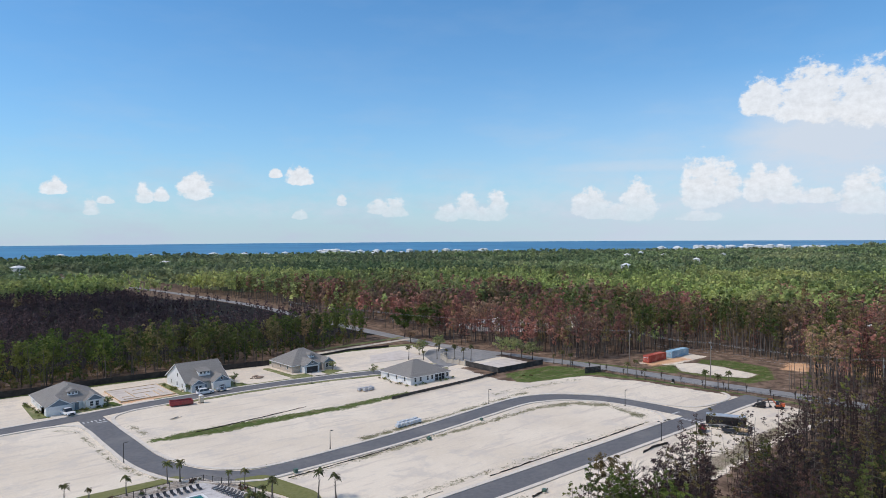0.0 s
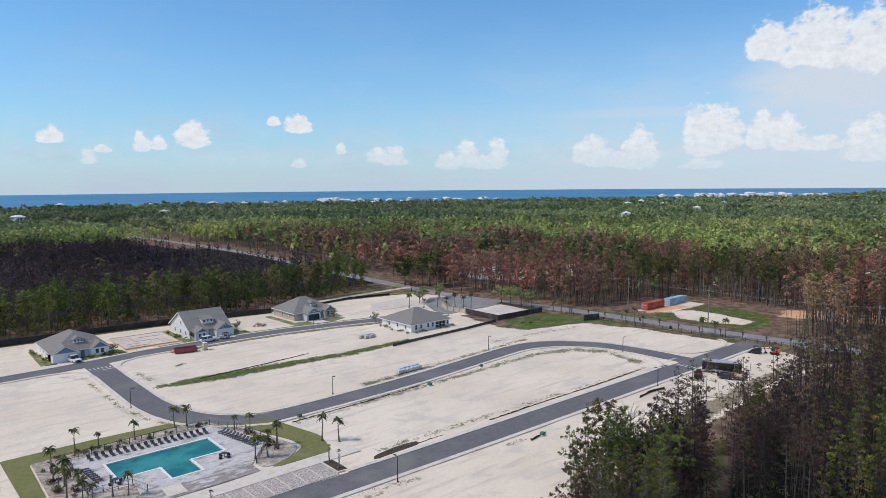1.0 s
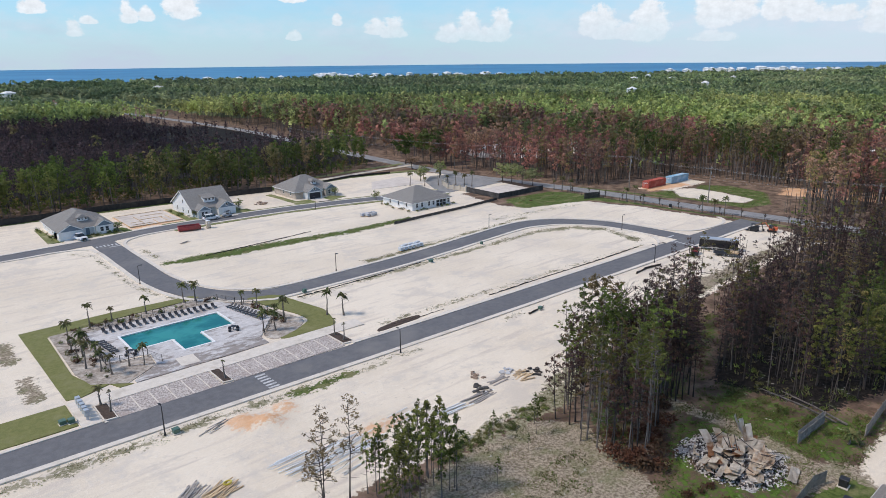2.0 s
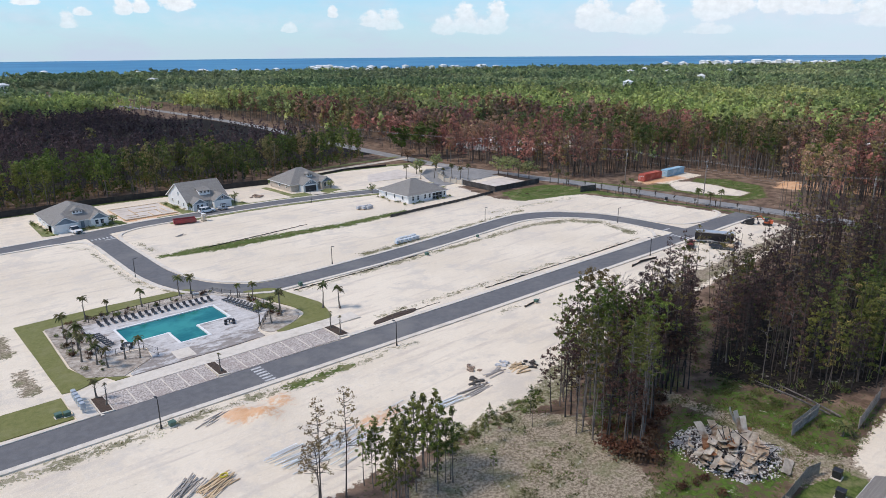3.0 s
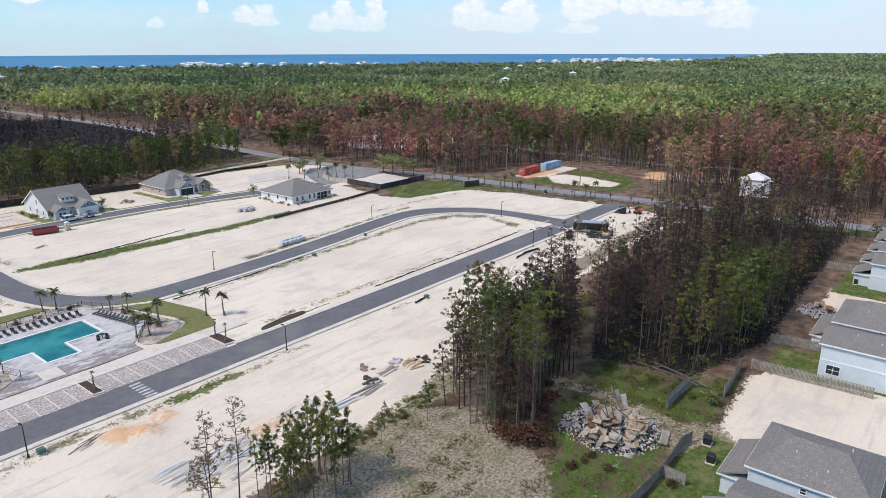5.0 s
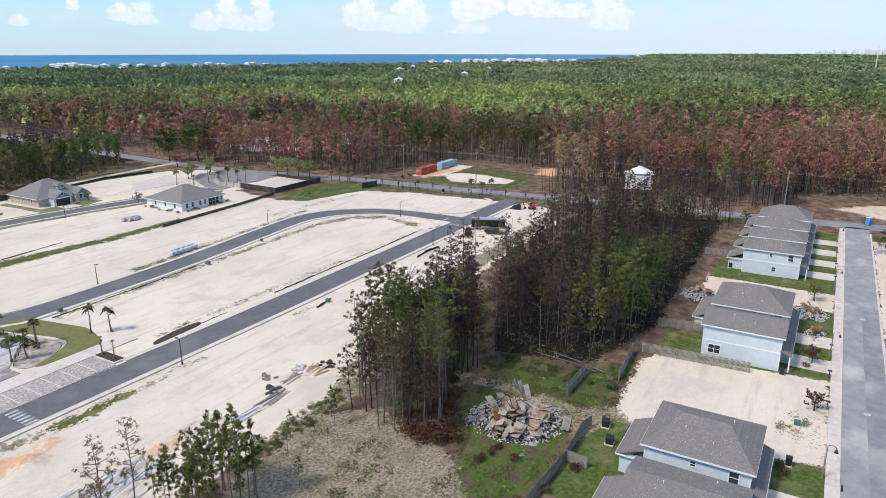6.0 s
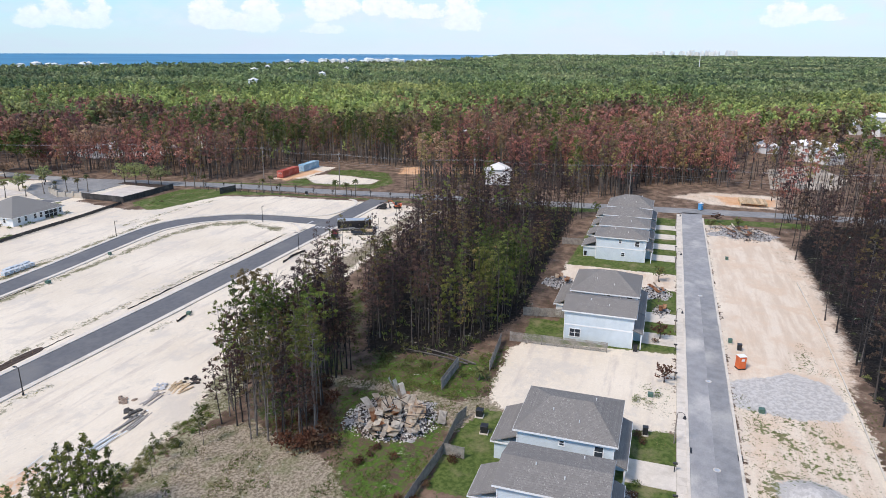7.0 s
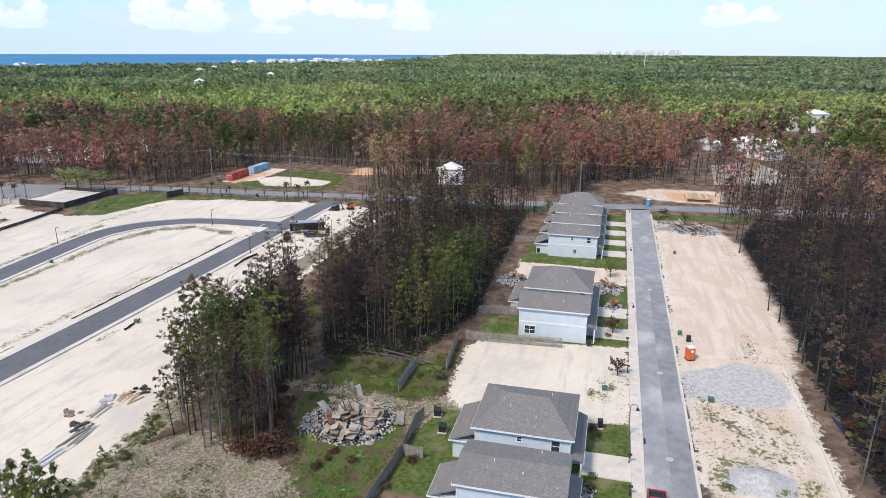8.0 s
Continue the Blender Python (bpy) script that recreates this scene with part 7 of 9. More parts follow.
for i in range(84):
    k = i % 3
    if k == 0:
        x, y = random.uniform(20, 49), random.uniform(127.4, 129.6)
    elif k == 1:
        x, y = random.uniform(19.4, 23.5), random.uniform(104.5, 126)
    else:
        x, y = random.uniform(50.5, 54.6), random.uniform(104, 121)
        if x < 52.6:
            x += 1.6
    t = copy_thing(random.choice(GREEN_S + DEAD_S), pose(x, y, 0, 0, 0, i * 40))
    s = random.uniform(0.28, 0.62)
    t.scale = (s, s, s * 1.2)
    t["group"] = "shrubs in the pool beds"


def rail_fence(pts, label, h=1.2, gap=2.0, bars=True):
    """Black metal fencing along a line: posts, rails and pickets."""
    f = thing("fence", label, "fence", 0, 0)
    for (x0, y0), (x1, y1) in zip(pts, pts[1:]):
        L = math.hypot(x1 - x0, y1 - y0)
        n = max(1, int(L / gap))
        for i in range(n + 1):
            x, y = x0 + (x1 - x0) * i / n, y0 + (y1 - y0) * i / n
            bm = bmesh.new()
            box(bm, x - 0.04, x + 0.04, y - 0.04, y + 0.04, -0.1, h + 0.1)
            part("post", bm, M["black"], f)
        for z in (0.18, h):
            bm = bmesh.new()
            tube(bm, (x0, y0, z), (x1, y1, z), 0.025, 0.025, 4)
            part("rail", bm, M["black"], f)
        bm = bmesh.new()
        m = int(L / 0.16)
        for i in range(m):
            x, y = x0 + (x1 - x0) * (i + 0.5) / m, y0 + (y1 - y0) * (i + 0.5) / m
            tube(bm, (x, y, 0.18), (x, y, h), 0.008, 0.008, 3, False)
        ob = part("picket_panel", bm, M["black"], f)
        ob["kind"] = "stuff"
    return f


rail_fence([(23.6, 127.2), (23.2, 110.0), (29.4, 109.0), (30.5, 105.4)], "thin black metal pool fence beside the palms")
rail_fence([(23.6, 127.4), (49.0, 127.3)], "thin black metal pool fence along the loungers")
rail_fence([(49.0, 127.3), (53.0, 119.6), (54.0, 112.0), (47.8, 104.0)], "thin black metal pool fence beside the beds")


def mailbox(y, copy_of=None):
    if copy_of:
        return copy_thing(copy_of, pose(16.4, y, 0.125))
    m = thing("mailbox_cluster", "grey metal cluster mailbox on a pedestal", "mailbox", 16.4, y, 0.125, 0, "cluster mailboxes")
    bm = bmesh.new()
    box(bm, -0.3, 0.3, -0.4, 0.4, 0.65, 1.6, 0.03)
    part("cabinet", bm, M["galv"], m)
    bm = bmesh.new()
    box(bm, -0.14, 0.14, -0.14, 0.14, 0, 0.65)
    part("pedestal", bm, M["galv"], m)
    for k in range(4):
        bm = bmesh.new()
        box(bm, 0.3, 0.315, -0.36, 0.36, 0.70 + 0.22 * k, 0.89 + 0.22 * k)
        part("door", bm, M["galv"], m)
    return m


M["galv"] = surface("galvanised_grey", (0.42, 0.45, 0.48), (0.56, 0.59, 0.62), 2.0, 0.45, None, 1, 0.2, 0.1, metal=0.4)
box1 = mailbox(93.4)
for i in range(1, 5):
    mailbox(93.4 + 1.15 * i, box1)

# painted bars on the asphalt
def bar(pts, z=0.034):
    bm = bmesh.new()
    poly(bm, pts, 0.0, z)
    bmesh.ops.recalc_face_normals(bm, faces=bm.faces)
    tagged(link_bm("road_marking", bm, M["paint_white"]), "worn white paint bar on asphalt", "road marking", kind="structure")


for i in range(6):
    y = 85.2 + 0.95 * i
    bar([(39.2, y), (40.9, y), (40.9, y + 0.45), (39.2, y + 0.45)])
    y = 84.0 + 1.05 * i
    bar([(156.2, y), (157.8, y), (157.8, y + 0.45), (156.2, y + 0.45)])
    x = 41.7 + 0.95 * i
    bar([(x, 187.0), (x + 0.4, 187.0), (x + 0.4, 188.6), (x, 188.6)], 0.038)
bar([(159.2, 92.2), (162.4, 92.2), (162.4, 92.75), (159.2, 92.75)], 0.038)
bar([(44.4, 185.4), (47.2, 185.4), (47.2, 185.9), (44.4, 185.9)], 0.038)


# ---- vehicles, containers and site things ----
M["paint_car"] = surface("white_car_paint", (0.74, 0.74, 0.74), (0.78, 0.78, 0.78), 0.8, 0.25, None, 1, 0.05, 0.0)
M["tyre"] = surface("black_rubber", (0.015, 0.015, 0.016), (0.03, 0.03, 0.03), 4, 0.85)
M["chrome"] = surface("grey_metal", (0.40, 0.40, 0.41), (0.5, 0.5, 0.51), 3, 0.35, None, 1, 0.1, 0.0, metal=0.8)
M["red_box"] = surface("faded_red_paint", (0.40, 0.075, 0.05), (0.50, 0.11, 0.075), 0.8, 0.6, (0.55, 0.20, 0.15), 0.35, 0.2, 0.1)
M["blue_box"] = surface("pale_blue_paint", (0.24, 0.42, 0.55), (0.34, 0.52, 0.64), 0.8, 0.6, (0.50, 0.62, 0.70), 0.35, 0.2, 0.1)
M["dump_red"] = surface("dark_red_skip_paint", (0.28, 0.035, 0.04), (0.38, 0.06, 0.06), 0.9, 0.55, (0.20, 0.06, 0.05), 0.5, 0.25, 0.1)
M["orange"] = surface("orange_plastic", (0.62, 0.12, 0.03), (0.70, 0.16, 0.05), 1.0, 0.5, None, 1, 0.1, 0.05)
M["blue_plastic"] = surface("blue_plastic", (0.08, 0.28, 0.55), (0.10, 0.34, 0.62), 1.0, 0.5, None, 1, 0.1, 0.05)
M["white_plastic"] = surface("white_plastic", (0.70, 0.70, 0.70), (0.78, 0.78, 0.78), 1.0, 0.5, None, 1, 0.1, 0.05)
M["tan_plastic"] = surface("tan_plastic", (0.50, 0.43, 0.32), (0.58, 0.50, 0.38), 1.0, 0.6, None, 1, 0.1, 0.05)
M["black_gloss"] = surface("glossy_black_panel", (0.012, 0.012, 0.014), (0.02, 0.02, 0.022), 1, 0.22, None, 1, 0.1, 0.0)
M["orange_steel"] = surface("orange_red_machine_paint", (0.55, 0.10, 0.03), (0.62, 0.15, 0.05), 1, 0.5, (0.25, 0.12, 0.07), 0.8)
M["lumber"] = surface("raw_lumber", (0.50, 0.36, 0.21), (0.62, 0.47, 0.30), 2, 0.8, (0.40, 0.27, 0.15), 0.8, 0.3, 0.2, vary=0.25)
M["grey_board"] = surface("weathered_grey_boards", (0.26, 0.24, 0.22), (0.40, 0.37, 0.34), 2, 0.9, (0.18, 0.15, 0.13), 0.8, 0.3, 0.2, vary=0.3)
M["steel_light"] = surface("galvanised_studs", (0.66, 0.68, 0.68), (0.78, 0.79, 0.79), 2, 0.45, None, 1, 0.15, 0.0, metal=0.2, vary=0.25)
M["sheet_white"] = surface("scorched_white_sheet", (0.62, 0.56, 0.47), (0.80, 0.745, 0.66), 0.8, 0.6, (0.40, 0.28, 0.18), 0.45, 0.3, 0.2, vary=0.2)
M["sheet_tan"] = surface("heat_browned_sheet", (0.58, 0.46, 0.33), (0.76, 0.67, 0.53), 0.8, 0.65, (0.34, 0.19, 0.10), 0.5, 0.3, 0.2, vary=0.25)
M["sheet_rust"] = surface("rusted_sheet", (0.30, 0.13, 0.06), (0.42, 0.20, 0.09), 1.2, 0.75, (0.50, 0.36, 0.24), 0.6, 0.3, 0.3, vary=0.3)
M["ash"] = surface("grey_ash", (0.22, 0.215, 0.21), (0.46, 0.45, 0.44), 1.5, 0.95, (0.12, 0.10, 0.095), 0.5, 0.5, 0.5, local=False)
M["stucco"] = surface("tan_stucco", (0.46, 0.40, 0.32), (0.54, 0.48, 0.39), 1.0, 0.9, None, 1, 0.2, 0.2)
M["block"] = surface("pale_concrete_blocks", (0.42, 0.42, 0.43), (0.54, 0.54, 0.55), 3, 0.85, None, 1, 0.3, 0.3)
M["pole_wood"] = surface("pole_wood", (0.20, 0.17, 0.14), (0.30, 0.26, 0.22), 3, 0.9, None, 1, 0.3, 0.3, stretch=(1, 1, 0.1))
M["slab"] = surface("new_slab_concrete", (0.56, 0.50, 0.44), (0.64, 0.58, 0.515), 0.5, 0.85, (0.47, 0.41, 0.355), 0.15, 0.25, 0.1, local=False)
M["lamp_glass"] = surface("frosted_lamp_glass", (0.6, 0.6, 0.58), (0.7, 0.7, 0.68), 2, 0.4)
M["red_lens"] = surface("red_lamp_lens", (0.35, 0.02, 0.02), (0.45, 0.03, 0.03), 2, 0.3)


def profile(bm, pts, y0, y1, inset=0.0):
    """A side outline (x, z) drawn out across y; inset narrows the top."""
    zs = [p[1] for p in pts]
    zm, zM = min(zs), max(zs)
    a, b = [], []
    for x, z in pts:
        k = inset * (z - zm) / (zM - zm)
        a.append(bm.verts.new((x, y0 + k, z))), b.append(bm.verts.new((x, y1 - k, z)))
    bm.faces.new(a), bm.faces.new(b[::-1])
    for i in range(len(pts)):
        j = (i + 1) % len(pts)
        bm.faces.new((a[i], b[i], b[j], a[j]))
    bmesh.ops.recalc_face_normals(bm, faces=bm.faces)


def wheel(parent, x, y, r=0.36, w=0.24):
    e = new("wheel")
    e.parent = parent
    e.location = (x, y, r)
    s = 1 if y > 0 else -1
    bm = bmesh.new()
    tube(bm, (0, -w / 2, 0), (0, w / 2, 0), r, r, 14)
    part("tyre", bm, M["tyre"], e)
    bm = bmesh.new()
    tube(bm, (0, s * (w / 2 - 0.02), 0), (0, s * (w / 2 + 0.015), 0), r * 0.62, r * 0.55, 10)
    part("rim", bm, M["chrome"], e)


def vehicle(label, x, y, turn, pickup=False):
    v = thing("pickup_truck" if pickup else "car", label, "car", x, y, 0.04, turn)
    L, W = (5.7, 1.98) if pickup else (4.9, 1.92)
    h = L / 2
    bm = bmesh.new()
    profile(bm, [(-h, 0.45), (-h + 0.1, 0.35), (h - 0.15, 0.35), (h, 0.55), (h - 0.04, 0.95), (h - 0.5, 1.08), (-h + 0.05, 1.05)], -W / 2, W / 2)
    bmesh.ops.bevel(bm, geom=list(bm.edges), offset=0.05, segments=2, affect="EDGES")
    part("body", bm, M["paint_car"], v, smooth=False)
    bm = bmesh.new()
    if pickup:
        cab = [(-0.75, 1.04), (1.35, 1.04), (0.75, 1.82), (-0.55, 1.84)]
    else:
        cab = [(-h + 0.2, 1.03), (1.25, 1.06), (0.55, 1.70), (-h + 0.55, 1.74)]
    profile(bm, cab, -W / 2 + 0.06, W / 2 - 0.06, 0.14)
    part("glazing", bm, M["glass"], v, "dark glass band")
    bm = bmesh.new()
    x0, x1 = (cab[3][0] + 0.0, cab[2][0] - 0.05)
    box(bm, x0, x1, -W / 2 + 0.19, W / 2 - 0.19, cab[3][1] - 0.03, cab[3][1] + 0.05, 0.02)
    for px in (cab[0][0] + 0.2, (x0 + x1) / 2):
        for s in (-1, 1):
            slab_face(bm, [(px, s * (W / 2 - 0.05), 1.04), (px + 0.1, s * (W / 2 - 0.05), 1.04), (px + 0.1, s * (W / 2 - 0.19), 1.76), (px, s * (W / 2 - 0.19), 1.76)], 0.02)
    part("roof", bm, M["paint_car"], v)
    if pickup:
        bm = bmesh.new()
        box(bm, -h + 0.15, -0.85, -W / 2 + 0.14, W / 2 - 0.14, 1.0, 1.075)
        part("bed", bm, M["black"], v, "dark load bed")
        bm = bmesh.new()
        box(bm, -h + 0.02, -0.8, -W / 2, -W / 2 + 0.13, 0.9, 1.22), box(bm, -h + 0.02, -0.8, W / 2 - 0.13, W / 2, 0.9, 1.22), box(bm, -h + 0.0, -h + 0.12, -W / 2, W / 2, 0.6, 1.2)
        part("bed_side", bm, M["paint_car"], v)
    for sx in (-h + 0.95, h - 0.95):
        for s in (-1, 1):
            wheel(v, sx, s * (W / 2 - 0.1))
    for s in (-1, 1):
        bm = bmesh.new()
        box(bm, h - 0.1, h + 0.01, s * 0.72 - 0.2, s * 0.72 + 0.2, 0.72, 0.9)
        part("headlight", bm, M["lamp_glass"], v)
        bm = bmesh.new()
        box(bm, -h - 0.01, -h + 0.08, s * 0.82 - 0.1, s * 0.82 + 0.1, 0.75, 1.0)
        part("tail_light", bm, M["red_lens"], v)
    bm = bmesh.new()
    box(bm, h - 0.06, h + 0.03, -0.5, 0.5, 0.6, 0.88), box(bm, h - 0.08, h + 0.06, -W / 2 + 0.1, W / 2 - 0.1, 0.4, 0.55)
    part("grille", bm, M["black"], v)
    return v


vehicle("white pickup truck parked on a concrete drive", 40.6, 199.6, -78, True)
car = vehicle("dark red pickup truck parked on the east street", 63.2, -7.25, 180, True)
for o in car.children:
    if o.name.split(".")[0] in ("body", "roof", "bed_side"):
        o.data.materials[0] = M["dump_red"]
vehicle("white estate car parked at the kerb", 77.0, 197.9, 2)


def utility_cart(x, y, turn):
    v = thing("utility_cart", "small utility cart with a canopy and load bed", "cart", x, y, 0.04, turn)
    bm = bmesh.new()
    box(bm, -1.4, 1.4, -0.7, 0.7, 0.4, 0.75, 0.05)
    part("chassis", bm, M["galv"], v)
    bm = bmesh.new()
    box(bm, -0.4, 1.0, -0.68, 0.68, 1.75, 1.84, 0.02)
    part("canopy", bm, M["black"], v)
    for px in (-0.35, 0.95):
        for s in (-0.62, 0.62):
            bm = bmesh.new()
            box(bm, px - 0.03, px + 0.03, s - 0.03, s + 0.03, 0.7, 1.78)
            part("post", bm, M["black"], v)
    bm = bmesh.new()
    box(bm, -1.5, -0.5, -0.75, 0.75, 0.75, 1.15, 0.03)
    part("bed", bm, M["galv"], v)
    bm = bmesh.new()
    box(bm, 0.0, 0.5, -0.6, 0.6, 0.75, 1.1, 0.05)
    part("seat", bm, M["black"], v)
    for px in (-0.95, 0.95):
        for s in (-0.65, 0.65):
            wheel(v, px, s, 0.3, 0.2)


utility_cart(82.2, 198.2, 4)


def container(x, y, turn, mat, label, L=12.2):
    c = thing("shipping_container", label, "container", x, y, 0.0, turn)
    W, H = 2.44, 2.6
    bm = bmesh.new()
    box(bm, 0, L, 0, W, 0.12, H - 0.06)
    n = int(L / 0.3)
    for i in range(n):
        a = 0.2 + i * (L - 0.4) / n
        box(bm, a, a + 0.15, -0.035, 0.0, 0.25, H - 0.2), box(bm, a, a + 0.15, W, W + 0.035, 0.25, H - 0.2)
        box(bm, a, a + 0.15, 0.1, W - 0.1, H - 0.07, H - 0.03)
    part("body", bm, mat, c)
    bm = bmesh.new()
    for yy in (0, W):
        for zz in (0.1, H - 0.06):
            box(bm, 0, L, yy - 0.06, yy + 0.06, zz - 0.08, zz + 0.08)
    for xx in (0.05, L - 0.05):
        for yy in (0.02, W - 0.02):
            box(bm, xx - 0.09, xx + 0.09, yy - 0.09, yy + 0.09, 0, H + 0.02)
    part("frame", bm, mat, c)
    for k in range(2):
        bm = bmesh.new()
        box(bm, -0.06, 0.02, 0.12 + k * 1.12, 1.2 + k * 1.12, 0.25, H - 0.2, 0.01)
        d = part("door", bm, mat, c)
        for q in (0.35, 0.75):
            bm = bmesh.new()
            tube(bm, (-0.1, 0.12 + k * 1.12 + q, 0.3), (-0.1, 0.12 + k * 1.12 + q, H - 0.25), 0.025, 0.025, 5)
            part("lock_rod", bm, M["chrome"], d)
    for k in range(3):
        bm = bmesh.new()
        box(bm, -0.075, -0.06, 0.3 + k * 0.7, 0.75 + k * 0.7, 1.7, 1.95)
        part("marking", bm, M["white_plastic"], c, "plain white marking bars")
    return c


container(216.2, 134.9, 0, M["red_box"], "faded red shipping container on sand", 11.6)
container(230.9, 134.4, 0, M["blue_box"], "pale blue shipping container on sand", 12.2)


def box_trailer():
    t = thing("enclosed_trailer", "black enclosed cargo trailer with silver roof", "trailer", 158.2, 77.6, 0.02, -64)
    bm = bmesh.new()
    box(bm, -4.5, 4.5, -1.25, 1.25, 0.5, 2.75, 0.05)
    part("body", bm, M["black_gloss"], t)
    bm = bmesh.new()
    box(bm, -4.5, 4.5, -1.26, 1.26, 2.752, 2.82, 0.02)
    part("roof", bm, M["galv"], t, "silver metal roof")
    bm = bmesh.new()
    box(bm, -4.5, 4.5, -1.27, -1.25, 0.5, 0.66), box(bm, -4.5, 4.5, -1.27, -1.25, 2.62, 2.75)
    part("trim_rail", bm, M["chrome"], t)
    bm = bmesh.new()
    box(bm, 2.9, 3.7, -1.275, -1.25, 0.7, 2.4)
    d = part("side_door", bm, M["black"], t)
    bm = bmesh.new()
    box(bm, 2.84, 2.9, -1.285, -1.25, 0.66, 2.46), box(bm, 3.7, 3.76, -1.285, -1.25, 0.66, 2.46), box(bm, 2.84, 3.76, -1.285, -1.25, 2.4, 2.46)
    part("door_frame", bm, M["chrome"], d)
    bm = bmesh.new()
    box(bm, -1.9, 0.1, -1.36, -1.24, 0.62, 0.86, 0.03)
    part("fender", bm, M["chrome"], t)
    for x in (-1.35, -0.45):
        for s in (-1.15, 1.15):
            wheel(t, x, s, 0.36, 0.24)
    bm = bmesh.new()
    tube(bm, (4.5, -0.9, 0.5), (6.0, 0, 0.5), 0.06, 0.06, 4), tube(bm, (4.5, 0.9, 0.5), (6.0, 0, 0.5), 0.06, 0.06, 4), tube(bm, (5.6, 0, 0), (5.6, 0, 0.9), 0.05, 0.05, 5)
    part("hitch", bm, M["black"], t)


box_trailer()


def flat_trailer(x, y, turn):
    t = thing("flatbed_trailer", "low flatbed trailer loaded with raw lumber", "trailer", x, y, 0.02, turn)
    bm = bmesh.new()
    box(bm, -3, 3, -1.1, 1.1, 0.55, 0.7, 0.02)
    part("deck", bm, M["black"], t)
    for k in range(2):
        bm = bmesh.new()
        box(bm, 0.6, 2.8, -0.95 + k, -0.05 + k, 0.72, 1.15, 0.01)
        part("lumber_stack", bm, M["lumber"], t)
    for px in (-0.5, 0.45):
        for s in (-1.0, 1.0):
            wheel(t, px, s, 0.34, 0.22)
    bm = bmesh.new()
    tube(bm, (-3, 0, 0.6), (-4.2, 0, 0.5), 0.06, 0.06, 5)
    part("drawbar", bm, M["black"], t)


flat_trailer(154.6, 73.6, -64)


def skid_loader(x, y, turn, mat, label, s=1.0):
    v = thing("skid_loader", label, "loader", x, y, 0.0, turn)
    v.scale = (s, s, s)
    bm = bmesh.new()
    box(bm, -1.2, 0.9, -0.6, 0.6, 0.45, 1.15, 0.06), box(bm, -1.3, -0.5, -0.55, 0.55, 1.1, 1.5, 0.05)
    part("body", bm, mat, v)
    bm = bmesh.new()
    for a in (-0.45, 0.45):
        box(bm, -0.4, -0.32, a - 0.04, a + 0.04, 1.15, 2.0), box(bm, 0.6, 0.68, a - 0.04, a + 0.04, 1.1, 2.0)
    box(bm, -0.45, 0.72, -0.52, 0.52, 1.95, 2.06, 0.02)
    part("cab", bm, M["black"], v)
    for s2 in (-0.72, 0.72):
        bm = bmesh.new()
        slab_face(bm, [(-1.1, s2 - 0.07, 1.6), (-1.1, s2 + 0.07, 1.6), (1.3, s2 + 0.07, 0.7), (1.3, s2 - 0.07, 0.7)], 0.16)
        part("lift_arm", bm, mat, v)
        bm = bmesh.new()
        profile(bm, [(-1.25, 0.15), (-1.0, 0.0), (0.75, 0.0), (1.0, 0.2), (0.7, 0.55), (-1.0, 0.6)], s2 - 0.17, s2 + 0.17)
        part("track", bm, M["tyre"], v)
    bm = bmesh.new()
    profile(bm, [(1.25, 0.15), (2.0, 0.08), (2.0, 0.14), (1.4, 0.25), (1.35, 0.85), (1.25, 0.85)], -0.95, 0.95)
    part("bucket", bm, M["black"], v)
    return v


skid_loader(183.0, 80.2, 100, M["black"], "dark tracked skid loader on dirt", 1.0)
skid_loader(150.6, 79.6, 200, M["dump_red"], "small red skid loader on sand", 0.9)


def excavator(x, y, turn):
    v = thing("excavator", "orange tracked excavator with a folded boom", "excavator", x, y, 0.0, turn)
    v.scale = (0.72, 0.72, 0.72)
    for s in (-0.95, 0.95):
        bm = bmesh.new()
        profile(bm, [(-1.7, 0.3), (-1.4, 0.0), (1.4, 0.0), (1.7, 0.3), (1.4, 0.7), (-1.4, 0.7)], s - 0.25, s + 0.25)
        part("track", bm, M["tyre"], v)
    bm = bmesh.new()
    box(bm, -1.8, 1.2, -1.1, 1.1, 0.85, 1.45, 0.08), box(bm, -1.9, -0.6, -1.0, 1.0, 1.4, 2.0, 0.1)
    part("house", bm, M["orange_steel"], v)
    bm = bmesh.new()
    box(bm, 0.1, 1.25, 0.1, 1.05, 1.45, 2.75, 0.06)
    part("cab", bm, M["glass"], v, "dark glazed cab")
    bm = bmesh.new()
    for p0, p1, r in (((0.9, -0.3, 1.4), (2.6, -0.3, 3.4), 0.24), ((2.6, -0.3, 3.4), (3.9, -0.3, 3.0), 0.2)):
        tube(bm, p0, p1, r, r * 0.8, 4)
    part("boom", bm, M["orange_steel"], v)
    bm = bmesh.new()
    tube(bm, (3.9, -0.3, 3.1), (3.2, -0.3, 0.9), 0.17, 0.13, 4)
    part("stick", bm, M["black"], v)
    bm = bmesh.new()
    profile(bm, [(3.2, 0.9), (3.6, 0.3), (2.8, 0.1), (2.5, 0.6)], -0.8, 0.2)
    part("bucket", bm, M["black"], v)


excavator(185.5, 76.3, 120)


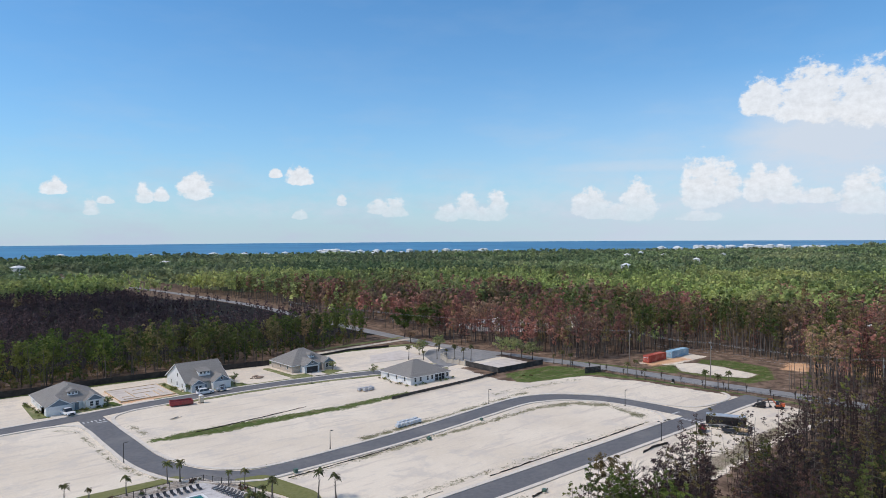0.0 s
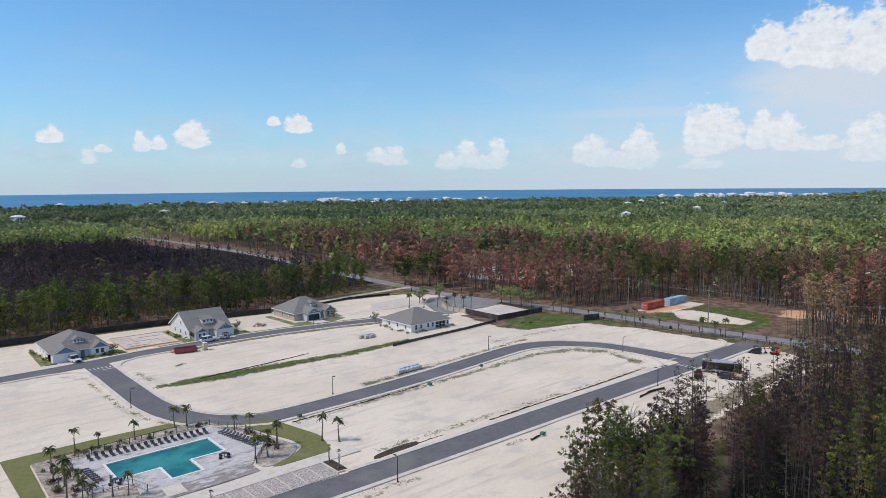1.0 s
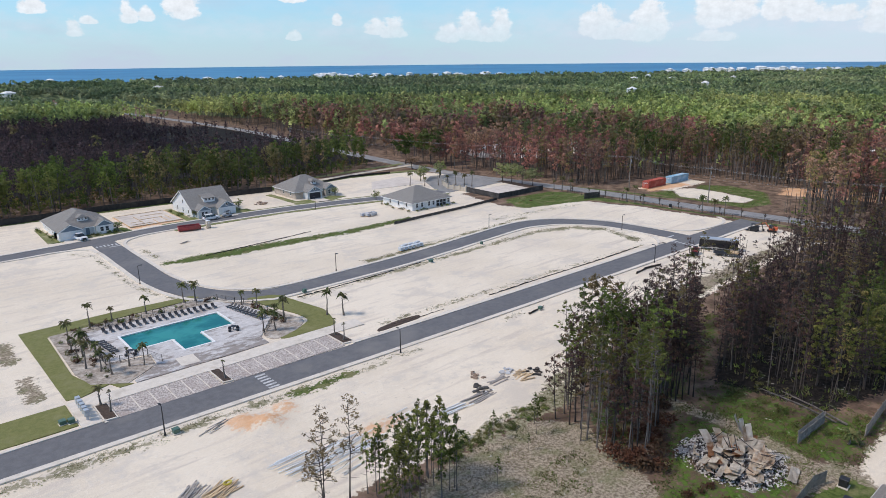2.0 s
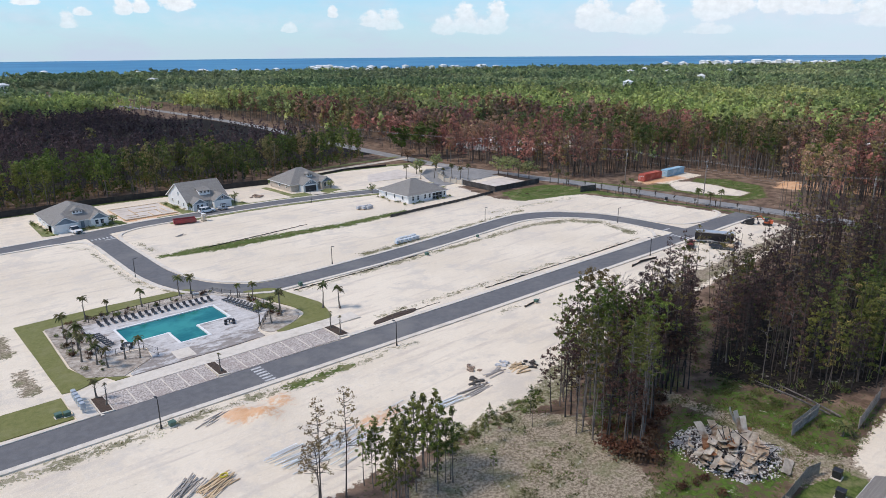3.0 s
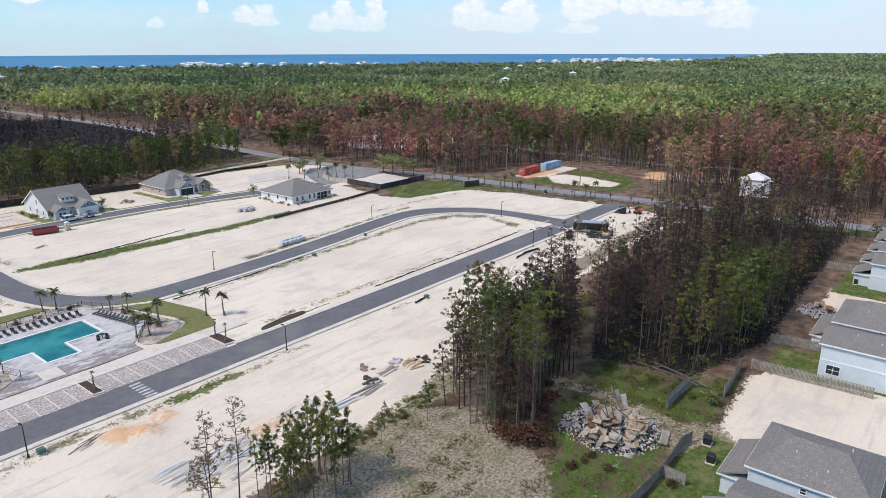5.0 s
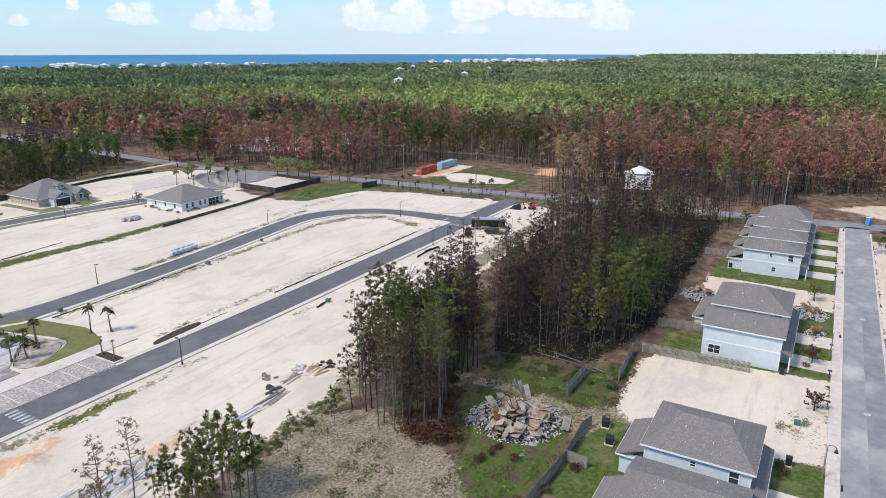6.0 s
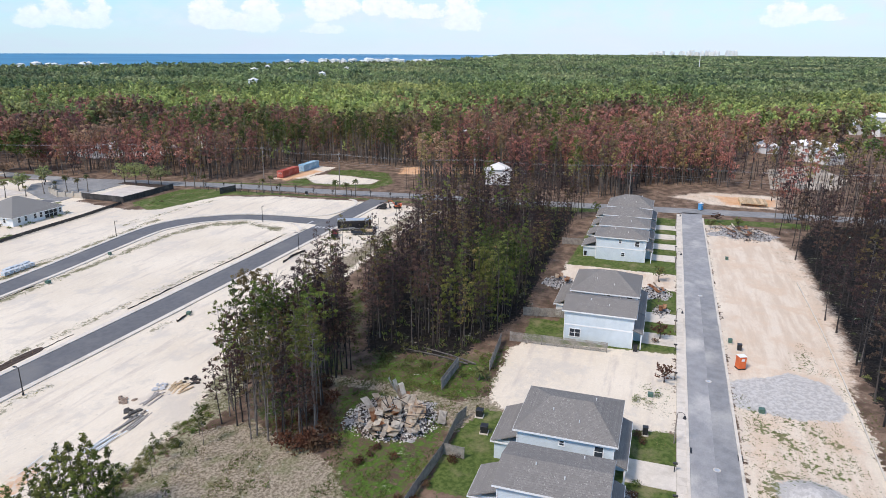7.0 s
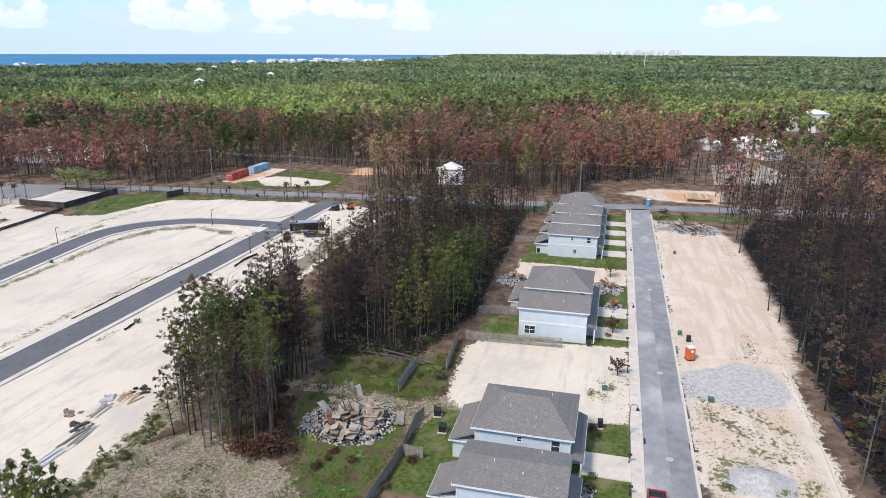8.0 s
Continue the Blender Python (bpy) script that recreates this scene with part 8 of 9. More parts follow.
def skip():
    s = thing("dumpster", "open dark red roll-off dumpster on sand", "dumpster", 67.0, 189.6, 0.0, -12)
    bm = bmesh.new()
    L, W, H = 6.1, 2.4, 1.3
    for y in (-W / 2, W / 2 - 0.1):
        profile(bm, [(-L / 2 + 0.3, 0.2), (L / 2 - 0.1, 0.2), (L / 2, H), (-L / 2, H)], y, y + 0.1)
    box(bm, L / 2 - 0.15, L / 2 - 0.05, -W / 2, W / 2, 0.2, H), box(bm, -L / 2 + 0.1, -L / 2 + 0.2, -W / 2, W / 2, 0.2, H), box(bm, -L / 2 + 0.2, L / 2 - 0.1, -W / 2, W / 2, 0.2, 0.32)
    part("body", bm, M["dump_red"], s)
    for i in range(9):
        x = -L / 2 + 0.5 + i * 0.7
        bm = bmesh.new()
        box(bm, x - 0.05, x + 0.05, -W / 2 - 0.07, -W / 2, 0.25, H - 0.05)
        part("rib", bm, M["dump_red"], s)
    bm = bmesh.new()
    for y in (-W / 2 - 0.06, W / 2 - 0.06):
        box(bm, -L / 2, L / 2, y, y + 0.12, H - 0.02, H + 0.1)
    part("rim", bm, M["dump_red"], s)
    bm = bmesh.new()
    box(bm, -L / 2 + 0.25, L / 2 - 0.2, -W / 2 + 0.12, W / 2 - 0.12, 0.33, 0.9)
    part("load", bm, M["ash"], s, "heap of building waste")


skip()


def toilet(x, y, turn, mat, label):
    t = thing("portable_toilet", label, "toilet", x, y, 0.0, turn)
    bm = bmesh.new()
    box(bm, -0.55, 0.55, -0.58, 0.58, 0.12, 2.1, 0.04)
    part("cabin", bm, mat, t)
    bm = bmesh.new()
    box(bm, -0.6, 0.6, -0.62, 0.62, 0.0, 0.14, 0.02)
    part("base", bm, M["black"], t)
    bm = bmesh.new()
    roof_hip(bm, -0.6, 0.6, -0.63, 0.63, 2.12, 2.36, "y", 0.3, 0.3, 0.06)
    part("roof", bm, M["white_plastic"], t, "translucent white roof")
    bm = bmesh.new()
    box(bm, -0.42, 0.42, -0.61, -0.58, 0.2, 2.0, 0.01)
    d = part("door", bm, mat, t)
    bm = bmesh.new()
    box(bm, 0.28, 0.36, -0.64, -0.6, 1.0, 1.15)
    part("latch", bm, M["black"], d)
    bm = bmesh.new()
    box(bm, -0.2, 0.2, -0.618, -0.61, 1.45, 1.75), box(bm, -0.565, -0.55, -0.25, 0.25, 1.35, 1.75)
    part("sign", bm, M["white_plastic"], t, "plain white sign panel")
    for k in range(3):
        bm = bmesh.new()
        box(bm, -0.575, -0.55, -0.45, 0.45, 1.85 + 0.06 * k, 1.88 + 0.06 * k)
        part("vent_slat", bm, mat, t)


toilet(103.4, -14.0, 25, M["orange"], "orange portable toilet with white roof on sand")
toilet(214.2, -11.6, 60, M["blue_plastic"], "blue portable toilet beside the road")
toilet(72.2, 188.4, 0, M["tan_plastic"], "tan portable toilet beside the dumpster")


# ---- lamps, poles and wires ----
def street_lamp(x, y, turn, h=4.2, copy_of=None):
    if copy_of:
        return copy_thing(copy_of, pose(x, y, 0, 0, 0, turn))
    l = thing("street_lamp", "slim black street lamp with a flat head", "street lamp", x, y, 0, turn, "street lamps of the new streets")
    bm = bmesh.new()
    tube(bm, (0, 0, 0), (0, 0, h), 0.09, 0.06, 8)
    part("pole", bm, M["black"], l)
    bm = bmesh.new()
    tube(bm, (0, 0, 0), (0, 0, 0.35), 0.17, 0.12, 8)
    part("base", bm, M["black"], l)
    bm = bmesh.new()
    tube(bm, (0, 0, h - 0.05), (0.5, 0, h + 0.05), 0.05, 0.04, 6)
    part("arm", bm, M["black"], l)
    bm = bmesh.new()
    box(bm, 0.4, 0.95, -0.16, 0.16, h - 0.02, h + 0.1, 0.03)
    hd = part("head", bm, M["black"], l)
    bm = bmesh.new()
    box(bm, 0.5, 0.88, -0.11, 0.11, h - 0.04, h - 0.022)
    part("lens", bm, M["lamp_glass"], hd)
    return l


lamp0 = street_lamp(61.4, 82.3, 90)
for x, y, a in ((23.0, 82.6, 90), (40.6, 148.8, 0), (107.9, 188.5, 90), (136.8, 82.2, 90), (131.0, 131.9, -90), (157.4, 105.6, 0), (77.6, 127.9, -90)):
    street_lamp(x, y, a, 4.2, lamp0)


def gooseneck(x, y, copy_of=None):
    if copy_of:
        return copy_thing(copy_of, pose(x, y, 0))
    l = thing("street_lamp", "dark gooseneck street lamp on a timber post", "street lamp", x, y, 0, 0, "lamps of the east street")
    bm = bmesh.new()
    tube(bm, (0, 0, 0), (0, 0, 4.0), 0.08, 0.07, 8)
    part("pole", bm, M["pole_wood"], l)
    bm = bmesh.new()
    pts = [(0, -0.45 + 0.45 * math.cos(a), 4.0 + 0.45 * math.sin(a)) for a in np.linspace(0, 2.9, 8)]
    for p, q in zip(pts, pts[1:]):
        tube(bm, p, q, 0.03, 0.03, 5)
    part("arm", bm, M["black"], l)
    bm = bmesh.new()
    tube(bm, (0, -0.9, 3.65), (0, -0.9, 4.05), 0.24, 0.07, 8)
    part("shade", bm, M["black"], l)
    return l


goose = gooseneck(78.4, -4.4)
for x in (114.5, 150.3, 188.0):
    gooseneck(x, -4.4, goose)

POLES = [(176, 330), (181, 268), (203.5, 192), (213, 141), (208.6, 107.5), (213.8, 60), (221.5, 10), (228, -60), (238, -140)]


def utility_pole(x, y, copy_of=None):
    if copy_of:
        return copy_thing(copy_of, pose(x, y, -0.2, 0, 0, 8))
    p = thing("utility_pole", "grey timber utility pole with crossarm and insulators", "utility pole", x, y, -0.2, 8, "poles along the through road")
    bm = bmesh.new()
    tube(bm, (0, 0, 0), (0, 0, 12.4), 0.19, 0.12, 8)
    part("pole", bm, M["pole_wood"], p)
    bm = bmesh.new()
    box(bm, -1.2, 1.2, -0.07, 0.07, 11.5, 11.65)
    part("crossarm", bm, M["pole_wood"], p)
    for q in (-1.1, -0.5, 1.1):
        bm = bmesh.new()
        tube(bm, (q, 0, 11.65), (q, 0, 11.9), 0.06, 0.04, 6)
        part("insulator", bm, M["galv"], p)
    bm = bmesh.new()
    tube(bm, (0.3, 0, 9.6), (0.3, 0, 10.5), 0.24, 0.24, 8)
    part("transformer", bm, M["galv"], p)
    return p


pole0 = utility_pole(*POLES[0])
for q in POLES[1:]:
    utility_pole(*q, pole0)


def wires():
    for off, z in ((-1.1, 11.7), (-0.5, 11.7), (1.1, 11.7), (0.0, 9.2), (0.0, 8.4)):
        w = thing("power_line", "thin grey overhead wire between poles", "wire", 0, 0)
        for (x0, y0), (x1, y1) in zip(POLES, POLES[1:]):
            bm = bmesh.new()
            n = 8
            pts = [(x0 + off + (x1 - x0) * i / n, y0 + (y1 - y0) * i / n, z - 0.2 - 3.2 * (i / n) * (1 - i / n)) for i in range(n + 1)]
            for p, q in zip(pts, pts[1:]):
                tube(bm, p, q, 0.011, 0.011, 3, False)
            part("span", bm, M["galv"], w)


wires()


# ---- fences ----
def board_fence(pts, label, h=1.8, mat="fence_wood", board=0.14, gap=0.02, lean=0.0, cap=True, name="fence"):
    f = thing(name, label, "fence", pts[0][0], pts[0][1])
    ox, oy = pts[0]
    for (x0, y0), (x1, y1) in zip(pts, pts[1:]):
        L = math.hypot(x1 - x0, y1 - y0)
        ux, uy = (x1 - x0) / L, (y1 - y0) / L
        n = int(L / (board + gap))
        bm = bmesh.new()
        for i in range(n):
            c = (i + 0.5) * L / n
            hh = h + random.uniform(-0.02, 0.02)
            w = board / 2
            a, b = (x0 - ox + ux * (c - w), y0 - oy + uy * (c - w)), (x0 - ox + ux * (c + w), y0 - oy + uy * (c + w))
            tx, ty = -uy * 0.02, ux * 0.02
            lx, ly = -uy * lean, ux * lean
            v = [bm.verts.new(p) for p in ((a[0], a[1], 0.03), (b[0], b[1], 0.03), (b[0] + lx, b[1] + ly, hh), (a[0] + lx, a[1] + ly, hh), (a[0] + tx, a[1] + ty, 0.03), (b[0] + tx, b[1] + ty, 0.03), (b[0] + lx + tx, b[1] + ly + ty, hh), (a[0] + lx + tx, a[1] + ly + ty, hh))]
            for q in ((0, 1, 2, 3), (5, 4, 7, 6), (3, 2, 6, 7), (4, 0, 3, 7), (1, 5, 6, 2)):
                bm.faces.new([v[k] for k in q])
        o = part("fence_panel", bm, M[mat], f)
        o["kind"] = "stuff"
        m = max(1, int(L / 2.4))
        for i in range(m + 1):
            x, y = x0 - ox + ux * L * i / m, y0 - oy + uy * L * i / m
            bm = bmesh.new()
            box(bm, x - 0.06 - uy * 0.09, x + 0.06 - uy * 0.09, y - 0.06 + ux * 0.09, y + 0.06 + ux * 0.09, -0.2, h * 0.97)
            part("post", bm, M[mat], f)
        for z in (0.4, h - 0.4):
            bm = bmesh.new()
            tube(bm, (x0 - ox - uy * 0.05, y0 - oy + ux * 0.05, z), (x1 - ox - uy * 0.05, y1 - oy + ux * 0.05, z), 0.05, 0.05, 4)
            part("rail", bm, M[mat], f)
    return f


board_fence([(101.6, 21.8), (102.4, 6.0)], "weathered grey picket fence beside a sand lot", 1.7, "fence_wood", 0.11, 0.06)
board_fence([(113.4, 22.0), (114.6, 14.8)], "weathered grey board fence behind a townhouse", 1.7)
board_fence([(90.0, 22.2), (100.4, 23.0)], "grey weathered board fence at the woods", 1.8, "fence_wood")
board_fence([(81.9, 27.2), (89.6, 27.0)], "grey weathered board fence leaning over grass", 1.7, "fence_wood", lean=0.25)
board_fence([(50.0, 22.8), (58.4, 22.6), (66.9, 22.0), (73.9, 22.4), (76.0, 21.8)], "grey weathered board fence beside the lawn", 1.6, "fence_wood")
board_fence([(66.9, 22.0), (66.7, 19.4)], "grey scalloped board fence panel", 1.6, "fence_wood")
board_fence([(163.0, 22.5), (163.6, 16.6)], "weathered board fence behind townhouses", 1.7)
board_fence([(163.6, 176.3), (163.2, 159.6), (174.5, 159.4), (185.8, 159.3)], "black stained board fence round a concrete lot", 1.9, "fence_dark", 0.14, 0.01)
board_fence([(114.4, 154.4), (126.2, 155.4), (145, 156.6), (161.3, 158.6)], "low grey board fence along the lots", 0.9, "fence_dark")
board_fence([(20, 233.6), (54.7, 233.7), (76.7, 232.1), (96.6, 228.6), (112, 226.4)], "long black silt fence along the woods", 1.9, "fence_black", 0.3, 0.0)
board_fence([(129.5, 228.5), (150, 232.5), (168, 229)], "black silt fence along the woods", 0.8, "fence_black", 0.3, 0.0)
board_fence([(184.2, 139.2), (190.0, 137.2)], "dark boarded bin screen", 2.1, "fence_dark")
board_fence([(190.0, 137.2), (193.0, 139.4)], "dark boarded bin screen", 2.1, "fence_dark")


def silt(pts, h=0.35):
    f = thing("silt_fence", "low collapsed black silt fence on sand", "fence", 0, 0)
    bm = bmesh.new()
    ln = spline(pts, 0.7)
    lo = [bm.verts.new((p.x, p.y, -0.05)) for p in ln]
    hi = [bm.verts.new((p.x + random.uniform(-0.15, 0.15), p.y + random.uniform(-0.15, 0.15), h * random.uniform(0.4, 1))) for p in ln]
    bk = [bm.verts.new((p.x + 0.05, p.y + random.uniform(0.08, 0.25), -0.05)) for p in ln]
    for i in range(len(ln) - 1):
        bm.faces.new((lo[i], lo[i + 1], hi[i + 1], hi[i])), bm.faces.new((hi[i], hi[i + 1], bk[i + 1], bk[i]))
    part("fabric", bm, M["fence_black"], f)
    for i in range(0, len(ln), 4):
        bm = bmesh.new()
        tube(bm, (ln[i].x, ln[i].y, -0.1), (ln[i].x, ln[i].y, 0.55), 0.02, 0.02, 4)
        part("stake", bm, M["lumber"], f)


silt([(66, 93.2), (72, 92.7), (80, 92.6)], 0.12), silt([(92, 92.3), (110, 92.4), (128, 92.2), (146, 92.6)], 0.22), silt([(126, 80), (131, 80.6), (136, 80)], 0.6), silt([(90, 79.6), (95, 80.4)], 0.5)
silt([(60, 160.5), (75, 162.0), (92, 164)], 0.2), silt([(62, 117.8), (80, 118.6), (96, 119.6)], 0.2)
bm = bmesh.new()
ribbon(bm, spline([(45, -26.5), (71.6, -27.1), (85.9, -27.7), (110, -28.4), (125.7, -28.8), (150, -28.8)], 4), 0.07, -0.07, -0.1, 0.14)
tagged(link_bm("kerb", bm, M["concrete"]), "thin pale concrete edging of the lots", "kerb", kind="structure")


# ---- ruins, stacks and rubble ----
def sheet(parent, x, y, z, w, l, mat, turn, tilt, curl):
    """A buckled sheet of roofing."""
    bm = bmesh.new()
    nx, ny = 7, 4
    q = Euler((radians(tilt[0]), radians(tilt[1]), radians(turn))).to_matrix()
    g = []
    ph = random.uniform(0, 6)
    for i in range(nx):
        row = []
        for j in range(ny):
            u, v = i / (nx - 1) - 0.5, j / (ny - 1) - 0.5
            p = Vector((u * l, v * w, curl * (math.sin(u * 5 + ph) * 0.5 + u * u * 2) + 0.05 * random.uniform(-1, 1)))
            row.append(bm.verts.new(q @ p + Vector((x, y, z))))
        g.append(row)
    for i in range(nx - 1):
        for j in range(ny - 1):
            bm.faces.new((g[i][j], g[i + 1][j], g[i + 1][j + 1], g[i][j + 1]))
    bmesh.ops.solidify(bm, geom=list(bm.faces), thickness=0.04)
    return part("roof_sheet", bm, mat, parent)


def chunks(name, spots, size, mat, parent, flat=0.4):
    V = []
    for x, y, z in spots:
        s = random.uniform(*size)
        a = random.uniform(0, 6.28)
        ux, uy = math.cos(a) * s, math.sin(a) * s
        k = random.uniform(0.3, 1.0)
        hz = s * flat * random.uniform(0.4, 1.4)
        t = [(x + ux, y + uy, z + hz), (x - uy * k, y + ux * k, z + hz * random.uniform(0.5, 1.2)), (x - ux, y - uy, z + hz), (x + uy * k, y - ux * k, z + hz * random.uniform(0.5, 1.2))]
        b = [(p[0] * 1.0, p[1] * 1.0, z - 0.1) for p in t]
        V += t
        for i in range(4):
            j = (i + 1) % 4
            V += [b[i], b[j], t[j], t[i]]
    ob = new(name, mesh_of(name, np.array(V), mat if isinstance(mat, list) else [mat]))
    ob["kind"] = "stuff"
    if parent:
        ob.parent = parent
    return ob


def heap_height(x, y, cx, cy, rx, ry, h):
    return h * max(0.0, 1 - ((x - cx) / rx) ** 2 - ((y - cy) / ry) ** 2)


M["rubble"] = surface("pale_burnt_rubble", (0.42, 0.40, 0.375), (0.72, 0.69, 0.65), 1.1, 0.95, (0.30, 0.19, 0.13), 0.6, 0.5, 0.3, local=False)
M["char"] = surface("charred_timber", (0.02, 0.019, 0.018), (0.06, 0.05, 0.045), 2, 0.95, (0.16, 0.12, 0.10), 0.7, 0.3, 0.3, local=False)


def ruin(cx, cy, rx, ry, h, sheets, bits, label, rust=0.35, wide=(0.4, 0.85), grit=1.0):
    r = thing("burnt_ruin", label, "ruin", cx, cy)
    bm = bmesh.new()
    n = 22
    rings = []
    for k in range(6):
        u = k / 5
        ring = []
        for i in range(n):
            a = 6.2832 * i / n
            q = (1 - u) * (1 + 0.16 * math.sin(3 * a + cx) + 0.1 * math.sin(7 * a))
            ring.append(bm.verts.new((rx * q * math.cos(a), ry * q * math.sin(a), -0.1 + h * 0.42 * u ** 0.8 + random.uniform(-0.08, 0.1))))
        rings.append(ring)
    for a, b in zip(rings, rings[1:]):
        for i in range(n):
            bm.faces.new((a[i], a[(i + 1) % n], b[(i + 1) % n], b[i]))
    part("ash", bm, M["ash"], r, "heap of grey ash")
    sp = []
    for i in range(bits):
        a, q = random.uniform(0, 6.28), math.sqrt(random.random()) * 1.08
        x, y = rx * q * math.cos(a), ry * q * math.sin(a)
        sp.append((x, y, heap_height(x, y, 0, 0, rx, ry, h * 0.45)))
    cut = len(sp) * 2 // 3
    chunks("rubble", sp[:cut], (0.05 * grit, 0.17 * grit), M["rubble"], r, 0.4 / grit)
    chunks("charred_debris", sp[cut:], (0.06, 0.22), M["char"], r)
    for i in range(sheets):
        a, q = random.uniform(0, 6.28), random.random() ** 0.7 * 0.72
        x, y = rx * q * math.cos(a), ry * q * math.sin(a)
        z = heap_height(x, y, 0, 0, rx, ry, h * 0.5) + random.uniform(0.15, 0.45)
        m = M["sheet_rust"] if random.random() < rust else M["sheet_white"] if random.random() < 0.55 else M["sheet_tan"]
        fan = 23 + 22 * (y * 0.92 - x * 0.39) / ry       # the fallen roof spreads like a fan
        lie = random.uniform(-20, -3) if x * 0.92 + y * 0.39 > 1.5 else random.uniform(-8, 14)
        sheet(r, x, y, z, random.uniform(*wide), random.uniform(2.2, 4.2), m, fan + random.uniform(-24, 24), (random.uniform(-16, 16), lie), random.uniform(0.05, 0.3))
    for i in range(sheets // 2):
        a, q = random.uniform(0, 6.28), random.random() * 0.8
        x, y = rx * q * math.cos(a), ry * q * math.sin(a)
        z = heap_height(x, y, 0, 0, rx, ry, h * 0.6)
        b = random.uniform(0, 6.28)
        bm = bmesh.new()
        tube(bm, (x, y, z), (x + math.cos(b) * 2.2, y + math.sin(b) * 2.2, z + random.uniform(0.0, 1.3)), 0.07, 0.05, 4)
        part("charred_beam", bm, M["char"], r)
    return r


main_ruin = ruin(72.0, 30.6, 6.2, 6.2, 2.6, 40, 3000, "collapsed burnt house of buckled white and rusty sheets", 0.2, (0.65, 1.15), 1.1)
for x, y, z, a in ((4.6, 1.2, 2.0, 75), (5.0, 2.0, 2.1, 100), (4.2, 0.2, 1.8, 60)):
    sheet(main_ruin, x, y, z, 0.9, 3.0, M["sheet_white"], a, (8, -58), 0.1)
loose = thing("roof_sheet_loose", "loose bent white roofing sheet on grass", "metal sheet", 74.2, 24.6)
sheet(loose, 0, 0, 0.35, 1.0, 3.6, M["sheet_white"], 15, (8, 4), 0.12)
ruin(189.5, -21.0, 8.5, 8.2, 1.4, 16, 1300, "burnt-out house reduced to rubble and rust", 0.6)
ruin(133.5, -0.6, 4.2, 3.2, 0.9, 4, 320, "heap of grey burnt building rubble", 0.5)
ruin(123.5, -2.0, 3.5, 1.6, 0.6, 2, 160, "heap of burnt timber and rubble", 0.8)
ruin(134.0, 18.6, 4.0, 3.2, 1.1, 5, 320, "heap of burnt twisted debris at the woods", 0.5)
ruin(65.6, 0.8, 1.6, 1.6, 0.5, 0, 120, "small heap of broken rubble on grass", 0.5)


def bundle(x, y, turn, n, L, mat, label, name, w=0.1, spread=1.6, skew=6):
    b = thing(name, label, "building material", x, y, 0.0, turn)
    for i in range(n):
        bm = bmesh.new()
        l = L * random.uniform(0.55, 1.05)
        box(bm, -l / 2, l / 2, -w / 2, w / 2, 0, 0.07)
        o = part("board" if mat in ("lumber", "grey_board") else "stud", bm, M[mat], b)
        o.matrix_basis = pose(random.uniform(-0.8, 0.8), random.uniform(-spread, spread), 0.03 + 0.05 * (i % 4), 0, random.uniform(-1, 1), random.uniform(-skew, skew))
    return b


for x, y, a, n in ((32.2, 65.6, -8, 12), (33.6, 63.4, -6, 12), (36.8, 64.4, -5, 13), (39.5, 64.4, -3, 12), (41.5, 64.0, -6, 9), (37.5, 61.6, 2, 6), (49.5, 65.3, -4, 4)):
    bundle(x, y, a + 8, n, 5.0, "steel_light", "scattered galvanised steel studs on sand", "steel_studs", 0.1, 1.7)
bundle(23.5, 66.2, 20, 16, 4.5, "lumber", "heap of raw lumber boards on sand", "lumber_pile", 0.16, 1.3, 16)
bundle(20.6, 67.8, 30, 12, 4.5, "grey_board", "heap of old grey boards on sand", "lumber_pile", 0.16, 1.2, 18)
bundle(55.6, 62.5, -2, 9, 5.5, "steel_light", "steel roofing strips lying on sand", "steel_studs", 0.13, 0.8)
bundle(60.5, 62.4, 0, 12, 5.0, "grey_board", "stack of weathered grey boards on sand", "board_stack", 0.2, 0.9)
bundle(66.5, 64.0, 14, 14, 4.0, "grey_board", "scattered weathered boards and scraps on sand", "board_stack", 0.25, 1.6, 30)
bundle(70.0, 62.8, -10, 12, 3.0, "lumber", "scattered broken boards on sand", "board_stack", 0.25, 1.5, 40)
bundle(29.0, 80.0, 18, 5, 4.5, "grey_board", "few thin grey boards on weedy verge", "board_stack", 0.1, 0.6, 8)
bundle(60.5, 176, 20, 4, 3.0, "grey_board", "few boards lying on sand", "board_stack", 0.15, 0.6, 20)


def coil():
    c = thing("hose_coil", "yellow coiled hose on the lumber heap", "hose", 24.6, 66.8, 0.3)
    for k in range(3):
        bm = bmesh.new()
        pts = [(0.45 * math.cos(a), 0.35 * math.sin(a), 0.06 * k + 0.05) for a in np.linspace(0, 6.2832, 14)]
        for p, q in zip(pts, pts[1:]):
            tube(bm, p, q, 0.05, 0.05, 5, False)
        part("loop", bm, M["yellow"], c)


M["yellow"] = surface("yellow_rubber", (0.62, 0.50, 0.04), (0.70, 0.58, 0.06), 2, 0.5)
coil()


M["crate_brown"] = surface("broken_crate_wood", (0.20, 0.14, 0.10), (0.34, 0.26, 0.20), 2, 0.9)


